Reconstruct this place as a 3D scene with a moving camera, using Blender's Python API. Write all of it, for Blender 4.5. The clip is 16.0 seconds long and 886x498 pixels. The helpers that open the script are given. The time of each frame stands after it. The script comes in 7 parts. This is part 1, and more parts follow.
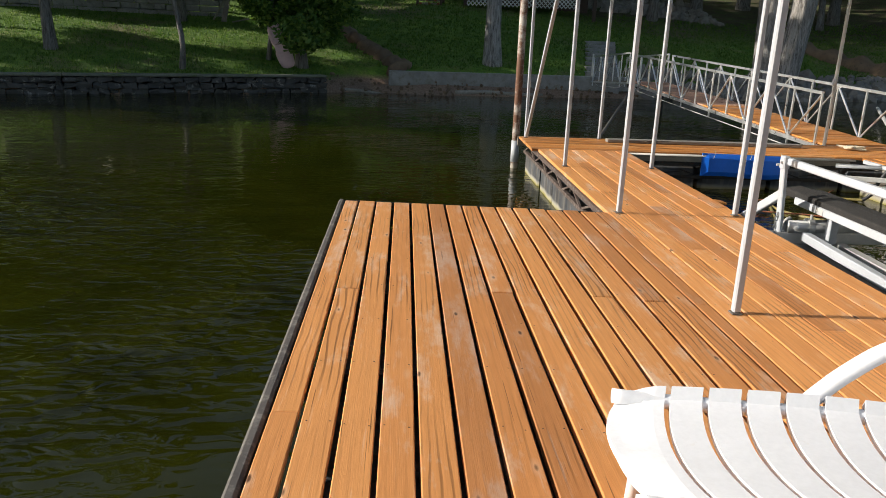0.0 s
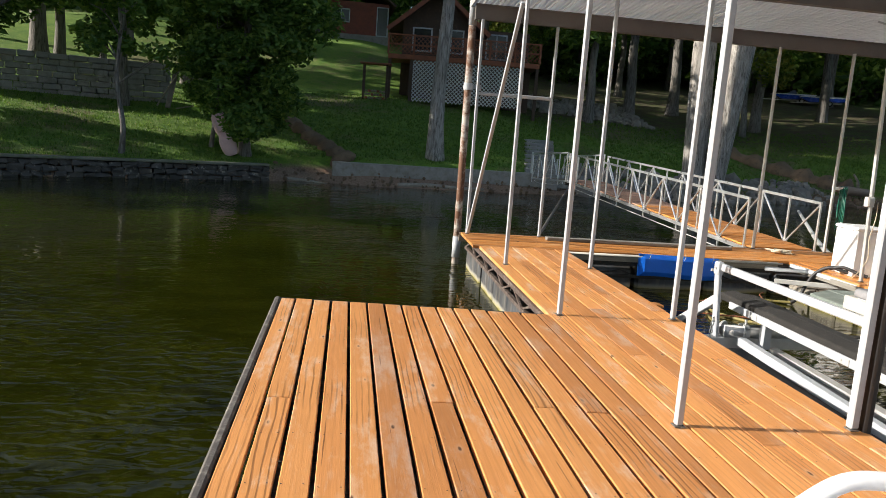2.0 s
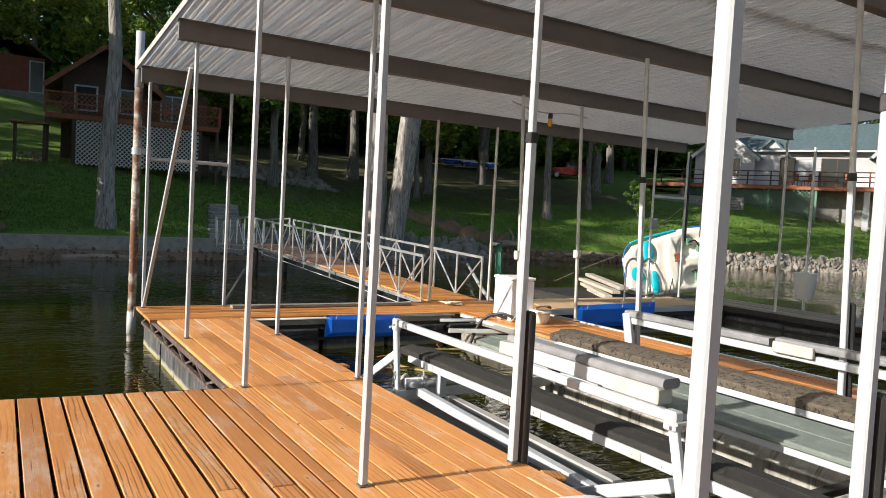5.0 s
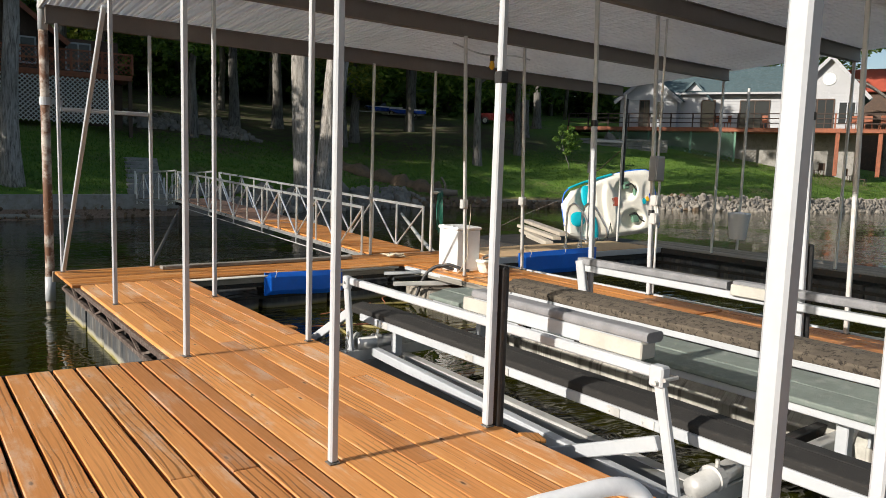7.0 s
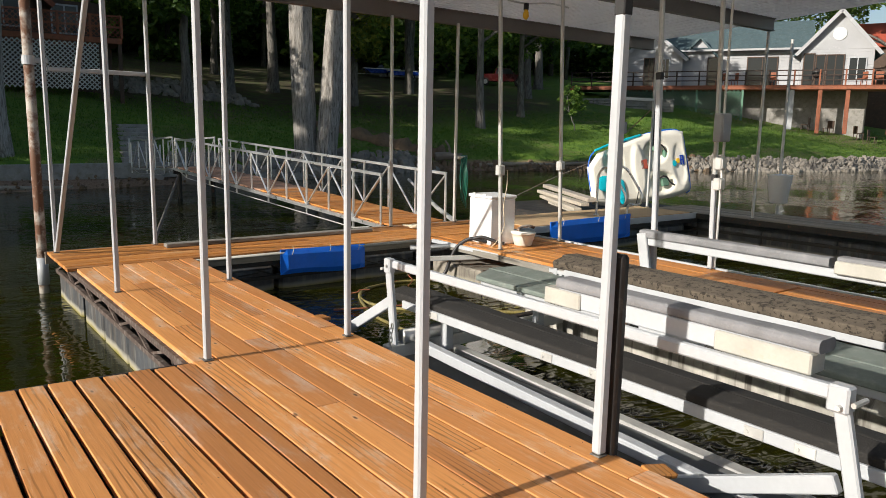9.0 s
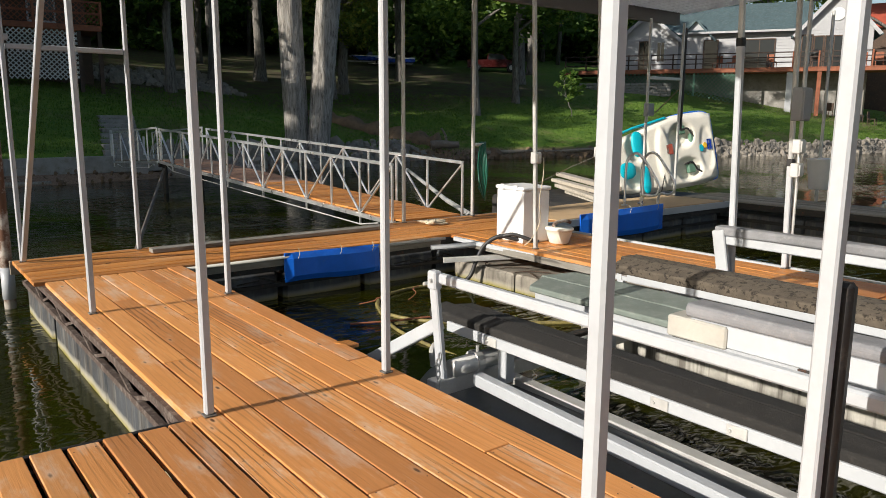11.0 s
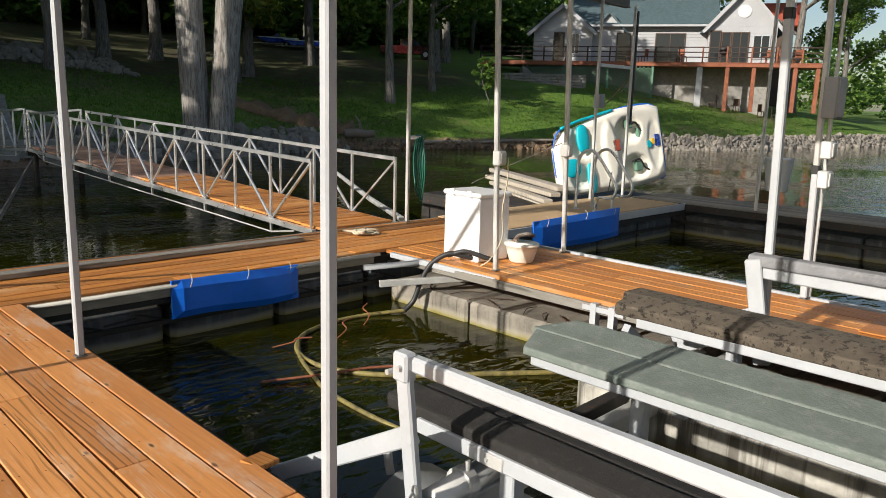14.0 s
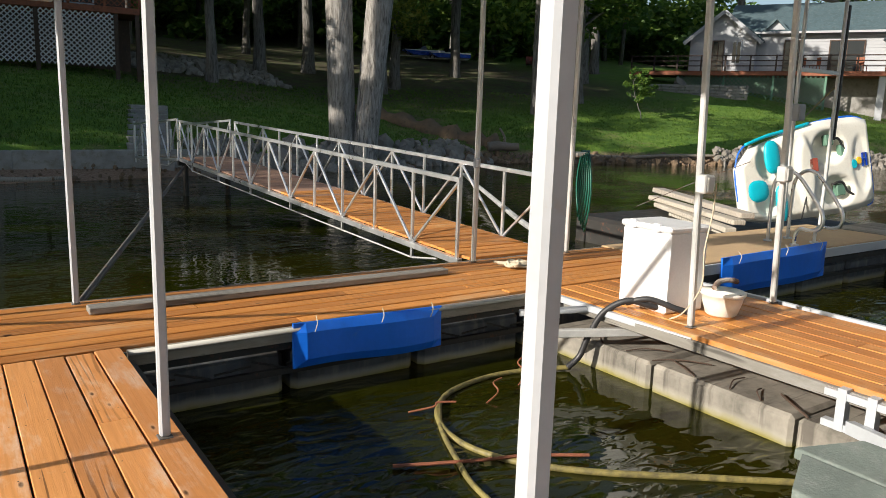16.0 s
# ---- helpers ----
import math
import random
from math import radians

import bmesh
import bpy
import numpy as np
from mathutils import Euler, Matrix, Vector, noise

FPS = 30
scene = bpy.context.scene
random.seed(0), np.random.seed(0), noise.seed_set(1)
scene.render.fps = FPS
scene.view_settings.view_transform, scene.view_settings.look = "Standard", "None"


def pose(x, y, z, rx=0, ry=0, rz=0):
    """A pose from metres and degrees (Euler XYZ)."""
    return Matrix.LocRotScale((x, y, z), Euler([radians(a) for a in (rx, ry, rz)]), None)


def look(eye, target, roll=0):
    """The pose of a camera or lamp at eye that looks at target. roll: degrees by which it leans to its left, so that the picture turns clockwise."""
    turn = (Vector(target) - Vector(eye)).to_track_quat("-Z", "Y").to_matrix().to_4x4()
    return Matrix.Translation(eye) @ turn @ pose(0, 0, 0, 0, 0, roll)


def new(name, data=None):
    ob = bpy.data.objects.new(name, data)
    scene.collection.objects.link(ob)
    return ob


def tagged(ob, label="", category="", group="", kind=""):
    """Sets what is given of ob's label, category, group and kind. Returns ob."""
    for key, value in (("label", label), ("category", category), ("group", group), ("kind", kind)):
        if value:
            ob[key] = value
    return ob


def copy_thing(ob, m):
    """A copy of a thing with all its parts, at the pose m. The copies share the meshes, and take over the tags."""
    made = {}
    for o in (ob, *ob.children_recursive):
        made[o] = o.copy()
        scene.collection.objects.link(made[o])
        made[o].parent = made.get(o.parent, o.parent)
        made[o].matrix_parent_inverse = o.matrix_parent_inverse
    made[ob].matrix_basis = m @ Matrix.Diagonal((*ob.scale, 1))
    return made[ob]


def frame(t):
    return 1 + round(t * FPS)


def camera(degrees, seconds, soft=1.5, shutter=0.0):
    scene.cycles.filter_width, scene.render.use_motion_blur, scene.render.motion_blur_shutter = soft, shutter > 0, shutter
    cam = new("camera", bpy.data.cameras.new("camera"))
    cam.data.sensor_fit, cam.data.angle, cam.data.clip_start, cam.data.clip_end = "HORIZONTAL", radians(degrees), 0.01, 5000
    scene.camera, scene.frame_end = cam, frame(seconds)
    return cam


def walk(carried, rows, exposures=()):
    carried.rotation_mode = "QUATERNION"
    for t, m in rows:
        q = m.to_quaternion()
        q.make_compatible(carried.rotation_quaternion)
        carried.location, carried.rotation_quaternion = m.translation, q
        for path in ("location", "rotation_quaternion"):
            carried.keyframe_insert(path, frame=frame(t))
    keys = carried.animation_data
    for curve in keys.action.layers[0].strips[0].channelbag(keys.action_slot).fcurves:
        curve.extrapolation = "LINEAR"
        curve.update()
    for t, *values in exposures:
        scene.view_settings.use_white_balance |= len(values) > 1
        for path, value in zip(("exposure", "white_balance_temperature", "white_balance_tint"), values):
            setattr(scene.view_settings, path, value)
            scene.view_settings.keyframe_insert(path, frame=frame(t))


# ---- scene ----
cam = camera(62.1, 16.0, 0.85)
PATH = [
    (0, (0.474, -6.087, 1.415), (0.574, -4.169, 0.856), 2.1),
    (0.5, (0.488, -6.034, 1.403), (0.565, -4.101, 0.896), 2.1),
    (1, (0.503, -5.987, 1.405), (0.596, -4.041, 0.956), 2.8),
    (1.5, (0.5, -5.958, 1.426), (0.653, -4.001, 1.044), 3.5),
    (2, (0.482, -5.961, 1.484), (0.734, -4.002, 1.167), 4.1),
    (2.5, (0.45, -6.016, 1.54), (0.837, -4.068, 1.301), 4.6),
    (3, (0.459, -6.05, 1.583), (0.992, -4.13, 1.411), 4.9),
    (3.5, (0.484, -6.085, 1.599), (1.157, -4.205, 1.478), 4.3),
    (4, (0.518, -6.099, 1.578), (1.32, -4.269, 1.488), 3.6),
    (4.5, (0.564, -6.071, 1.55), (1.484, -4.297, 1.465), 2.9),
    (5, (0.568, -6.001, 1.533), (1.588, -4.283, 1.434), 3.1),
    (7.5, (0.593, -5.352, 1.524), (1.785, -3.768, 1.265), 1.7),
    (8, (0.64, -5.079, 1.517), (1.833, -3.499, 1.233), 1.5),
    (8.5, (0.702, -4.796, 1.508), (1.891, -3.218, 1.202), 1.2),
    (9, (0.768, -4.516, 1.501), (1.952, -2.938, 1.174), 1.1),
    (11.5, (1.253, -3.056, 1.422), (2.468, -1.51, 1.055), 0.1),
    (12, (1.384, -2.809, 1.444), (2.626, -1.287, 1.069), 0.5),
    (12.5, (1.481, -2.618, 1.473), (2.758, -1.126, 1.091), 0.8),
    (13, (1.64, -2.37, 1.472), (2.951, -0.91, 1.085), 0.9),
    (13.5, (1.809, -2.105, 1.454), (3.156, -0.679, 1.065), 1.3),
    (14, (1.978, -1.833, 1.418), (3.366, -0.445, 1.035), 1.6),
    (14.5, (2.187, -1.576, 1.417), (3.591, -0.205, 1.03), 1.6),
    (15, (2.317, -1.32, 1.424), (3.685, 0.085, 1.036), 1.9),
    (15.5, (2.476, -1.051, 1.401), (3.739, 0.456, 1.028), 2.2),
    (16, (2.618, -0.76, 1.39), (3.725, 0.866, 1.029), 1.8),
]
walk(cam, [(t, look(eye, target, roll)) for t, eye, target, roll in PATH], exposures=((0.0, 0.45), (1.5, 0.65), (3.5, 0.95), (4.5, 0.85), (5.0, 0.66), (7.5, 0.36), (9.0, 0.3), (12.0, 0.27), (14.5, 0.25), (16.0, 0.48)))

# ---- world, sun, exposure ----
SUN_EL, SUN_AZ = 21.5, 180 - 3.0        # sun low over the water on the -x side
sun_dir = Vector((math.cos(radians(SUN_AZ)) * math.cos(radians(SUN_EL)), math.sin(radians(SUN_AZ)) * math.cos(radians(SUN_EL)), math.sin(radians(SUN_EL))))
world = bpy.data.worlds.new("world")
scene.world = world
world.use_nodes = True
wn = world.node_tree.nodes
sky = wn.new("ShaderNodeTexSky")
sky.sky_type, sky.sun_disc = "NISHITA", False
sky.sun_elevation, sky.sun_rotation = radians(SUN_EL), math.atan2(sun_dir.x, sun_dir.y)
sky.air_density, sky.dust_density = 1.0, 1.5
world.node_tree.links.new(sky.outputs[0], wn["Background"].inputs[0])
wn["Background"].inputs[1].default_value = 0.088
sun = new("sun", bpy.data.lights.new("sun", "SUN"))
sun.data.energy, sun.data.angle, sun.data.color = 5.0, radians(0.55), (1.0, 0.925, 0.82)
sun.matrix_world = look(sun_dir * 50, (0, 0, 0))


# ---- materials ----
class Mat:
    """A small builder of node materials."""

    def __init__(self, name, rough=0.6, metal=0.0):
        self.m = bpy.data.materials.new(name)
        self.m.use_nodes = True
        self.t = self.m.node_tree
        self.b = self.t.nodes["Principled BSDF"]
        self.b.inputs["Roughness"].default_value = rough
        self.b.inputs["Metallic"].default_value = metal

    def n(self, kind, **kw):
        node = self.t.nodes.new(kind)
        for k, v in kw.items():
            if k in ("operation", "blend_type", "data_type", "feature", "noise_dimensions", "interpolation_type", "bands_direction", "wave_type", "distance"):
                setattr(node, k, v)
            else:
                node.inputs[k].default_value = v
        return node

    def l(self, a, b):
        self.t.links.new(a, b)

    def coords(self, which="Object", scale=(1, 1, 1), shift=True):
        """Object or world coordinates, scaled, moved by each object's random number."""
        if which == "World":
            src = self.n("ShaderNodeNewGeometry").outputs["Position"]
            shift = False
        else:
            src = self.n("ShaderNodeTexCoord").outputs[which]
        if shift:
            inf = self.n("ShaderNodeObjectInfo")
            mul = self.n("ShaderNodeMath", operation="MULTIPLY")
            mul.inputs[1].default_value = 71.0
            self.l(inf.outputs["Random"], mul.inputs[0])
            add = self.n("ShaderNodeVectorMath", operation="ADD")
            self.l(src, add.inputs[0])
            self.l(mul.outputs[0], add.inputs[1])
            src = add.outputs[0]
        mp = self.n("ShaderNodeMapping")
        mp.inputs["Scale"].default_value = scale
        self.l(src, mp.inputs["Vector"])
        return mp.outputs[0]

    def noise(self, vec, scale, detail=4.0, rough=0.55, distort=0.0):
        nd = self.n("ShaderNodeTexNoise", Scale=scale, Detail=detail, Roughness=rough, Distortion=distort)
        self.l(vec, nd.inputs["Vector"])
        return nd.outputs["Fac"]

    def ramp(self, fac, stops):
        r = self.n("ShaderNodeValToRGB")
        e = r.color_ramp.elements
        while len(e) < len(stops):
            e.new(0.5)
        for s, (p, c) in zip(e, stops):
            s.position = p
            s.color = (*c, 1) if len(c) == 3 else (c[0], c[0], c[0], 1)
        self.l(fac, r.inputs[0])
        return r.outputs[0]

    def mix(self, fac, a, b, blend="MIX"):
        mx = self.n("ShaderNodeMix", data_type="RGBA", blend_type=blend)
        for sock, v in ((mx.inputs[0], fac), (mx.inputs[6], a), (mx.inputs[7], b)):
            if isinstance(v, bpy.types.NodeSocket):
                self.l(v, sock)
            elif isinstance(v, (int, float)):
                sock.default_value = v
            else:
                sock.default_value = (*v, 1)
        return mx.outputs[2]

    def color(self, c):
        if isinstance(c, bpy.types.NodeSocket):
            self.l(c, self.b.inputs["Base Color"])
        else:
            self.b.inputs["Base Color"].default_value = (*c, 1)
        return self

    def rough(self, sock):
        self.l(sock, self.b.inputs["Roughness"])
        return self

    def bump(self, height, strength=0.3, dist=0.01):
        bp = self.n("ShaderNodeBump", Strength=strength, Distance=dist)
        self.l(height, bp.inputs["Height"])
        self.l(bp.outputs[0], self.b.inputs["Normal"])
        return self


def rand_sock(M):
    return M.n("ShaderNodeObjectInfo").outputs["Random"]


def wood(name, light, dark, grey, greyness=0.5, gloss=0.5):
    """Stained softwood boards, grain along local y: soft streaks, cathedral figure on some boards, knots with cracks,
    bleached fibres, worn patches, and a tone of its own for each board."""
    M = Mat(name, gloss)

    def amount(sock, k):
        m = M.n("ShaderNodeMath", operation="MULTIPLY")
        M.l(sock, m.inputs[0])
        if isinstance(k, float):
            m.inputs[1].default_value = k
        else:
            M.l(k, m.inputs[1])
        return m.outputs[0]

    grain = M.noise(M.coords("Object", (7, 0.4, 7)), 5.0, 5, 0.6, 1.1)
    fine = M.noise(M.coords("Object", (45, 1.3, 45)), 5.0, 3, 0.6)
    blotch = M.noise(M.coords("Object", (3.0, 0.9, 3.0)), 1.2, 4, 0.6)
    base = M.ramp(grain, [(0.25, tuple(0.35 * a + 0.65 * b for a, b in zip(dark, light))), (0.5, light), (0.8, tuple(min(1, c * 1.12) for c in light))])
    base = M.mix(0.14, base, M.ramp(fine, [(0.3, dark), (0.7, light)]), "MIX")
    base = M.mix(M.ramp(blotch, [(0.35, (0.45,)), (0.6, (0.0,))]), base, tuple(0.55 * a + 0.45 * b for a, b in zip(dark, light)))
    # cathedral figure of flat-sawn boards, strong in places only
    wv = M.n("ShaderNodeTexWave", Scale=9.0, Distortion=7.0, Detail=2.0, bands_direction="X")
    wv.inputs["Detail Scale"].default_value = 0.9
    M.l(M.coords("Object", (1.0, 0.13, 1.0)), wv.inputs["Vector"])
    lines = M.ramp(wv.outputs["Fac"], [(0.04, (1.0,)), (0.26, (0.0,))])
    where = M.ramp(M.noise(M.coords("Object", (0.9, 0.45, 0.9)), 1.5, 2), [(0.5, (0.08,)), (0.62, (0.7,))])
    rings = amount(lines, where)
    base = M.mix(rings, base, tuple(c * 0.4 for c in dark))
    # knots: a pale resin ring round a dark heart
    vo = M.n("ShaderNodeTexVoronoi", Scale=1.0, feature="F1")
    M.l(M.coords("Object", (8.0, 2.9, 3.0)), vo.inputs["Vector"])
    halo = M.ramp(vo.outputs["Distance"], [(0.08, (0.55,)), (0.2, (0.0,))])
    base = M.mix(halo, base, tuple(0.5 * a + 0.5 * b for a, b in zip(grey, light)))
    knot = M.ramp(vo.outputs["Distance"], [(0.045, (0.95,)), (0.09, (0.0,))])
    base = M.mix(knot, base, tuple(c * 0.2 for c in dark))
    # raised fibres bleached in thin streaks, and boards worn to grey in patches
    bleach = M.ramp(M.noise(M.coords("Object", (20, 0.8, 20)), 2.2, 5, 0.7), [(0.6, (0.0,)), (0.74, (0.5,))])
    base = M.mix(bleach, base, tuple(min(1, c * 1.12) for c in grey))
    wear = M.ramp(M.noise(M.coords("Object", (2.2, 0.6, 2.2)), 1.5, 7, 0.75), [(0.53, (0.0,)), (0.66, (1.0,))])
    base = M.mix(amount(wear, greyness), base, grey)
    crack = M.ramp(M.noise(M.coords("Object", (55, 0.7, 55)), 1.6, 2, 0.5), [(0.705, (0.0,)), (0.73, (0.75,))])
    base = M.mix(crack, base, tuple(c * 0.25 for c in dark))
    tone = M.ramp(rand_sock(M), [(0.0, (0.72, 0.68, 0.68)), (0.3, (0.95, 0.91, 0.87)), (0.65, (1.0, 1.0, 0.97)), (0.9, (1.12, 1.12, 1.1)), (1.0, (0.74, 0.78, 0.85))])
    base = M.mix(1.0, base, tone, "MULTIPLY")
    M.color(base)
    M.rough(M.ramp(grain, [(0.3, (gloss + 0.12,)), (0.7, (gloss - 0.06,))]))
    M.bump(M.mix(0.35, M.mix(0.5, grain, fine), M.ramp(rings, [(0.0, (1.0,)), (1.0, (0.0,))])), 0.5, 0.004)
    return M.m


def plain(name, c, rough=0.6, metal=0.0, vary=0.18, scale=3.0, dirt=None, dirt_at=(0.55, 0.75), bump=0.15, world_space=False):
    """A painted, plastic or mineral surface with blotches at two scales and fine relief."""
    M = Mat(name, rough, metal)
    v = M.coords("World" if world_space else "Object")
    a = M.noise(v, scale, 5, 0.6)
    f = M.noise(v, scale * 14, 3, 0.6)
    base = M.mix(M.ramp(a, [(0.3, (0.0,)), (0.7, (1.0,))]), tuple(x * (1 - vary) for x in c), tuple(min(1, x * (1 + vary * 0.6)) for x in c))
    base = M.mix(0.12, base, M.ramp(f, [(0.3, tuple(x * 0.5 for x in c)), (0.7, c)]))
    if dirt:
        d = M.ramp(M.noise(v, scale * 2.3, 6, 0.7), [(dirt_at[0], (0.0,)), (dirt_at[1], (1.0,))])
        base = M.mix(d, base, dirt)
    M.color(base)
    M.bump(f, bump, 0.003)
    r = M.ramp(a, [(0.3, (max(0.03, rough - 0.1),)), (0.7, (min(1, rough + 0.12),))])
    M.rough(r)
    return M.m


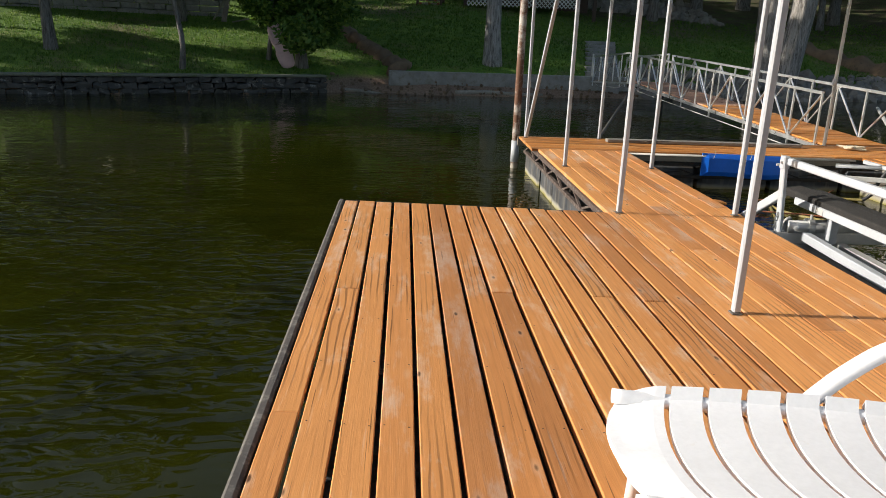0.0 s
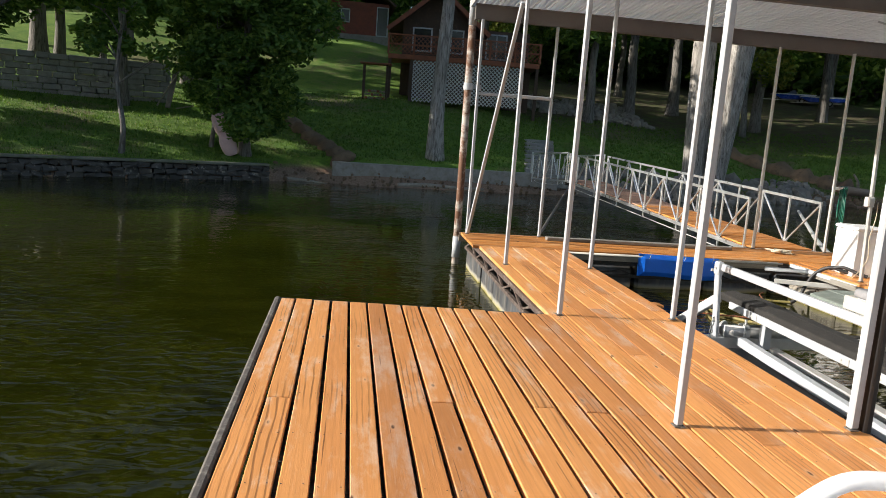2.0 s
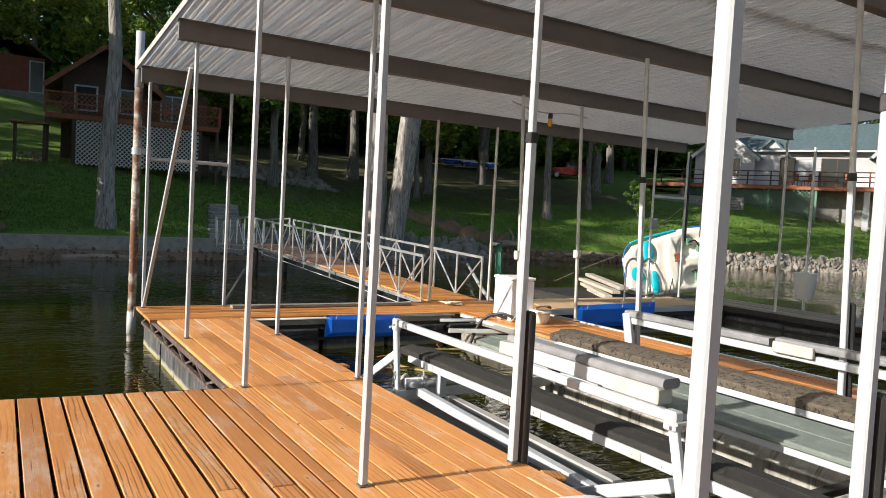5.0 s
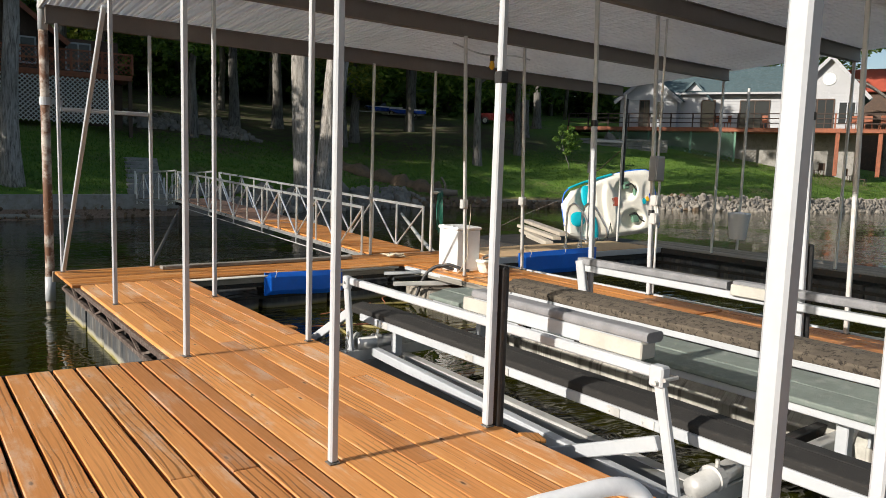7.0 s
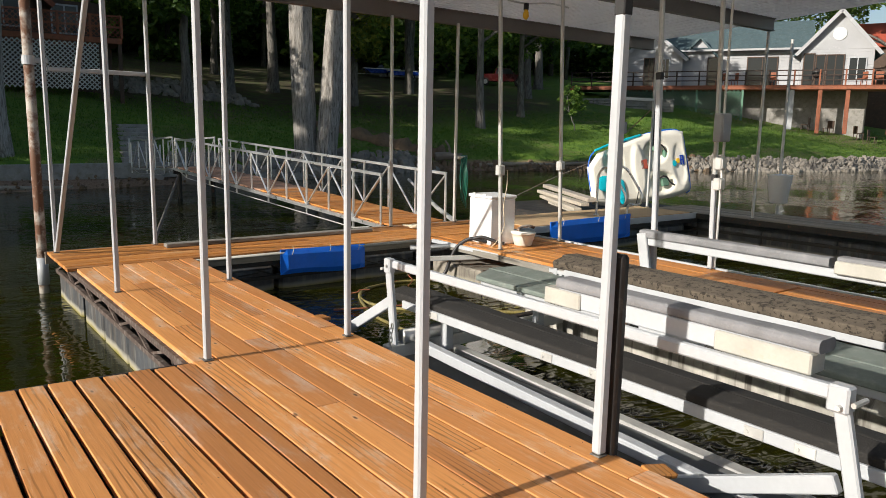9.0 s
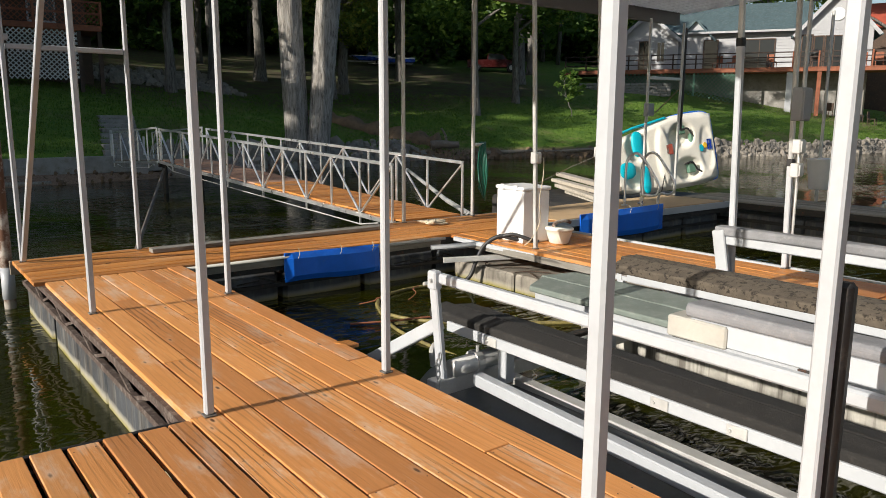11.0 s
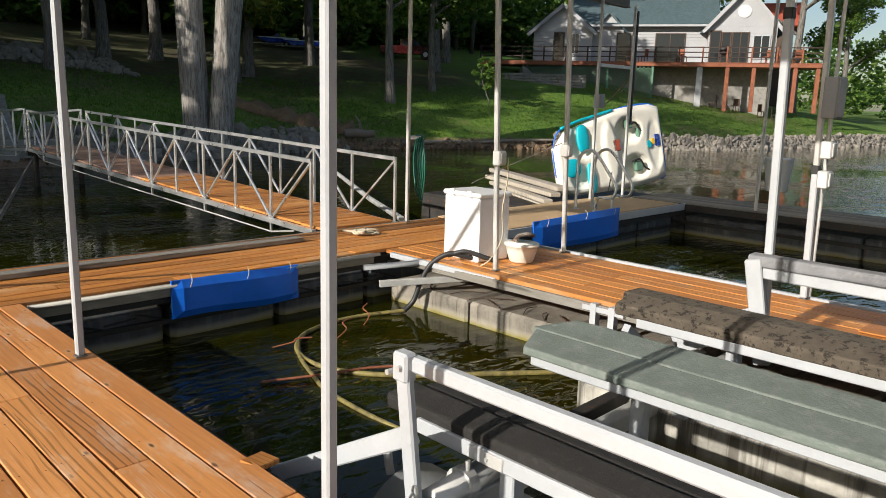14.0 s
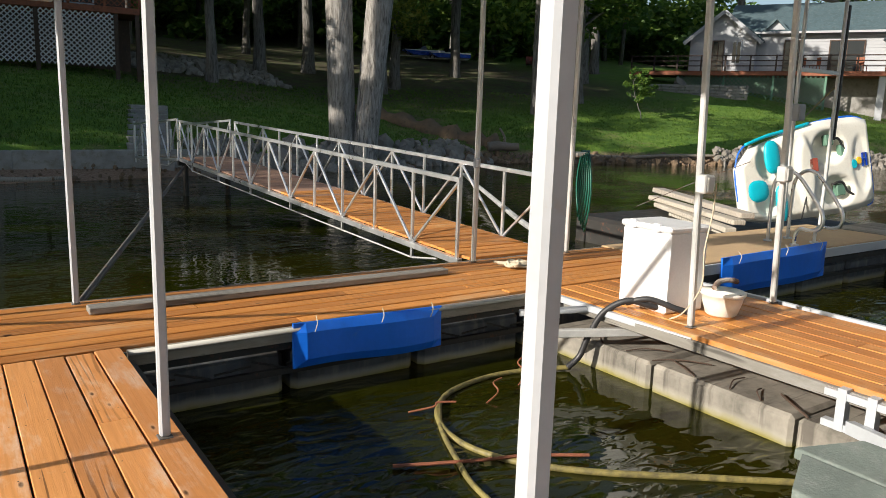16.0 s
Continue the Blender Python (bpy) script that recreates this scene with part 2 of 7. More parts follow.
MAT = {
    "deck": wood("deck_wood", (0.71, 0.318, 0.104), (0.47, 0.19, 0.052), (0.74, 0.57, 0.43), 0.7, 0.5),
    "walk": wood("walkway_wood", (0.64, 0.27, 0.066), (0.32, 0.105, 0.022), (0.54, 0.37, 0.21), 0.6, 0.45),
    "walk_faded": wood("faded_walkway_wood", (0.42, 0.25, 0.17), (0.24, 0.13, 0.085), (0.46, 0.36, 0.3), 0.6, 0.6),
    "greywood": wood("weathered_wood", (0.3, 0.27, 0.22), (0.14, 0.12, 0.095), (0.42, 0.4, 0.36), 0.5, 0.8),
    "palewood": wood("pale_weathered_wood", (0.5, 0.47, 0.41), (0.27, 0.24, 0.19), (0.62, 0.6, 0.55), 0.5, 0.8),
    "white": plain("white_paint", (0.45, 0.475, 0.505), 0.42, 0, 0.08, 2.5, (0.42, 0.36, 0.29), (0.66, 0.8)),
    "galv": plain("galvanised_steel", (0.6, 0.6, 0.585), 0.45, 0.35, 0.2, 6.0, (0.3, 0.27, 0.23), (0.66, 0.85)),
    "alu": plain("aluminium", (0.78, 0.79, 0.8), 0.34, 0.8, 0.12, 5.0, (0.5, 0.5, 0.48), (0.6, 0.8)),
    "black": plain("dark_steel", (0.035, 0.033, 0.03), 0.6, 0.2, 0.3, 5.0, (0.16, 0.06, 0.03), (0.58, 0.72)),
    "rubber": plain("black_rubber", (0.02, 0.02, 0.021), 0.55, 0, 0.3, 8.0, (0.06, 0.055, 0.05), (0.55, 0.75)),
    "edge": plain("rub_rail", (0.11, 0.1, 0.09), 0.75, 0, 0.35, 7.0, (0.25, 0.23, 0.2), (0.5, 0.7)),
    "beam": plain("roof_beam_paint", (0.17, 0.155, 0.145), 0.55, 0.1, 0.15, 2.0, (0.2, 0.15, 0.12), (0.62, 0.8)),
    "concrete": plain("concrete", (0.3, 0.29, 0.26), 0.85, 0, 0.3, 2.5, (0.2, 0.18, 0.13), (0.5, 0.7), 0.5),
    "tan": plain("tan_carpet", (0.52, 0.36, 0.2), 0.9, 0, 0.12, 3.0, (0.4, 0.26, 0.14), (0.6, 0.8), 0.5),
    "carpet_black": plain("black_carpet", (0.022, 0.021, 0.02), 0.95, 0, 0.3, 9.0, (0.05, 0.047, 0.043), (0.55, 0.78), 0.9),
    "carpet_green": plain("green_grey_carpet", (0.17, 0.205, 0.185), 0.95, 0, 0.2, 5.0, (0.25, 0.27, 0.25), (0.5, 0.8), 0.9),
    "carpet_brown": plain("brown_carpet", (0.115, 0.095, 0.072), 0.98, 0, 0.35, 9.0, (0.022, 0.017, 0.013), (0.52, 0.6), 1.0),
    "carpet_grey": plain("grey_carpet", (0.22, 0.225, 0.24), 0.95, 0, 0.25, 6.0, (0.32, 0.32, 0.32), (0.55, 0.8), 0.9),
    "timber": plain("cream_timber", (0.44, 0.43, 0.39), 0.7, 0, 0.2, 4.0, (0.42, 0.35, 0.22), (0.6, 0.8), 0.3),
    "tank": plain("grey_plastic_tank", (0.17, 0.18, 0.185), 0.6, 0, 0.25, 3.0, (0.14, 0.14, 0.12), (0.5, 0.7), 0.3),
    "plastic_white": plain("white_plastic", (0.82, 0.83, 0.85), 0.38, 0, 0.04, 4.0, (0.7, 0.68, 0.63), (0.66, 0.85), 0.05),
    "blue": plain("blue_plastic", (0.006, 0.15, 0.75), 0.4, 0, 0.15, 2.5, (0.06, 0.18, 0.6), (0.62, 0.8), 0.12),
    "teal": plain("turquoise_plastic", (0.0, 0.45, 0.58), 0.4, 0, 0.1, 4.0),
    "cream": plain("cream_plastic", (0.8, 0.78, 0.7), 0.45, 0, 0.06, 3.0, (0.6, 0.54, 0.43), (0.6, 0.8)),
    "hose_black": plain("black_hose", (0.03, 0.03, 0.032), 0.5, 0, 0.2, 6.0),
    "hose_yellow": plain("yellow_hose", (0.26, 0.215, 0.07), 0.55, 0, 0.3, 5.0, (0.1, 0.085, 0.04), (0.45, 0.65)),
    "hose_green": plain("green_hose", (0.006, 0.11, 0.075), 0.4, 0, 0.2, 6.0),
    "rope": plain("rope", (0.6, 0.53, 0.4), 0.9, 0, 0.3, 20.0),
    "rusty_steel": plain("rusty_steel", (0.085, 0.06, 0.05), 0.75, 0.1, 0.2, 6.0, (0.19, 0.16, 0.14), (0.5, 0.65), 0.5),
    "rust": plain("rusty_pile", (0.46, 0.42, 0.37), 0.7, 0.1, 0.2, 2.0, (0.13, 0.06, 0.032), (0.4, 0.55), 0.5),
    "grey_box": plain("grey_enclosure", (0.3, 0.32, 0.34), 0.5, 0.1, 0.1, 4.0),
    "amber": plain("amber_glass", (0.85, 0.5, 0.03), 0.25, 0, 0.1, 5.0),
    "wallstone": plain("dark_wall_stone", (0.085, 0.08, 0.07), 0.9, 0, 0.5, 2.2, (0.34, 0.31, 0.26), (0.56, 0.68), 0.8, True),
    "rock": plain("riprap_rock", (0.27, 0.245, 0.21), 0.9, 0, 0.35, 1.3, (0.17, 0.155, 0.13), (0.5, 0.7), 0.8, True),
    "bark": None, "leaf": None, "leaf_light": None, "ground": None, "water": None, "roofing": None,
    "siding": plain("white_siding", (0.41, 0.42, 0.44), 0.6, 0, 0.08, 1.0, (0.66, 0.66, 0.66), (0.6, 0.8), 0.1, True),
    "slate": plain("grey_green_shingle", (0.075, 0.12, 0.135), 0.85, 0, 0.3, 2.5, (0.12, 0.16, 0.17), (0.5, 0.7), 0.5, True),
    "redroof": plain("red_metal_roof", (0.42, 0.09, 0.055), 0.5, 0.1, 0.15, 2.0),
    "redwood": plain("red_stained_wood", (0.3, 0.1, 0.05), 0.7, 0, 0.3, 3.0, (0.16, 0.06, 0.035), (0.5, 0.7), 0.3, True),
    "darkwood": plain("dark_wood", (0.085, 0.055, 0.04), 0.8, 0, 0.3, 2.5, (0.15, 0.1, 0.07), (0.55, 0.75), 0.3, True),
    "railwood": plain("dark_rail_wood", (0.045, 0.028, 0.022), 0.75, 0, 0.3, 2.5, (0.09, 0.05, 0.035), (0.55, 0.75), 0.3, True),
    "oldpipe": plain("old_steel_pipe", (0.13, 0.12, 0.11), 0.7, 0.2, 0.3, 4.0, (0.12, 0.06, 0.035), (0.5, 0.65), 0.4),
    "mossy": plain("mossy_coping", (0.17, 0.175, 0.13), 0.95, 0, 0.35, 2.0, (0.1, 0.13, 0.05), (0.5, 0.66), 0.7, True),
    "brickred": plain("red_brick", (0.27, 0.085, 0.06), 0.85, 0, 0.25, 2.0, (0.18, 0.06, 0.05), (0.5, 0.7), 0.4, True),
    "glass": plain("dark_window_glass", (0.02, 0.024, 0.028), 0.06, 0, 0.1, 1.0, None, (0, 1), 0.0),
    "lattice_white": plain("white_lattice", (0.72, 0.73, 0.72), 0.6, 0, 0.08, 2.0),
    "lattice_green": plain("green_lattice", (0.12, 0.24, 0.17), 0.7, 0, 0.12, 2.0),
    "block": plain("grey_block", (0.3, 0.29, 0.27), 0.9, 0, 0.25, 2.0, (0.18, 0.17, 0.15), (0.5, 0.7), 0.5, True),
    "pink": plain("faded_red_plastic", (0.76, 0.52, 0.55), 0.6, 0, 0.15, 3.0),
    "carpaint_blue": plain("blue_car_paint", (0.01, 0.06, 0.45), 0.25, 0.2, 0.05, 2.0),
    "carpaint_red": plain("dark_red_paint", (0.055, 0.008, 0.008), 0.25, 0.2, 0.05, 2.0),
    "tyre": plain("tyre_rubber", (0.02, 0.02, 0.02), 0.85, 0, 0.2, 8.0),
    "asphalt": plain("pale_asphalt", (0.2, 0.2, 0.2), 0.9, 0, 0.2, 2.0, (0.13, 0.13, 0.13), (0.5, 0.7), 0.4, True),
    "soil": plain("bare_soil", (0.19, 0.13, 0.08), 0.95, 0, 0.3, 2.0, (0.1, 0.075, 0.05), (0.5, 0.7), 0.6, True),
}


def bark_material(name="grey_bark", k=1.0):
    M = Mat(name, 0.9)
    v = M.coords("Object", (7, 7, 0.9))
    a = M.noise(v, 2.2, 6, 0.7, 0.6)
    b = M.noise(M.coords("Object", (1, 1, 1)), 0.8, 3)
    base = M.ramp(a, [(0.34, (0.07 * k, 0.062 * k, 0.055 * k)), (0.5, (0.33 * k, 0.31 * k, 0.285 * k)), (0.72, (0.56 * k, 0.54 * k, 0.51 * k))])
    base = M.mix(M.ramp(b, [(0.4, (0.0,)), (0.75, (0.45,))]), base, (0.17, 0.15, 0.12))
    M.color(base).bump(a, 1.0, 0.06)
    return M.m


def leaf_material(name, a, b, c):
    M = Mat(name, 0.55)
    g = M.n("ShaderNodeNewGeometry")
    col = M.ramp(g.outputs["Random Per Island"], [(0.0, a), (0.55, b), (1.0, c)])
    M.color(col)
    tr = M.n("ShaderNodeBsdfTranslucent")
    M.l(col, tr.inputs["Color"])
    mx = M.n("ShaderNodeMixShader")
    mx.inputs[0].default_value = 0.45
    M.l(M.b.outputs[0], mx.inputs[1])
    M.l(tr.outputs[0], mx.inputs[2])
    M.l(mx.outputs[0], M.t.nodes["Material Output"].inputs["Surface"])
    return M.m


def ground_material():
    """Lawn with worn earth, clumps and fallen leaves; bare mud and gravel near the water line."""
    M = Mat("lawn", 0.95)
    p = M.coords("World")
    big = M.noise(p, 0.16, 4)
    mid = M.noise(p, 1.3, 5, 0.65)
    fine = M.noise(p, 16.0, 4, 0.7)
    grass = M.mix(M.ramp(mid, [(0.3, (0.0,)), (0.7, (1.0,))]), (0.07, 0.17, 0.011), (0.185, 0.31, 0.02))
    grass = M.mix(M.ramp(fine, [(0.35, (0.55,)), (0.65, (0.0,))]), grass, (0.025, 0.06, 0.008))
    earth = M.mix(M.ramp(fine, [(0.3, (0.0,)), (0.7, (1.0,))]), (0.085, 0.06, 0.035), (0.19, 0.14, 0.085))
    bare = M.ramp(M.mix(0.4, big, mid), [(0.51, (0.0,)), (0.62, (0.75,))])
    c = M.mix(bare, grass, earth)
    vo = M.n("ShaderNodeTexVoronoi", Scale=3.2, feature="F1")
    M.l(p, vo.inputs["Vector"])
    leaf = M.ramp(vo.outputs["Distance"], [(0.07, (0.8,)), (0.12, (0.0,))])
    c = M.mix(leaf, c, (0.34, 0.25, 0.09))
    sep = M.n("ShaderNodeSeparateXYZ")
    M.l(M.n("ShaderNodeNewGeometry").outputs["Position"], sep.inputs[0])
    # leaf litter on the floor of the woods
    def span(sock, lo, hi):
        r = M.n("ShaderNodeMapRange")
        r.inputs["From Min"].default_value, r.inputs["From Max"].default_value = lo, hi
        M.l(sock, r.inputs["Value"])
        return r.outputs[0]

    def times(a, b):
        r = M.n("ShaderNodeMath", operation="MULTIPLY")
        M.l(a, r.inputs[0])
        M.l(b, r.inputs[1])
        return r.outputs[0]
    wood_floor = times(times(span(sep.outputs["Y"], 28.5, 33.0), span(sep.outputs["X"], 6.0, 10.0)), span(sep.outputs["X"], 44.0, 37.0))
    litter = times(wood_floor, M.ramp(mid, [(0.25, (0.3,)), (0.55, (0.95,))]))
    c = M.mix(litter, c, M.mix(M.ramp(fine, [(0.3, (0.0,)), (0.7, (1.0,))]), (0.028, 0.021, 0.012), (0.095, 0.065, 0.035)))
    ht = M.n("ShaderNodeMapRange")
    ht.inputs["From Min"].default_value, ht.inputs["From Max"].default_value = -0.6, 0.0
    M.l(sep.outputs["Z"], ht.inputs["Value"])
    shore = M.ramp(ht.outputs[0], [(0.0, (1.0,)), (0.7, (1.0,)), (1.0, (0.0,))])
    c = M.mix(shore, c, M.mix(M.ramp(fine, [(0.3, (0.0,)), (0.7, (1.0,))]), (0.17, 0.095, 0.055), (0.36, 0.25, 0.17)))
    M.color(c).bump(M.mix(0.5, fine, mid), 0.8, 0.06)
    return M.m


def water_material():
    M = Mat("lake_water", 0.03)
    p = M.coords("World", (1.0, 1.9, 1.0))
    big = M.noise(p, 1.1, 1.5, 0.4, 0.5)
    small = M.noise(p, 4.5, 1.5, 0.45, 0.6)
    calm = M.ramp(M.noise(M.coords("World"), 0.24, 2), [(0.48, (0.1,)), (0.66, (1.0,))])
    h = M.mix(0.42, big, small)
    h = M.mix(calm, (0.5, 0.5, 0.5), h)
    M.color(M.mix(M.ramp(big, [(0.3, (0.0,)), (0.7, (1.0,))]), (0.0115, 0.0128, 0.0009), (0.0195, 0.0212, 0.0014)))
    M.b.inputs["IOR"].default_value = 1.33
    M.bump(h, 1.0, 0.115)
    return M.m


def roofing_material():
    M = Mat("ribbed_roof_translucent_metal", 0.5, 0.0)
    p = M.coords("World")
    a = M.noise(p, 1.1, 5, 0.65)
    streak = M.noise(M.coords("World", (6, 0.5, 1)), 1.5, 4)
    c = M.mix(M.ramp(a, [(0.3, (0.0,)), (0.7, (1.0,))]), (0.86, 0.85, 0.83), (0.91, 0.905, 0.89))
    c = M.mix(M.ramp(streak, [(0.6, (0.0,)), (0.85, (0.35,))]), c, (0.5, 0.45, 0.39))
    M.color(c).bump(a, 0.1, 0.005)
    # translucency added to the metal sheets brightens the underside, for light off the water
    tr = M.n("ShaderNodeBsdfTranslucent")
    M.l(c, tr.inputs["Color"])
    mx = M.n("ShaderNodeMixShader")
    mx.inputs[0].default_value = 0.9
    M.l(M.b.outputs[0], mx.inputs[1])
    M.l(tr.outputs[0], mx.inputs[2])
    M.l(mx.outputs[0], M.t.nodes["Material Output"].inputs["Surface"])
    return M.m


def float_material(name, c, stain, top=-0.2):
    """Float blocks: dull coating, a pale scum line and yellow-green algae where the water stands."""
    M = Mat(name, 0.8)
    p = M.coords("World")
    a = M.noise(p, 3.0, 5, 0.65)
    f = M.noise(p, 28.0, 3, 0.6)
    base = M.mix(M.ramp(a, [(0.3, (0.0,)), (0.7, (1.0,))]), tuple(x * 0.45 for x in c), tuple(x * 1.4 for x in c))
    base = M.mix(M.ramp(M.noise(M.coords("World", (3, 3, 0.6)), 4.0, 4), [(0.5, (0.0,)), (0.75, (0.5,))]), base, (0.3, 0.28, 0.24))
    sep = M.n("ShaderNodeSeparateXYZ")
    M.l(p, sep.inputs[0])
    wob = M.n("ShaderNodeMath", operation="MULTIPLY_ADD")
    wob.inputs[1].default_value = 0.09
    M.l(a, wob.inputs[0])
    M.l(sep.outputs["Z"], wob.inputs[2])
    mr = M.n("ShaderNodeMapRange")
    mr.inputs["From Min"].default_value, mr.inputs["From Max"].default_value = -0.5, top
    M.l(wob.outputs[0], mr.inputs["Value"])
    base = M.mix(M.ramp(M.noise(M.coords("World", (1, 9, 0.5)), 1.0, 4, 0.7), [(0.52, (0.0,)), (0.62, (0.75,))]), base, (0.07, 0.06, 0.05))
    base = M.mix(M.ramp(mr.outputs[0], [(0.22, (0.85,)), (0.42, (0.0,))]), base, stain)
    base = M.mix(M.ramp(mr.outputs[0], [(0.14, (0.95,)), (0.32, (0.0,))]), base, (0.2, 0.17, 0.025))
    M.color(base).bump(f, 0.4, 0.006)
    return M.m


MAT["float_dark"] = float_material("tarred_float", (0.085, 0.095, 0.105), (0.42, 0.4, 0.33))
MAT["float_tar"] = float_material("stained_float", (0.05, 0.056, 0.064), (0.5, 0.48, 0.4))
MAT["float_pale"] = float_material("concrete_float", (0.24, 0.22, 0.185), (0.36, 0.34, 0.27))
MAT["float_white"] = float_material("white_float", (0.42, 0.41, 0.37), (0.045, 0.04, 0.028), 0.08)
MAT["bark"] = bark_material()
MAT["bark_dark"] = bark_material("brown_bark", 0.5)
MAT["leaf"] = leaf_material("green_leaves", (0.05, 0.115, 0.02), (0.11, 0.215, 0.034), (0.23, 0.34, 0.055))
MAT["leaf_light"] = leaf_material("yellow_green_leaves", (0.08, 0.13, 0.018), (0.17, 0.23, 0.03), (0.32, 0.32, 0.05))
MAT["ground"] = ground_material()
MAT["water"] = water_material()
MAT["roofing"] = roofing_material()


# ---- mesh helpers ----
def finish(name, bm, mat, smooth=False):
    me = bpy.data.meshes.new(name)
    bm.to_mesh(me)
    bm.free()
    me.materials.append(MAT[mat])
    if smooth:
        for p in me.polygons:
            p.use_smooth = True
    return me


def part(name, bm, mat, parent=None, label="", smooth=False):
    """One mesh object made of bm, under a thing or a part."""
    ob = new(name, finish(name, bm, mat, smooth))
    if parent:
        ob.parent = parent
    if label:
        tagged(ob, label)
    return ob


def thing(name, label, category, at=(0, 0, 0), group="", kind="", rz=0.0):
    ob = new(name)
    ob.matrix_world = pose(*at, 0, 0, rz)
    return tagged(ob, label, category, group, kind)


def box(bm, lo, hi, m=None, bevel=0.0):
    """A box between two corners, moved by m, with chamfered edges."""
    r = bmesh.ops.create_cube(bm, size=1.0)
    vs = r["verts"]
    c = [(a + b) / 2 for a, b in zip(lo, hi)]
    s = [abs(b - a) for a, b in zip(lo, hi)]
    for v in vs:
        v.co = Vector((c[0] + v.co.x * s[0], c[1] + v.co.y * s[1], c[2] + v.co.z * s[2]))
    if bevel:
        es = list({e for v in vs for e in v.link_edges})
        rb = bmesh.ops.bevel(bm, geom=es, offset=bevel, segments=1, affect="EDGES")
        vs = list({v for f in rb["faces"] for v in f.verts} | {v for v in vs if v.is_valid})
    if m is not None:
        bmesh.ops.transform(bm, matrix=m, verts=vs)
    return vs


def along(p, q, roll=0.0):
    """A frame at p with its z axis towards q."""
    d = Vector(q) - Vector(p)
    z = d.normalized()
    x = Vector((0, 0, 1)).cross(z)
    if x.length < 1e-4:
        x = Vector((1, 0, 0))
    x.normalize()
    y = z.cross(x)
    m = Matrix((x, y, z)).transposed().to_4x4()
    return Matrix.Translation(p) @ m @ Matrix.Rotation(roll, 4, "Z"), d.length


def bar(bm, p, q, w, h, bevel=0.0):
    """A square bar from p to q: w across (level), h in the upright plane."""
    m, n = along(p, q)
    return box(bm, (-w / 2, -h / 2, 0), (w / 2, h / 2, n), m, bevel)


def rod(bm, p, q, r, seg=10, r2=None):
    m, n = along(p, q)
    bmesh.ops.create_cone(bm, cap_ends=True, segments=seg, radius1=r, radius2=r if r2 is None else r2, depth=n, matrix=m @ Matrix.Translation((0, 0, n / 2)))


def tube(bm, pts, r, seg=8, radii=None):
    """A round tube along a polyline, smoothed by the caller's points."""
    pts = [Vector(p) for p in pts]
    rings = []
    up = Vector((0, 0, 1))
    for i, p in enumerate(pts):
        d = (pts[min(i + 1, len(pts) - 1)] - pts[max(i - 1, 0)]).normalized()
        x = d.cross(up)
        if x.length < 1e-3:
            x = d.cross(Vector((0, 1, 0)))
        x.normalize()
        up = x.cross(d).normalized()
        rr = radii[i] if radii else r
        rings.append([bm.verts.new(p + x * math.cos(a) * rr + up * math.sin(a) * rr) for a in (2 * math.pi * k / seg for k in range(seg))])
    for a, b in zip(rings, rings[1:]):
        for k in range(seg):
            bm.faces.new((a[k], a[(k + 1) % seg], b[(k + 1) % seg], b[k]))
    bm.faces.new(rings[0][::-1])
    bm.faces.new(rings[-1])


def curve_pts(ctrl, n=8):
    """Catmull-Rom points through the control points."""
    c = [Vector(p) for p in ctrl]
    out = []
    for i in range(len(c) - 1):
        p0, p1, p2, p3 = c[max(i - 1, 0)], c[i], c[i + 1], c[min(i + 2, len(c) - 1)]
        for k in range(n):
            t = k / n
            out.append(0.5 * ((2 * p1) + (p2 - p0) * t + (2 * p0 - 5 * p1 + 4 * p2 - p3) * t * t + (3 * p1 - p0 - 3 * p2 + p3) * t ** 3))
    return out + [c[-1]]


def B():
    return bmesh.new()


# ---- the plan ----
ROWS = [-7.1, -4.72, -2.37, 0.0, 2.315, 4.8]      # rows of posts, across the docks
XL, XR = 2.29, 3.31                                # columns of the first finger dock
X2L, X2R = 6.71, 7.97                              # columns of the second
X3 = 12.94
PITCH, DECK_T, WATER = 0.1475, 0.038, -0.5
WALK_Y0, WALK_Y1 = 3.67, 4.86


def skew(x, y):
    """The far rows stand a little further ashore."""
    return y + 0.028 * max(0.0, x - 3.31)


def roof_z(y):
    """Underside of the roof sheets: it falls towards the shore."""
    return 3.36 - 0.058 * y


# ---- ground and water ----
SHORE = [(-900, -60), (-60, -2), (-26, 8), (-9, 14.9), (-2.25, 18.15), (-0.9, 18.9), (1.0, 18.3), (6.0, 19.2), (10, 20.2), (13.5, 20.6), (21, 23.2), (28.5, 20.6), (41, 15.2), (60, 12.9), (90, 12), (900, -40)]


def shore_y(x):
    for (x0, y0), (x1, y1) in zip(SHORE, SHORE[1:]):
        if x <= x1:
            return y0 + (y1 - y0) * (x - x0) / (x1 - x0)
    return SHORE[-1][1]


def shore_dist(x, y):
    best = 1e9
    p = Vector((x, y))
    for a, b in zip(SHORE, SHORE[1:]):
        a, b = Vector(a), Vector(b)
        t = max(0, min(1, (p - a).dot(b - a) / (b - a).length_squared))
        best = min(best, (p - a - (b - a) * t).length)
    return best if y > shore_y(x) else -best


def smooth(a, b, x):
    t = max(0, min(1, (x - a) / (b - a)))
    return t * t * (3 - 2 * t)


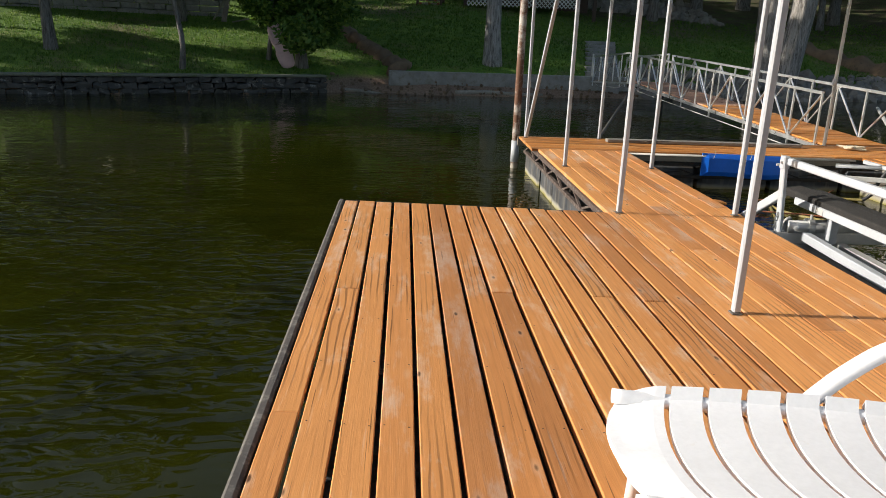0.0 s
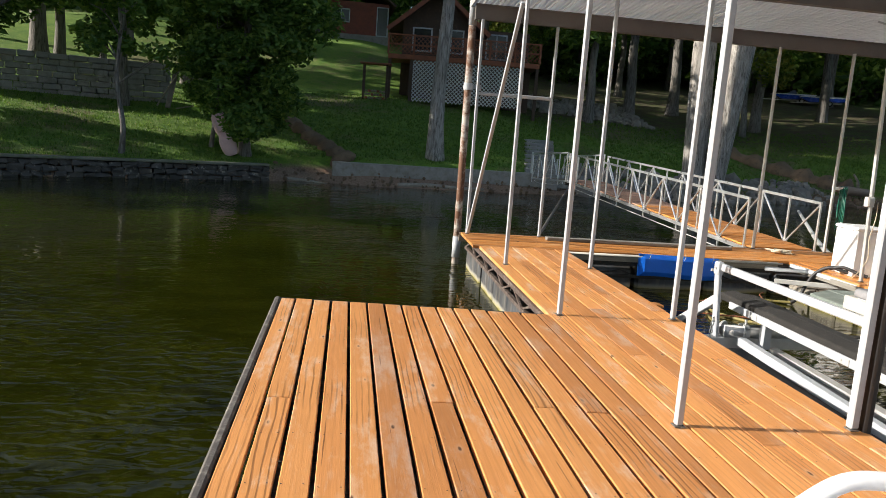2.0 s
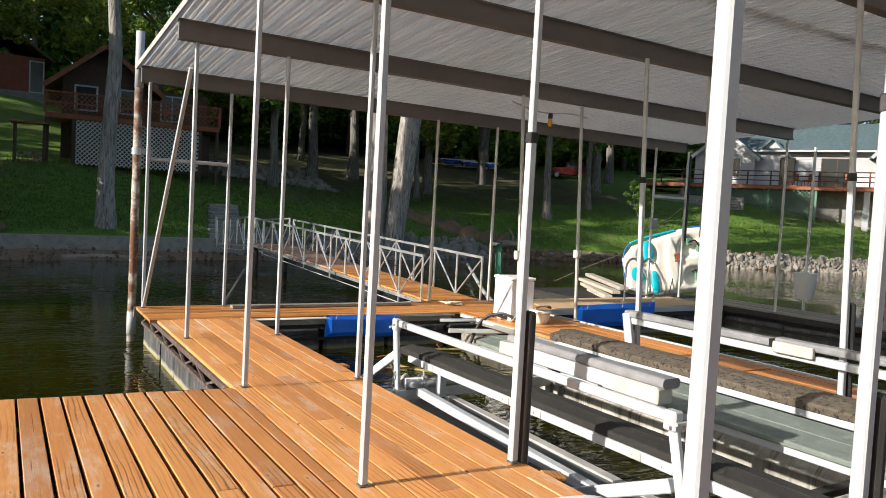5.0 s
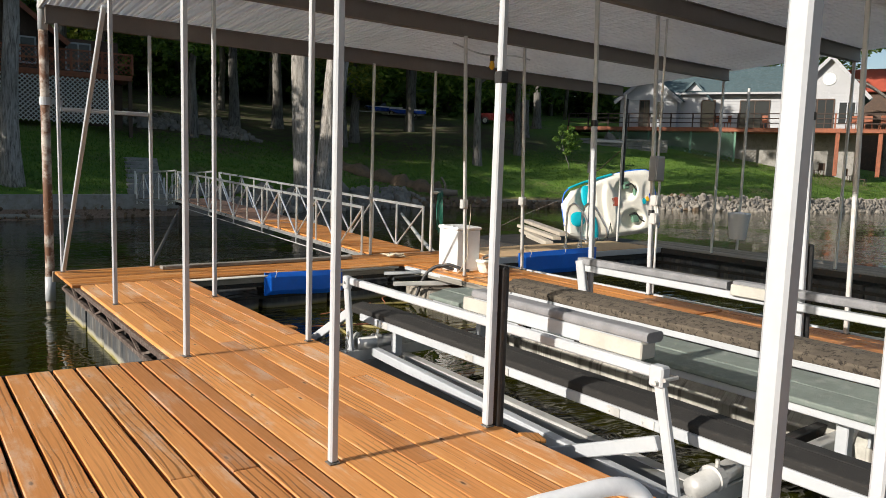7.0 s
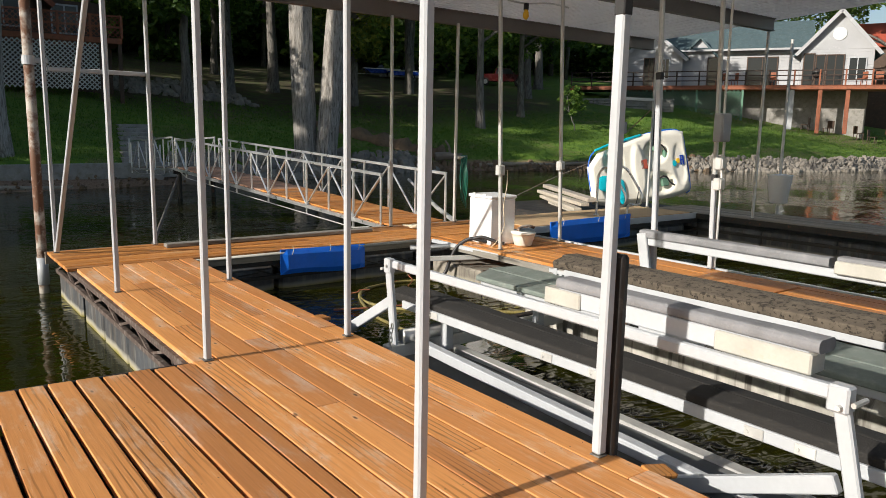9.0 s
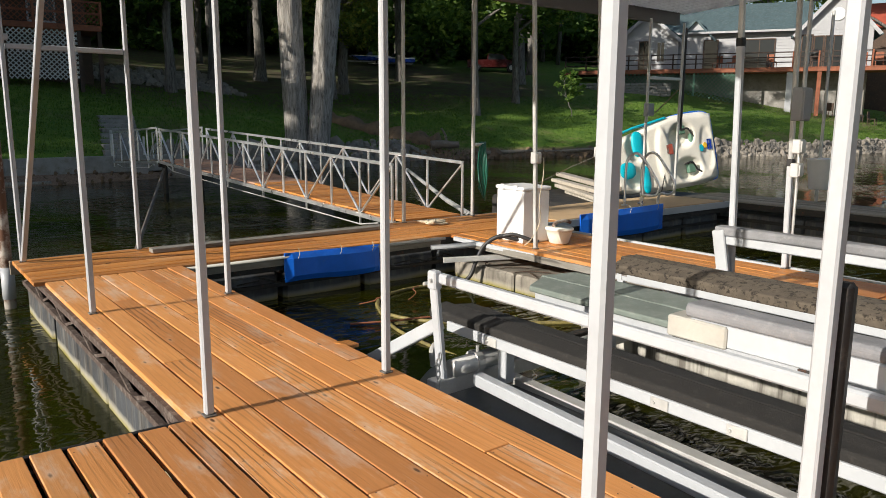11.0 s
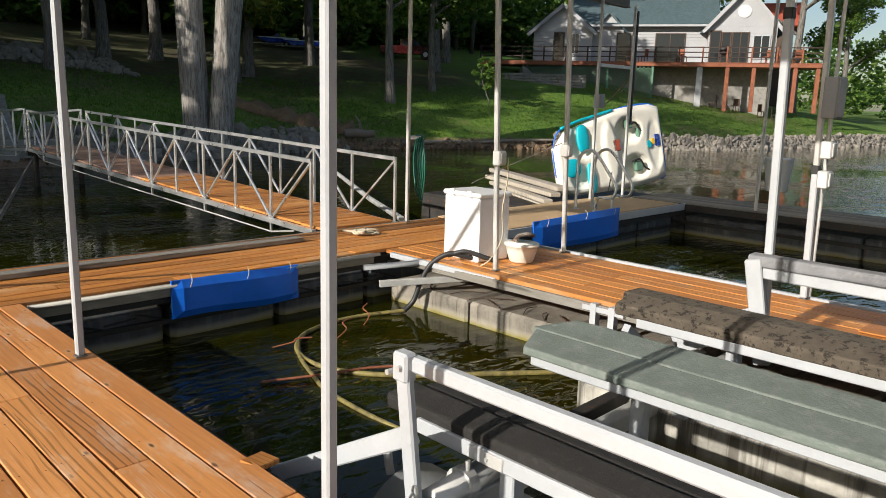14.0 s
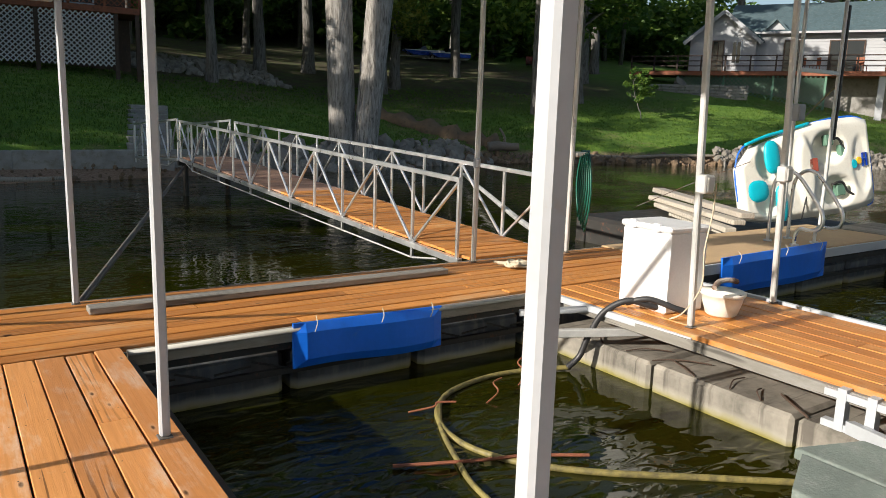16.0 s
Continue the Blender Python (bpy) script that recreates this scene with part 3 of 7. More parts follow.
def ground_z(x, y):
    s = shore_dist(x, y)
    if s < 0:
        return max(-3.0, -0.5 + s * 0.3)
    # retaining walls hold the bank up at the water on the left, a gravel beach lies before the concrete one
    wall = 1 - smooth(-2.6, -1.9, x)
    beach = smooth(-2.2, -1.4, x) * (1 - smooth(8.0, 9.5, x))
    bank = 0.55 * smooth(0.0, 0.12, s) * wall + (1 - wall) * (beach * (0.25 * smooth(0, 1.6, s) + 0.35 * smooth(1.75, 1.95, s)) + (1 - beach) * 0.6 * smooth(0, 2.2 - 1.7 * smooth(30, 35, x), s))
    rise = 0.225 * max(0, s - 1.5) - 0.06 * max(0, s - 16) - 0.13 * max(0, s - 75)
    far = smooth(60, 90, x)
    rise *= 1 - 0.75 * far
    rise += 1.8 * smooth(33, 47, y) * (1 - smooth(0, 10, x)) * smooth(-30, -14, x)
    return -0.5 + bank + rise + 0.12 * noise.noise((x * 0.25, y * 0.25, 3)) * smooth(1, 5, s)


def build_ground():
    def axis(lo, hi, fine_lo, fine_hi, step):
        c = [fine_lo + i * step for i in range(int((fine_hi - fine_lo) / step) + 1)]
        s, v = step, fine_hi
        while v < hi:
            s *= 1.25
            v += s
            c.append(v)
        s, v = step, fine_lo
        while v > lo:
            s *= 1.25
            v -= s
            c.insert(0, v)
        return c
    xs, ys = axis(-1500, 1500, -16, 62, 0.55), axis(-1500, 1500, 10, 52, 0.4)
    verts = [(x, y, ground_z(x, y)) for y in ys for x in xs]
    w = len(xs)
    faces = [(j * w + i, j * w + i + 1, (j + 1) * w + i + 1, (j + 1) * w + i) for j in range(len(ys) - 1) for i in range(w - 1)]
    me = bpy.data.meshes.new("ground")
    me.from_pydata(verts, [], faces)
    me.materials.append(MAT["ground"])
    for p in me.polygons:
        p.use_smooth = True
    tagged(new("ground", me), "sloping lawn with worn earth and fallen leaves above the lake", "ground", kind="structure")
    bm = B()
    vs = [bm.verts.new(p) for p in ((-1500, -1500, WATER), (1500, -1500, WATER), (1500, 1500, WATER), (-1500, 1500, WATER))]
    bm.faces.new(vs)
    tagged(part("water", bm, "water"), "dark olive green lake water with small ripples", "water", kind="structure")


build_ground()

# ---- docks ----
PLANKS = {}


def plank_mesh(width, length, thick, mat):
    key = (round(width, 3), round(length, 2), thick, mat)
    if key not in PLANKS:
        bm = B()
        box(bm, (-width / 2, -length / 2, -thick), (width / 2, length / 2, 0), None, 0.004)
        PLANKS[key] = finish("plank", bm, mat)
    return PLANKS[key]


def lay(parent, x, y, width, length, mat, turned=False, z=0.0, thick=DECK_T, tilt=0.0):
    ob = new("plank", plank_mesh(width, length, thick, mat))
    ob.parent = parent
    jz = random.uniform(-0.0025, 0.0025)
    ob.matrix_basis = pose(x, y, z + jz, tilt, random.uniform(-0.3, 0.3), (90 if turned else 0) + random.uniform(-0.06, 0.06))
    return ob


def deck_y(parent, x0, n, y0, y1, mat, joints, pitch=PITCH, gap=0.014):
    """Boards side by side that run along y, butted at joints of their own."""
    for i in range(n):
        cuts = [y0] + [c for c in joints(i) if y0 + 0.25 < c < y1 - 0.25] + [y1 + random.uniform(-0.012, 0.012)]
        for a, b in zip(cuts, cuts[1:]):
            g = gap + random.uniform(-0.003, 0.004)
            lay(parent, x0 + (i + 0.5) * pitch, (a + b) / 2, pitch - g, b - a - 0.005, mat)


def floats(parent, x0, x1, y0, y1, step, mat="float_dark", top=-0.2):
    """Concrete-coated float blocks under a dock."""
    y = y0
    while y + step * 0.5 < y1:
        bm = B()
        box(bm, (x0, y + 0.012, -0.75), (x1, min(y + step, y1) - 0.012, top), None, 0.025)
        part("float", bm, mat, parent, "grey float block with an algae-stained waterline")
        y += step


def truss_y(parent, x, y0, y1, top=-0.06, low=-0.2, mat="black"):
    """Dark steel side truss of a dock, along y."""
    bm = B()
    bar(bm, (x, y0, top), (x, y1, top), 0.05, 0.05)
    bar(bm, (x, y0, low), (x, y1, low), 0.04, 0.04)
    n = max(2, int((y1 - y0) / 0.45))
    for i in range(n):
        a, b = y0 + (y1 - y0) * i / n, y0 + (y1 - y0) * (i + 1) / n
        bar(bm, (x, a, top if i % 2 else low), (x, b, low if i % 2 else top), 0.022, 0.022)
    part("side_truss", bm, mat, parent)


platform = thing("dock_platform", "orange stained plank swim platform with a dark rub rail", "dock", kind="structure")
finger = thing("dock_finger", "orange stained plank finger dock on steel trusses", "dock", kind="structure")
walkway = thing("dock_walkway", "orange plank cross walkway along the shore side", "dock", kind="structure")
finger2 = thing("dock_finger", "orange plank finger dock beside the boat lift", "dock", kind="structure")
walkway2 = thing("dock_walkway", "tan carpeted cross walkway beyond the storage box", "dock", kind="structure")
finger3 = thing("dock_finger", "old grey plank dock on far side of slip", "dock", kind="structure")

PLAT_X, PLAT_PITCH, PLAT_N = 0.067, 0.1444, 14
rnd = random.Random(5)


def plat_joints(i):
    return {0: [-2.2], 6: [-2.17], 10: [-2.18], 12: [-2.22]}.get(i, [rnd.choice([-4.4, -4.9, -5.2])])


deck_y(platform, PLAT_X, PLAT_N, -7.4, 0.0, "deck", plat_joints, PLAT_PITCH, 0.019)
for a, b in ((-7.4, -3.6), (-3.6, 0.0)):
    lay(platform, (PLAT_X - 0.05) / 2, (a + b) / 2, PLAT_X + 0.05 - 0.014, b - a - 0.005, "deck")
for a, b in ((-7.4, -2.24), (-2.235, 0.0)):
    bm = B()
    box(bm, (PLAT_X + PLAT_N * PLAT_PITCH + 0.006, a, -DECK_T), (2.192, b, 0.0), None, 0.004)
    for v in bm.verts:
        if v.co.x > 2.15:
            v.co.x += 0.0075 * v.co.y
    part("plank", bm, "deck", platform)
bm = B()
box(bm, (-0.1, -7.4, -0.12), (-0.053, 0.03, 0.004), None, 0.012)
part("rub_rail", bm, "edge", platform, "weathered dark grey rub rail")
bm = B()
box(bm, (-0.1, 0.008, -0.14), (2.17, 0.03, -0.004), None, 0.006)
part("end_strip", bm, "rubber", platform)
bm = B()
for k in range(8):
    box(bm, (0.0, -7.3 + k * 1.03, -0.18), (2.2, -7.25 + k * 1.03, -DECK_T - 0.006))
part("joist", bm, "black", platform)
truss_y(platform, -0.02, -7.4, -0.02)
floats(platform, 0.15, 2.1, -7.3, 0.0, 1.2)
platform.matrix_world = Matrix.Translation((2.2, 0, 0)) @ Matrix.Rotation(radians(0.43), 4, "Z") @ Matrix.Rotation(radians(1.4), 4, "Y") @ Matrix.Translation((-2.2, 0, 0))

deck_y(finger, 2.2, 8, -7.4, WALK_Y0 - 0.02, "deck", lambda i: [(-4.4, -2.0, 1.9), (-3.4, 0.9), (-4.6, -1.1, 2.6), (-2.6, 0.3)][i % 4] if i else (0.02,), 0.1485, 0.008)
truss_y(finger, 2.2, 0.05, 4.74, -0.06, -0.2, "rusty_steel")
truss_y(finger, 3.4, -7.4, 3.5)
bm = B()
for k in range(10):
    box(bm, (2.22, -7.2 + k * 1.1, -0.16), (3.34, -7.15 + k * 1.1, -DECK_T - 0.006))
part("joist", bm, "black", finger)
floats(finger, 2.215, 3.3, 0.06, 3.4, 0.835, "float_tar", -0.215)
floats(finger, 2.215, 3.3, 3.58, 4.74, 1.16, "float_tar", -0.215)
floats(finger, 2.3, 3.3, -7.2, 0.0, 1.15)


def nail_rows(parent, x0, n, pitch, ys):
    """Dark nail heads, two to a board at each joist."""
    rng = random.Random(3)
    bm = B()
    for i in range(n):
        for y in ys:
            for e in (0.028, pitch - 0.032):
                c = Vector((x0 + i * pitch + e + rng.uniform(-0.006, 0.006), y + rng.uniform(-0.018, 0.018), 0.0012))
                bm.faces.new([bm.verts.new(c + Vector((0.0038 * math.cos(a), 0.0038 * math.sin(a), 0))) for a in (math.pi * k / 3 for k in range(6))])
    tagged(part("nail_heads", bm, "black", parent), "dark nail heads", kind="stuff")


nail_rows(platform, PLAT_X, PLAT_N, PLAT_PITCH, [-7.28 + 0.515 * k for k in range(15)])
nail_rows(finger, 2.2, 8, 0.1485, [-7.17 + 0.55 * k for k in range(20)])

# cross walkway, boards along x
for i in range(9):
    y = WALK_Y0 + (i + 0.5) * (WALK_Y1 - WALK_Y0) / 9
    cuts = [2.12, 2.12 + [2.4, 3.6, 1.6, 4.2, 3.0, 1.9, 3.7, 2.8, 1.4][i], 6.1 + [0.2, 0.9, 0.0, 0.6, 1.2, 0.3, 0.8, 0.1, 0.5][i], 8.6]
    for a, b in zip(cuts, cuts[1:]):
        lay(walkway, (a + b) / 2, y, (WALK_Y1 - WALK_Y0) / 9 - random.uniform(0.012, 0.022), b - a - 0.005, "walk", True)
bm = B()
box(bm, (-0.015, -1.54, -0.05), (0.015, 1.54, 0.05), None, 0.004)
part("front_trim", bm, "greywood", walkway).matrix_basis = pose(4.96, WALK_Y0 - 0.015, -0.07, 0, 0, 90)
bm = B()
box(bm, (-0.014, -3.25, -0.07), (0.014, 3.25, 0.07), None, 0.004)
part("back_trim", bm, "greywood", walkway).matrix_basis = pose(5.35, WALK_Y1 + 0.017, -0.07, 0, 0, 90)
bm = B()
for k in range(14):
    rod(bm, (3.45 + k * 0.24, WALK_Y0 + 0.02, -0.28 + 0.05 * (k % 2)), (3.45 + (k + 1) * 0.24, WALK_Y0 + 0.02, -0.26 - 0.05 * (k % 2)), 0.008, 5)
bar(bm, (3.42, WALK_Y0 + 0.03, -0.15), (6.7, WALK_Y0 + 0.03, -0.15), 0.05, 0.05)
bar(bm, (3.42, WALK_Y0 + 0.03, -0.33), (6.7, WALK_Y0 + 0.03, -0.33), 0.04, 0.04)
part("side_truss", bm, "black", walkway)
for k in range(9):
    bm = B()
    box(bm, (3.45 + k * 1.03, 3.75, -0.78), (4.42 + k * 1.03, 4.7, -0.2), None, 0.04)
    part("float", bm, "float_dark", walkway, "grey float block")
# a long loose board along the back edge of the walkway
bm = B()
box(bm, (-0.065, -1.44, 0.0), (0.065, 1.44, 0.046), None, 0.006)
o = tagged(part("loose_board", bm, "greywood"), "loose weathered board lying along the walkway edge", "board")
o.matrix_world = pose(4.78, 4.495, 0.006, 0, 0, 90)

# second finger
deck_y(finger2, X2L - 0.05, 9, -7.4, WALK_Y0 - 0.02, "walk", lambda i: [(0.9, -2.2), (2.0, -0.6), (-1.4, 1.5)][i % 3], 0.1475, 0.007)
bm = B()
bar(bm, (X2L - 0.06, -7.4, -0.07), (X2L - 0.06, 3.4, -0.07), 0.045, 0.07, 0.004)
part("edge_angle", bm, "greywood", finger2)
bm = B()
bar(bm, (X2R + 0.08, -7.4, -0.05), (X2R + 0.08, 3.4, -0.05), 0.045, 0.12, 0.004)
part("edge_angle", bm, "white", finger2)
floats(finger2, 6.66, X2R + 0.02, -7.2, 3.6, 1.08, "float_pale", -0.3)
bm = B()
box(bm, (X2L + 0.6, -0.95, 0.004), (X2R - 0.1, -0.45, 0.016), None, 0.004)
tagged(part("plywood_patch", bm, "walk"), "brown plywood patch lying on the finger dock", "board")

rg = random.Random(44)
for k in range(9):
    y = 0.9 + 0.27 * k + rg.uniform(-0.08, 0.08)
    p, q = Vector((6.7, y, -0.292)), Vector((6.7 + rg.uniform(0.1, 0.3), y + rg.uniform(-0.3, 0.3), -0.288))
    bm = B()
    tube(bm, curve_pts([p, p.lerp(q, 0.5) + Vector((0, 0.03, 0.012)), q], 3), rg.uniform(0.004, 0.008), 5)
    tagged(part("twig", bm, "darkwood"), "thin dark twig lying on the concrete float", "twig", "twigs on the float")

# carpeted walkway
bm = B()
box(bm, (8.6, WALK_Y0 + 0.03, -0.05), (12.7, WALK_Y1 + 0.05, 0.012), None, 0.006)
part("carpet", bm, "tan", walkway2, "tan outdoor carpet")
bm = B()
bar(bm, (8.0, WALK_Y0, -0.05), (12.9, WALK_Y0, -0.05), 0.03, 0.1)
part("front_trim", bm, "white", walkway2)
bm = B()
bar(bm, (8.0, WALK_Y0 + 0.03, -0.15), (12.9, WALK_Y0 + 0.03, -0.15), 0.05, 0.06)
bar(bm, (8.0, WALK_Y0 + 0.03, -0.33), (12.9, WALK_Y0 + 0.03, -0.33), 0.04, 0.04)
part("side_truss", bm, "black", walkway2)

# far dock
for i in range(8):
    lay(finger3, 12.95 + i * 0.15, -1.8, 0.142, 12.9, "greywood")
bm = B()
bar(bm, (12.86, -8.2, -0.06), (12.86, 4.6, -0.06), 0.05, 0.1)
bar(bm, (12.88, -8.2, -0.3), (12.88, 4.6, -0.3), 0.05, 0.05)
part("side_truss", bm, "black", finger3)
floats(finger3, 12.95, 14.1, -8.0, 4.6, 1.3)

# ---- posts ----
def post(x, y, base=0.0, sleeve=None, guard=False, mat="white", w=0.043, up=None, lean=(0.0, 0.0)):
    top = roof_z(y) - 0.0 if up is None else up
    p = thing("roof_post", "square white metal roof post bolted to the dock edge" if mat == "white" else "square galvanised metal roof post on the dock", "post", (x, y, base), "roof posts")
    bm = B()
    box(bm, (-w / 2, -w / 2, 0.008), (w / 2, w / 2, top - base), None, 0.008)
    part("shaft", bm, mat, p)
    bm = B()
    box(bm, (-0.03, -0.03, 0), (0.03, 0.03, 0.008), None, 0.003)
    part("base_plate", bm, "edge", p)
    if sleeve:
        bm = B()
        box(bm, (-0.026, -0.026, 0.012), (0.026, 0.026, sleeve), None, 0.008)
        part("sleeve", bm, "white", p, "wider white lower sleeve")
        bm = B()
        box(bm, (-0.029, -0.029, sleeve - 0.02), (0.029, 0.029, sleeve + 0.05), None, 0.006)
        part("tape_band", bm, "rubber", p, "black tape band")
    if guard:
        bm = B()
        box(bm, (0.045, -0.045, -0.15), (0.095, 0.045, 0.95), None, 0.014)
        part("bumper_guard", bm, "rubber", p, "black rubber bumper guard")
    p.matrix_world = p.matrix_world @ Matrix.Rotation(math.atan2(lean[0], top), 4, "Y") @ Matrix.Rotation(-math.atan2(lean[1], top), 4, "X")
    return p


for y in ROWS[:-1]:
    post(XL if y != ROWS[1] else 2.14, y, w=0.043 if y != ROWS[1] else 0.055)
    post(XR, y if y != ROWS[1] else -4.5, sleeve=2.0 if y < -1 else None, guard=y < -1)
    post(X2L + (0.08 if y > 2 else 0.0), y if y > 2 else y - 0.06, sleeve=2.0 if y < 1 else None, guard=y < -1, mat="galv", lean=(-0.07, 0.07))
    post(X2R, skew(X2R, y), sleeve=1.0 if y == 0 else None, mat="galv", lean=(-0.08, 0.06))
    post(X3, skew(X3, y), mat="galv")
for x in (2.2, XR, 6.76, 7.97, 11.9, 12.85):
    post(x, 4.76 if x < 3 else 4.8, mat="galv" if x > 5 else "white")

# ---- roof ----
roof = thing("dock_roof", "ribbed pale metal roof sheets on grey beams over the slips, with added translucency", "roof", kind="structure")
RX0, RX1, RY0, RY1 = 2.06, 13.1, -9.0, 5.08


def roof_sheet(y0, y1, lift):
    prof = []
    x = RX0
    while x < RX1:
        prof += [(x, 0), (x + 0.045, 0), (x + 0.05, 0.03), (x + 0.075, 0.03), (x + 0.08, 0), (x + 0.115, 0), (x + 0.12, 0.03), (x + 0.14, 0.03), (x + 0.145, 0), (x + 0.17, 0), (x + 0.175, 0.06), (x + 0.22, 0.06)]
        x += 0.229
    bm = B()
    ends = [[bm.verts.new((px, y, roof_z(y) + 0.215 + pz + lift)) for px, pz in prof] for y in (y0, y1)]
    for i in range(len(prof) - 1):
        bm.faces.new((ends[0][i], ends[0][i + 1], ends[1][i + 1], ends[1][i]))
    return bm


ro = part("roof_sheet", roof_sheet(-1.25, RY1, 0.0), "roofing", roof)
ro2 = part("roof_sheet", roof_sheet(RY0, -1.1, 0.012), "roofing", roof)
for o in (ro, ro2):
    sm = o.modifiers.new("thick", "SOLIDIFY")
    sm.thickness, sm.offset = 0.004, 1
for y in ROWS + [-8.9]:
    bm = B()
    z = roof_z(y)
    a, b = Vector((RX0 + 0.03, y, z)), Vector((RX1 - 0.05, skew(RX1, y), z))
    for w, lo, hi in ((0.06, 0.0, 0.21), (0.11, -0.003, 0.012), (0.11, 0.2, 0.213)):
        o = Vector((0, 0, (lo + hi) / 2))
        bar(bm, a + o, b + o, w, hi - lo)
    part("beam", bm, "beam", roof, "grey painted steel roof beam")
bm = B()
bar(bm, (RX0 - 0.01, RY0, roof_z(RY0) + 0.235), (RX0 - 0.01, RY1, roof_z(RY1) + 0.235), 0.02, 0.07)
part("edge_trim", bm, "galv", roof)
# brace and tie at the corner
bm = B()
bar(bm, (2.2, 4.69, 0.03), (XL - 0.04, 2.38, 2.95), 0.045, 0.045, 0.006)
tagged(part("diagonal_brace", bm, "white"), "long white diagonal brace at the dock corner", "brace")
bm = B()
bar(bm, (2.23, 4.77, 2.05), (3.28, 4.8, 2.05), 0.05, 0.05, 0.006)
tagged(part("tie_bar", bm, "white"), "white tie bar between two roof posts", "bar")

# ---- gangway ----
def gang_z(y):
    return 0.02 + 0.03 * (y - 4.75)


def truss_side(parent, x, y0, y1, n, zf, h):
    """One side truss of the gangway: chords, uprights and diagonals, each a part."""
    def piece(name, p, q, w):
        bm = B()
        bar(bm, p, q, w, w, 0.004)
        part(name, bm, "alu", parent)
    piece("bottom_chord", (x, y0, zf(y0) - 0.06), (x, y1, zf(y1) - 0.06), 0.06)
    piece("top_rail", (x, y0 + 0.04, zf(y0) + h), (x, y1 - 0.04, zf(y1) + h), 0.045)
    ys = [y0 + 0.05 + (y1 - y0 - 0.1) * i / n for i in range(n + 1)]
    for i, y in enumerate(ys):
        piece("upright", (x, y, zf(y) - 0.2 if i % 2 else zf(y) - 0.06), (x, y, zf(y) + h), 0.032)
    for i in range(n):
        a, b = (ys[i], ys[i + 1]) if i % 2 else (ys[i + 1], ys[i])
        piece("diagonal", (x, a, zf(a) - 0.04), (x, b, zf(b) + h - 0.02), 0.028)
    # lower tension cable
    bm = B()
    tube(bm, [(x, y0 + 0.4, zf(y0) - 0.1)] + [(x, y, zf(y) - 0.2) for y in ys[1:-1]] + [(x, y1 - 0.4, zf(y1) - 0.1)], 0.01, 6)
    part("tension_rod", bm, "galv", parent)


gangway = thing("gangway", "aluminium truss gangway with brown plank deck to the shore", "gangway")
truss_side(gangway, 6.74, 5.0, 15.2, 12, gang_z, 0.74)
truss_side(gangway, 7.9, 4.9, 15.2, 12, gang_z, 0.74)
for i in range(72):
    y = 4.96 + i * 0.1425
    lay(gangway, 7.3, y, 0.138, 1.04, "walk_faded" if y > 9.2 + 0.9 * random.random() else "walk", True, gang_z(y), 0.03, 0.0)
ramp = thing("shore_ramp", "short grey ramp section with aluminium rails at the bank", "ramp")


def ramp_z(y):
    return 0.33 - 0.05 * (y - 15.2)


truss_side(ramp, 6.74, 15.3, 19.6, 5, ramp_z, 0.78)
truss_side(ramp, 7.86, 15.3, 19.6, 5, ramp_z, 0.78)
for i in range(29):
    y = 15.36 + i * 0.1445
    lay(ramp, 7.3, y, 0.138, 1.04, "greywood", True, ramp_z(y), 0.03)
# support under the joint, leaning steel strut from the walkway to the shore
bm = B()
tube(bm, [(3.3, 5.0, -0.12), (4.95, 9.8, -0.02), (6.75, 15.0, 0.12)], 0.028, 8)
tagged(part("strut_pipe", bm, "oldpipe"), "long rusty grey strut pipe from dock to the ramp", "pipe")
bm = B()
for x in (6.85, 7.75):
    rod(bm, (x, 15.25, -1.4), (x, 15.25, 0.22), 0.06, 10)
bar(bm, (6.7, 15.25, 0.2), (7.9, 15.25, 0.2), 0.1, 0.1)
tagged(part("ramp_support", bm, "black"), "dark steel trestle carrying the gangway joint", "support")
bm = B()
tube(bm, [(8.6, 5.6, -0.12), (10.0, 8.0, -0.2), (15.0, 16.5, -0.3)], 0.045, 8)
tagged(part("strut_pipe", bm, "galv"), "grey steel strut pipe lying low over the water", "pipe")

# ---- mooring pile at the corner ----
pile = thing("mooring_pile", "tall rusty white steel mooring pile beside the dock corner", "pile", (2.09, 5.0, -3.0))
bm = B()
rod(bm, (0, 0, 0), (0, 0, 6.78), 0.055, 16)
part("shaft", bm, "rust", pile, "rust-stained white pipe", True)
bm = B()
rod(bm, (0, 0, 2.6), (0, 0, 2.92), 0.062, 16)
part("collar", bm, "white", pile, "white band", True)
bm = B()
rod(bm, (0, 0, 5.1), (0, 0, 5.2), 0.068, 16)
box(bm, (0, -0.03, 5.12), (0.2, 0.03, 5.18), None, 0.004)
part("pile_hoop", bm, "white", pile)
bm = B()
rod(bm, (0, 0, 6.02), (0, 0, 6.79), 0.058, 16)
part("cap_sleeve", bm, "white", pile, "clean white upper pipe", True)


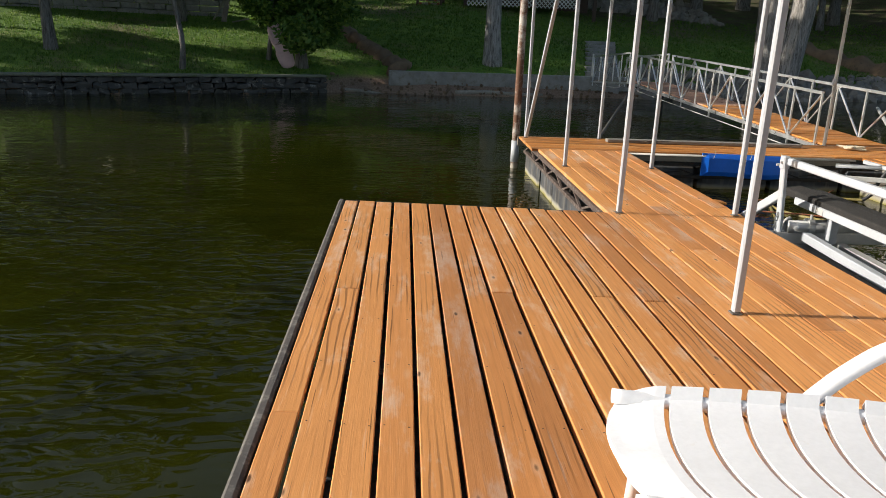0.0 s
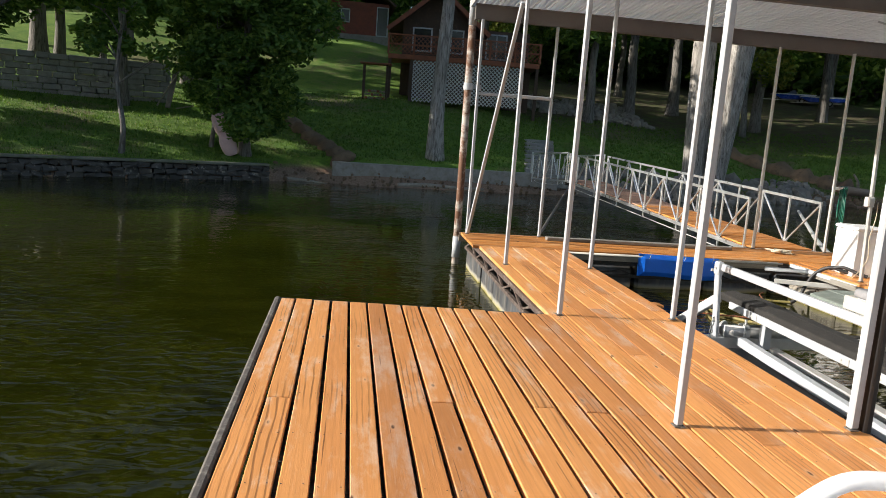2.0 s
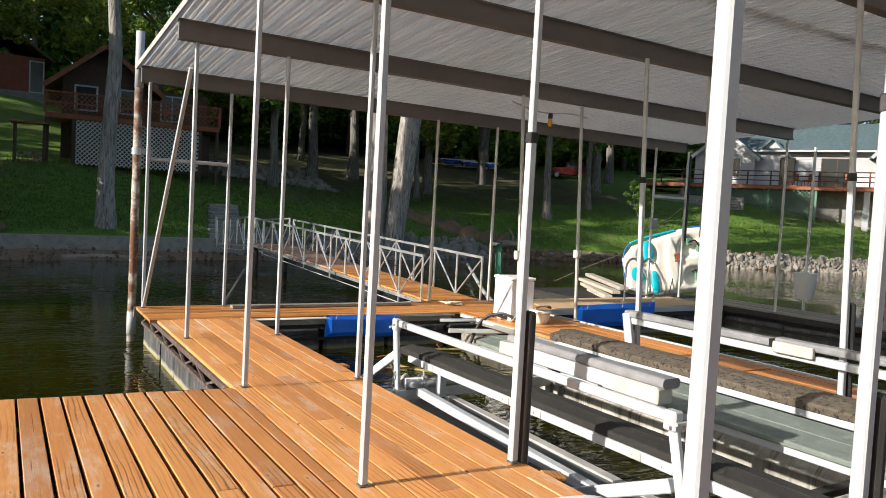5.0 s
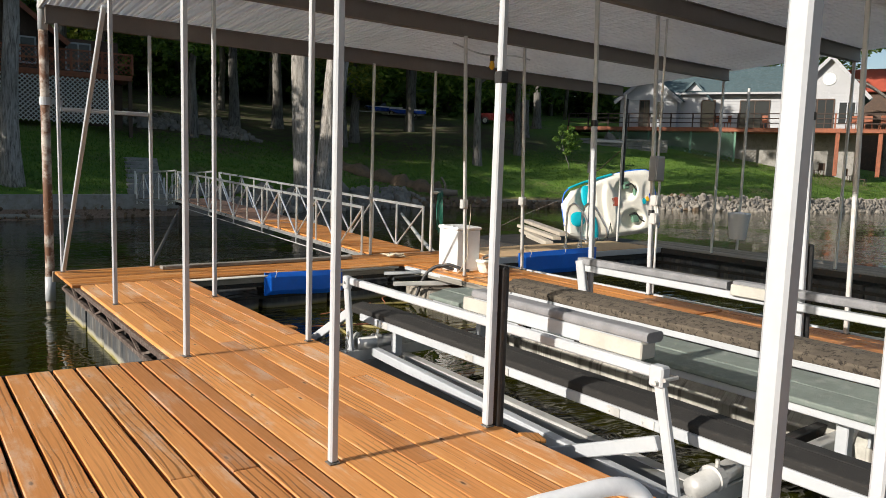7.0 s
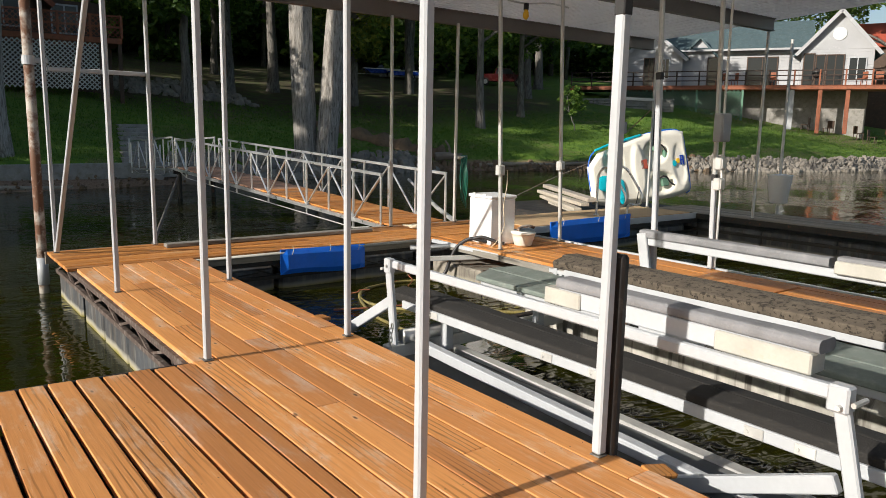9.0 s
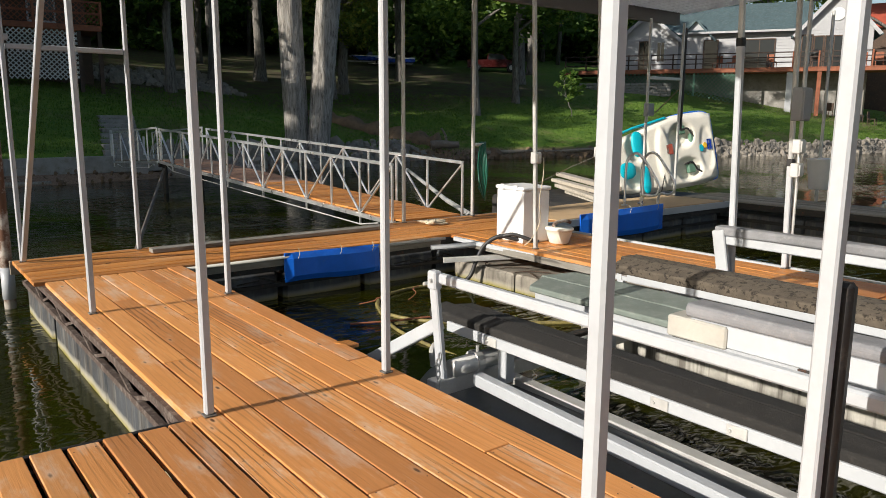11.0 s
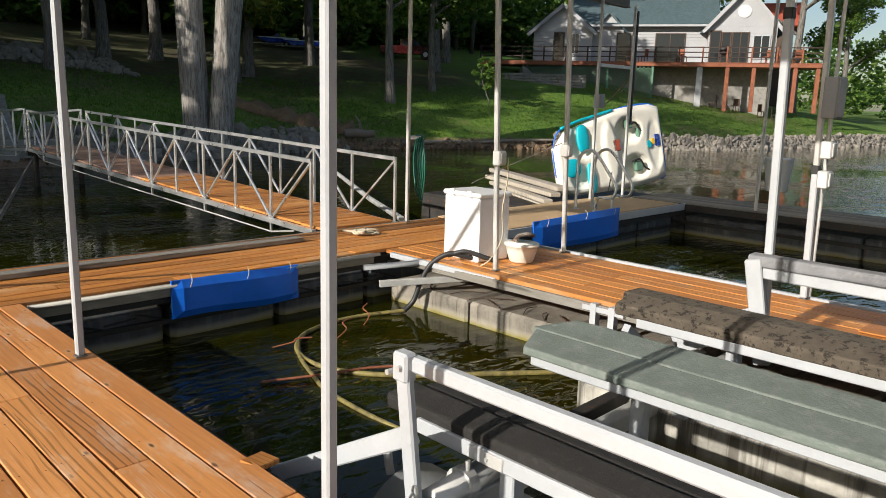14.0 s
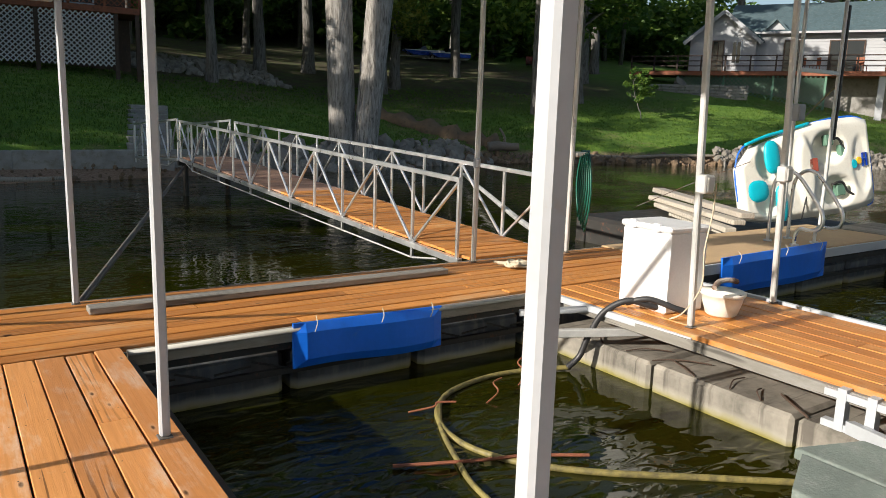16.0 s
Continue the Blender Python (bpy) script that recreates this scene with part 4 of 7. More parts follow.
# ---- blue bumpers ----
def bumper(x0, x1, y, z0, z1, sag):
    b = thing("dock_bumper", "bright blue vinyl dock bumper tied to the walkway edge", "bumper", ((x0 + x1) / 2, y, z0), "dock bumpers")
    bm = B()
    n = 14
    w, h = x1 - x0, z1 - z0
    grid = []
    for side in (0, 1):
        for j in range(6):
            for i in range(n + 1):
                u, v = i / n, j / 5
                bulge = 0.035 * (1 - (2 * u - 1) ** 16) * (1 - (2 * v - 1) ** 16) + 0.006 * math.sin(9 * u + 3 * v)
                grid.append(bm.verts.new(((u - 0.5) * w, (-bulge if side == 0 else 0.02), v * h + sag * u + 0.012 * math.sin(7 * u) * (1 - v))))
    k = (n + 1) * 6
    for j in range(5):
        for i in range(n):
            a = j * (n + 1) + i
            bm.faces.new((grid[a], grid[a + 1], grid[a + n + 2], grid[a + n + 1]))
            bm.faces.new((grid[k + a], grid[k + a + n + 1], grid[k + a + n + 2], grid[k + a + 1]))
    rim = [i for i in range(n + 1)] + [j * (n + 1) + n for j in range(1, 6)] + [5 * (n + 1) + i for i in range(n - 1, -1, -1)] + [j * (n + 1) for j in range(4, 0, -1)]
    for a, c in zip(rim, rim[1:] + rim[:1]):
        bm.faces.new((grid[a], grid[k + a], grid[k + c], grid[c]))
    part("pad", bm, "blue", b)
    for u in (0.12, 0.55, 0.9):
        bm = B()
        x = (u - 0.5) * w
        tube(bm, curve_pts([(x, -0.03, h * 0.8 + sag * u), (x + 0.01, -0.045, h + sag * u), (x + 0.02, 0.0, h + 0.04 + sag * u)], 4), 0.0035, 5)
        part("tie", bm, "rope", b)
    return b


bumper(4.43, 5.6, WALK_Y0 - 0.06, -0.3, 0.01, -0.02)
bumper(9.0, 10.92, WALK_Y0 - 0.03, -0.34, 0.06, 0.03)


# ---- boat lift ----
lift = thing("boat_lift", "white aluminium boat lift with carpeted bunks in the slip", "boat lift", (0, 0, 0))


def lp(name, mat, draw, label="", sm=False):
    bm = B()
    draw(bm)
    return part(name, bm, mat, lift, label, sm)


lp("side_rail", "white", lambda b: bar(b, (3.76, 0.12, 0.47), (3.76, -3.22, 0.47), 0.05, 0.062, 0.01), "white square guide rail")
lp("front_upright", "white", lambda b: (bar(b, (3.74, 0.03, -0.2), (3.73, 0.11, 0.48), 0.04, 0.065, 0.008), box(b, (3.705, 0.07, 0.4), (3.765, 0.15, 0.515), None, 0.01)))
lp("rear_upright", "white", lambda b: (bar(b, (3.75, -3.38, -0.2), (3.75, -3.22, 0.48), 0.04, 0.065, 0.008), box(b, (3.715, -3.27, 0.4), (3.785, -3.18, 0.515), None, 0.01)))
lp("front_brace", "white", lambda b: bar(b, (3.74, 0.06, 0.2), (3.74, 1.02, -0.34), 0.05, 0.08, 0.006))
lp("rear_brace", "white", lambda b: bar(b, (3.75, -3.25, 0.1), (3.75, -2.42, -0.25), 0.05, 0.08, 0.006))
lp("low_rail", "white", lambda b: bar(b, (3.92, -0.08, -0.15), (3.8, -3.3, -0.2), 0.075, 0.075, 0.008))
lp("inner_low_rail", "galv", lambda b: bar(b, (4.28, 0.0, -0.25), (4.2, -3.4, -0.28), 0.09, 0.06, 0.006))
for y in (0.04, -3.42):
    lp("cross_beam", "galv", lambda b: bar(b, (3.66, y, -0.19), (6.62, y + 0.05, -0.19), 0.09, 0.1, 0.006))
    lp("cross_pipe", "galv", lambda b: rod(b, (3.8, y - 0.02, -0.09), (4.62, y + 0.06, -0.09), 0.058, 16), "grey round cross pipe", True)
    for x in (3.98, 4.5):
        lp("pipe_clamp", "galv", lambda b: (rod(b, (x, y, -0.09), (x + 0.05, y, -0.09), 0.075, 16), rod(b, (x + 0.025, y - 0.02, -0.02), (x + 0.025, y - 0.02, 0.02), 0.012, 8)))
    lp("cross_bar", "black", lambda b: bar(b, (4.6, y + 0.2, -0.2), (6.6, y + 0.24, -0.2), 0.08, 0.08, 0.006))
    for x in (4.12, 5.1, 5.55, 6.15):
        lp("bunk_leg", "white", lambda b: bar(b, (x, y - 0.16, -0.2), (x, y - 0.16, 0.12), 0.075, 0.075, 0.006))
# chain at the front foot
def chain(b):
    for k in range(7):
        c = Vector((3.68 - 0.004 * k, -0.02 + 0.012 * math.sin(k), 0.02 - 0.035 * k))
        tube(b, [c + Vector((0.014 * math.cos(a) if k % 2 else 0, 0 if k % 2 else 0.014 * math.cos(a), 0.024 * math.sin(a))) for a in (i * math.pi / 4 for i in range(9))], 0.005, 5)


lp("chain", "galv", chain)
for ty, name in ((0.0, "a"), (-3.4, "b")):
    for dx in (0, 0.03):
        lp("bolt", "galv", lambda b: rod(b, (3.69, ty + 0.1 + dx * 2, 0.46 - dx), (3.8, ty + 0.1 + dx * 2, 0.46 - dx), 0.012, 6))


def tank(b, x, z, r, y0, y1):
    """A rounded float tank along y with moulded bands."""
    n = 26
    rad, pts = [], []
    for i in range(n + 1):
        u = i / n
        end = min(u, 1 - u) * abs(y1 - y0)
        k = math.sqrt(max(0, 1 - max(0, 1 - end / (r * 0.45)) ** 2.4))
        rad.append(max(0.02, r * k * (1 + 0.004 * (i % 6 == 0))))
        pts.append((x, y0 + (y1 - y0) * u, z))
    tube(b, pts, r, 24, rad)


lp("float_tank", "tank", lambda b: tank(b, 4.15, -0.55, 0.3, 0.72, -4.2), "round grey plastic float tank", True)
lp("float_tank", "float_white", lambda b: box(b, (5.56, -4.2, -0.78), (6.22, 0.62, -0.13), None, 0.09), "pale weathered float tank with algae at the waterline")
lp("tank_fitting", "galv", lambda b: tube(b, curve_pts([(4.1, 0.6, -0.3), (4.1, 0.62, -0.2), (4.16, 0.66, -0.17), (4.2, 0.7, -0.22)], 4), 0.022, 8))


def carpet_board(b, x0, x1, z0, z1, y0, y1, tilt, r=0.02):
    """A carpet-wrapped board with soft edges, tilted about y, and slightly uneven."""
    w = x1 - x0
    prof = []
    for cx, cz, a0 in ((w / 2 - r, (z1 - z0) / 2 - r, 0), (-w / 2 + r, (z1 - z0) / 2 - r, 90), (-w / 2 + r, -(z1 - z0) / 2 + r, 180), (w / 2 - r, -(z1 - z0) / 2 + r, 270)):
        for k in range(4):
            a = radians(a0 + 30 * k)
            prof.append((cx + r * math.cos(a), cz + r * math.sin(a)))
    t = radians(tilt)
    n = 24
    rings = []
    for i in range(n + 1):
        y = y0 + (y1 - y0) * i / n
        ring = []
        for px, pz in prof:
            wob = 0.003 * noise.noise((y * 3, px * 20, pz * 20))
            qx, qz = px * math.cos(t) + pz * math.sin(t), -px * math.sin(t) + pz * math.cos(t)
            ring.append(b.verts.new(((x0 + x1) / 2 + qx + wob, y, (z0 + z1) / 2 + qz + wob)))
        rings.append(ring)
    m = len(prof)
    for a, c in zip(rings, rings[1:]):
        for k in range(m):
            b.faces.new((a[k], c[k], c[(k + 1) % m], a[(k + 1) % m]))
    b.faces.new(rings[0])
    b.faces.new(rings[-1][::-1])


def bunk_plank(b, x0, x1, z0, z1, y0, y1, tilt, side):
    """A carpeted plank whose tip is cut back on its outer side."""
    carpet_board(b, x0, x1, z0, z1, y0, y1, tilt, 0.014)
    for v in b.verts:
        if v.co.y > y0 - 0.3:
            u = (v.co.x - x0) / (x1 - x0)
            out = 1 - u if side > 0 else u
            v.co.y -= 0.16 * max(0.0, out - 0.25) * (1 - (y0 - v.co.y) / 0.3)


lp("bunk_board", "carpet_black", lambda b: carpet_board(b, 3.99, 4.15, 0.1, 0.175, 0.5, -4.3, -8), "black carpeted bunk")
lp("bunk_board", "carpet_black", lambda b: carpet_board(b, 4.165, 4.34, 0.09, 0.16, 0.45, -4.3, 8), "black carpeted bunk")
lp("bunk_channel", "white", lambda b: bar(b, (4.0, 0.3, 0.085), (4.0, -4.3, 0.085), 0.05, 0.065, 0.006))
for y in (-0.14, -1.35, -1.75, -2.75, -3.0):
    lp("splice_plate", "galv", lambda b: (box(b, (3.968, y - 0.05, 0.058), (3.976, y + 0.05, 0.112), None, 0.003), rod(b, (3.96, y + 0.03, 0.085), (3.98, y + 0.03, 0.085), 0.008, 6)))
lp("bunk_board", "carpet_green", lambda b: bunk_plank(b, 4.86, 5.135, 0.165, 0.21, 0.56, -4.3, -3, 1), "grey-green carpeted bunk")
lp("bunk_board", "carpet_green", lambda b: bunk_plank(b, 5.142, 5.42, 0.178, 0.223, 0.6, -4.3, -3, -1), "grey-green carpeted bunk")
lp("bunk_channel", "white", lambda b: bar(b, (4.93, 0.42, 0.13), (4.93, -4.3, 0.13), 0.07, 0.055, 0.006))
lp("bunk_board", "carpet_brown", lambda b: carpet_board(b, 5.98, 6.2, 0.15, 0.23, 0.6, -4.4, -12), "dirty brown carpeted bunk")
lp("bunk_board", "carpet_brown", lambda b: carpet_board(b, 6.17, 6.4, 0.16, 0.24, 0.66, -4.4, 2), "dirty brown carpeted bunk")
lp("bunk_channel", "white", lambda b: bar(b, (6.02, 0.45, 0.11), (6.02, -4.4, 0.11), 0.06, 0.06, 0.006))
lp("guide_board", "white", lambda b: box(b, (3.79, -3.06, 0.505), (3.84, -1.6, 0.597), None, 0.006), "white board below the guide pad")
for ya, yb in ((-3.08, -2.62), (-1.78, -1.5)):
    lp("guide_timber", "timber", lambda b: box(b, (3.776, ya, 0.5), (3.9, yb, 0.594), None, 0.008), "cream timber guide block")
for yc in (-1.55, -2.1, -2.6):
    lp("guide_bracket", "black", lambda b: (box(b, (3.787, yc - 0.03, 0.44), (3.86, yc + 0.03, 0.505), None, 0.004), rod(b, (3.77, yc, 0.475), (3.8, yc, 0.475), 0.01, 6)), "dark steel pad bracket")
lp("guide_pad", "carpet_grey", lambda b: carpet_board(b, 3.79, 3.93, 0.595, 0.655, -1.58, -3.1, 0, 0.025), "grey carpeted guide pad")
# guide on the second finger side
lp("side_rail", "white", lambda b: bar(b, (6.62, 0.03, 0.44), (6.62, -4.3, 0.42), 0.07, 0.07, 0.008), "white square guide rail")
lp("guide_pad", "carpet_grey", lambda b: carpet_board(b, 6.57, 6.69, 0.475, 0.55, 0.03, -1.8, 0, 0.02), "grey carpeted guide pad")
lp("guide_pad", "carpet_grey", lambda b: carpet_board(b, 6.57, 6.69, 0.5, 0.57, -1.86, -4.3, 0, 0.02), "grey carpeted guide pad")
lp("guide_timber", "timber", lambda b: box(b, (6.53, -2.25, 0.44), (6.58, -1.86, 0.54), None, 0.008), "cream timber guide block")
lp("guide_upright", "white", lambda b: (bar(b, (6.6, -0.12, -0.15), (6.58, 0.0, 0.52), 0.06, 0.1, 0.008), bar(b, (6.6, -0.1, 0.15), (6.6, 0.5, -0.15), 0.012, 0.18, 0.003)))
# cradle bracket below the brown bunk
lp("bracket", "white", lambda b: (bar(b, (6.62, 1.0, -0.26), (6.62, 1.0, -0.02), 0.06, 0.05), bar(b, (6.62, 1.16, -0.26), (6.62, 1.16, -0.02), 0.06, 0.05), bar(b, (6.62, 0.9, -0.24), (6.62, 1.26, -0.24), 0.05, 0.04), bar(b, (6.62, 0.9, -0.06), (6.62, 1.26, -0.06), 0.05, 0.04)))
lp("swing_arm", "white", lambda b: (bar(b, (6.6, 1.1, -0.22), (6.05, 0.2, -0.06), 0.05, 0.07), bar(b, (6.0, 0.52, 0.06), (6.3, 0.5, -0.16), 0.05, 0.05)))

# hinge arm of the second finger at the walkway
hinge = thing("hinge_arm", "white steel hinge arm between walkway and finger dock", "dock hardware", (0, 0, 0))
bm = B()
rod(bm, (6.12, 3.33, -0.06), (6.92, 3.02, -0.04), 0.028, 12)
part("push_bar", bm, "white", hinge, "", True)
bm = B()
bar(bm, (6.62, 3.52, -0.03), (X2L - 0.04, 2.2, -0.05), 0.05, 0.05, 0.005)
part("edge_angle", bm, "white", hinge)
bm = B()
bar(bm, (6.2, 3.2, -0.2), (7.0, 2.7, -0.16), 0.05, 0.06, 0.005)
part("lower_bar", bm, "galv", hinge)

# ---- storage box, bucket, hoses ----
sbox = thing("storage_box", "white plastic dock storage box standing on the finger dock", "storage box", (7.08, 2.83, 0.0), rz=-4)
bm = B()
box(bm, (-0.2, -0.24, 0.004), (0.2, 0.24, 0.6), None, 0.015)
part("body", bm, "plastic_white", sbox)
bm = B()
box(bm, (-0.215, -0.255, 0.6), (0.215, 0.255, 0.645), None, 0.014)
lid = part("lid", bm, "plastic_white", sbox)
for y in (-0.12, 0.12):
    bm = B()
    box(bm, (-0.225, y - 0.03, 0.6), (-0.19, y + 0.03, 0.66), None, 0.006)
    part("latch", bm, "plastic_white", lid)
bm = B()
tube(bm, curve_pts([(6.76, 2.2, 1.0), (6.78, 2.22, 0.8), (6.745, 2.23, 0.55), (6.79, 2.26, 0.3), (6.76, 2.36, 0.1), (6.8, 2.5, 0.012)], 6), 0.006, 5)
tagged(part("power_cord", bm, "rope"), "thin pale power cord hanging down the post", "cord")

bucket = thing("bucket", "stained white plastic bucket filled with tackle on the dock", "bucket", (7.27, 2.42, 0.004))
bm = B()
tube(bm, [(0, 0, 0), (0, 0, 0.012), (0, 0, 0.1), (0, 0, 0.15), (0, 0, 0.155), (0, 0, 0.175), (0, 0, 0.18), (0, 0, 0.165), (0, 0, 0.03)], 0.1, 24, [0.1, 0.112, 0.14, 0.15, 0.162, 0.164, 0.154, 0.14, 0.1])
part("pail", bm, "cream", bucket, "", True)
bm = B()
tube(bm, curve_pts([(-0.14, 0, 0.16), (-0.08, -0.13, 0.15), (0.06, -0.14, 0.15), (0.14, 0, 0.16)], 5), 0.005, 5)
part("handle", bm, "galv", bucket)
bm = B()
tube(bm, curve_pts([(-0.08, 0.02, 0.205), (0.02, 0.05, 0.235), (0.12, 0.03, 0.24), (0.22, 0.04, 0.215)], 5), 0.02, 8)
tagged(part("tackle_tool", bm, "rust"), "worn tool handle lying across the bucket", "tool")
bpy.data.objects["tackle_tool"].matrix_world = pose(7.27, 2.42, 0.004)


def hose(name, label, mat, pts, r, n=10):
    bm = B()
    tube(bm, curve_pts(pts, n), r, 10)
    return tagged(part(name, bm, mat, None, "", True), label, "hose")


hose("air_hose", "thick black air hose drooping from the box into water", "hose_black", [(7.0, 2.62, 0.02), (6.85, 2.7, 0.05), (6.72, 2.82, 0.08), (6.62, 2.95, -0.02), (6.55, 3.02, -0.2), (6.5, 3.06, -0.38), (6.42, 3.1, -0.47)], 0.024)
hose("air_hose", "second black hose end beside the storage box", "hose_black", [(6.72, 2.84, 0.06), (6.8, 2.7, 0.11), (6.92, 2.55, 0.06), (7.0, 2.48, 0.035)], 0.022)
hose("floating_hose", "dirty yellow hose floating in a loop on the water", "hose_yellow", [(6.44, 3.09, -0.47), (6.1, 3.24, -0.485), (5.75, 3.26, -0.485), (5.35, 3.14, -0.485), (5.08, 2.86, -0.487), (4.99, 2.5, -0.488), (5.1, 2.15, -0.487), (5.4, 1.82, -0.487), (5.8, 1.52, -0.487), (6.15, 1.26, -0.487), (6.5, 1.0, -0.49)], 0.019)
hose("floating_hose", "dirty yellow hose floating in a loop on the water", "hose_yellow", [(5.2, 3.02, -0.483), (5.0, 2.7, -0.485), (4.86, 2.35, -0.486), (4.75, 2.0, -0.487), (4.72, 1.5, -0.492), (4.8, 1.0, -0.53)], 0.016)
for k, (p, q, r) in enumerate((((4.5, 2.42, -0.485), (5.5, 1.95, -0.47), 0.01), ((4.95, 3.0, -0.485), (5.25, 2.9, -0.44), 0.007), ((5.5, 2.9, -0.5), (5.72, 3.02, -0.4), 0.006), ((5.9, 3.05, -0.5), (6.1, 3.25, -0.38), 0.006))):
    bm = B()
    a, c = Vector(p), Vector(q)
    tube(bm, curve_pts([a, a.lerp(c, 0.4) + Vector((0.03, -0.02, 0.01)), a.lerp(c, 0.7) + Vector((-0.02, 0.02, 0.015)), c], 4), r, 6, None)
    tagged(part("driftwood_stick", bm, "redwood"), "thin brown driftwood stick in the slip water", "stick", "sticks in the slip")

# green hose coil on its post
bm = B()
pts = []
for k in range(5):
    for a in range(16):
        t = 2 * math.pi * a / 16
        pts.append((0.02 * k + 0.01 * math.sin(3 * t), (0.13 + 0.012 * k) * math.sin(t), (0.34 + 0.02 * k) * math.cos(t) - 0.02 * k))
tube(bm, pts, 0.01, 7)
coil = tagged(part("hose_coil", bm, "hose_green", None, "", True), "green garden hose coiled on a roof post", "hose")
coil.matrix_world = pose(8.08, 4.78, 0.72, 0, 0, -35)
bm = B()
box(bm, (-0.03, -0.05, 0.28), (0.1, 0.05, 0.33), None, 0.01)
hk = tagged(part("hose_hook", bm, "galv"), "grey metal hose hook fixed on the post", "hook")
hk.matrix_world = pose(8.03, 4.78, 0.72, 0, 0, -20)

# rope heap by the gangway foot
bm = B()
rr = random.Random(3)
pts = [(0.16 * math.sin(1.7 * k) + rr.uniform(-0.05, 0.05), 0.1 * math.cos(2.3 * k) + rr.uniform(-0.04, 0.04), 0.018 + 0.012 * (k % 4)) for k in range(26)]
tube(bm, curve_pts(pts, 4), 0.012, 6)
rp = tagged(part("rope_heap", bm, "rope", None, "", True), "tangled pale rope heap on the walkway boards", "rope")
rp.matrix_world = pose(6.98, 4.42, 0.0)
for x in (3.42,):
    bm = B()
    rod(bm, (x, WALK_Y0 - 0.05, -0.03), (6.55, WALK_Y0 - 0.05, -0.035), 0.017, 10)
    tagged(part("conduit", bm, "timber", None, "", True), "pale plastic conduit along the walkway edge", "conduit")

# ---- electrical boxes on posts ----
def outlet(x, y, z, w, h, mat, label, d=0.08):
    o = thing("outlet_box", label, "electrical box", (x, y, z), "outlet boxes")
    bm = B()
    box(bm, (-w / 2, -d / 2, -h / 2), (w / 2, d / 2, h / 2), None, 0.008)
    part("enclosure", bm, mat, o)
    bm = B()
    box(bm, (-w / 2 + 0.012, -d / 2 - 0.012, -h / 2 + 0.012), (w / 2 - 0.012, -d / 2 + 0.002, h / 2 - 0.012), None, 0.005)
    part("cover", bm, mat, o)


y2, y0 = skew(X2R, ROWS[4]), skew(X2R, 0)
outlet(X2R - 0.08, y0 - 0.06, 1.55, 0.17, 0.3, "grey_box", "grey electrical panel mounted on a roof post", 0.1)
outlet(X2R - 0.06, y0 - 0.06, 1.17, 0.1, 0.13, "galv", "weatherproof grey outlet box on a roof post")
outlet(X2R - 0.06, y0 - 0.06, 0.95, 0.1, 0.13, "galv", "weatherproof grey outlet box on a roof post")
outlet(X2L - 0.06, ROWS[4] - 0.11, 1.0, 0.09, 0.12, "galv", "small weatherproof outlet box on a roof post")
outlet(X2R - 0.06, y2 - 0.01, 1.02, 0.09, 0.12, "galv", "small weatherproof outlet box on a roof post")
outlet(6.72, 4.75, 0.95, 0.06, 0.09, "white", "small white junction box on a roof post", 0.05)
outlet(11.88, 4.74, 1.55, 0.16, 0.22, "grey_box", "dark grey electrical box on a roof post", 0.1)
bm = B()
rod(bm, (X2R + 0.045, y0 - 0.02, 0.02), (X2R + 0.045, y0 - 0.02, 1.42), 0.016, 8)
rod(bm, (X2R - 0.05, y0 - 0.05, 1.7), (X2R - 0.05, y0 - 0.05, 3.3), 0.014, 8)
tagged(part("conduit", bm, "galv"), "grey conduit running up a roof post", "conduit")

# bug light under the roof
bl = thing("bug_light", "yellow bulb in a dark socket under the roof", "lamp", (7.62, 2.9, 0.0))
bm = B()
rod(bm, (0, 0, 3.04), (0, 0, 3.12), 0.035, 12)
part("socket", bm, "rubber", bl, "", True)
bm = B()
tube(bm, [(0, 0, 3.045), (0, 0, 3.0), (0, 0, 2.95), (0, 0, 2.915)], 0.04, 14, [0.022, 0.036, 0.04, 0.015])
part("bulb", bm, "amber", bl, "amber glass bulb", True)
bm = B()
tube(bm, curve_pts([(6.9, 2.9, roof_z(2.9) + 0.02), (7.3, 2.9, 3.13), (7.62, 2.9, 3.12), (7.85, 2.7, 3.12), (7.95, 2.45, 3.05)], 6), 0.012, 6)
tagged(part("conduit", bm, "galv"), "thin conduit feeding the bug light", "conduit")

# ---- swim ladder, paddle boat, timbers at the end of the walkway ----
ladder = thing("swim_ladder", "chrome swim ladder with looped handrails on the walkway", "ladder", (10.75, 3.85, 0.012))
for dx in (0.0, 0.42):
    bm = B()
    tube(bm, curve_pts([(dx, 0.42, 0.0), (dx, 0.42, 0.5), (dx, 0.4, 0.72), (dx, 0.28, 0.84), (dx, 0.12, 0.8), (dx, -0.14, 0.5), (dx, -0.22, 0.36), (dx, -0.2, 0.24), (dx, -0.1, 0.2), (dx, 0.03, 0.2), (dx, 0.08, 0.12), (dx, 0.08, 0.0)], 7), 0.021, 10)
    part("handrail", bm, "alu", ladder, "", True)
    for y in (0.42, 0.08):
        bm = B()
        rod(bm, (dx, y, 0.0), (dx, y, 0.018), 0.05, 14)
        part("foot_flange", bm, "white", ladder)

pb = thing("paddle_boat", "white and turquoise paddle boat standing tilted on its side", "paddle boat", (0, 0, 0))
PBM = Matrix.Translation((12.07, 5.45, -0.09)) @ Matrix.Rotation(radians(-22), 4, "Z") @ Matrix.Rotation(radians(-10), 4, "X") @ Matrix.Rotation(radians(-7), 4, "Y") @ Matrix.Diagonal((0.745, 1.0, 1.1, 1))


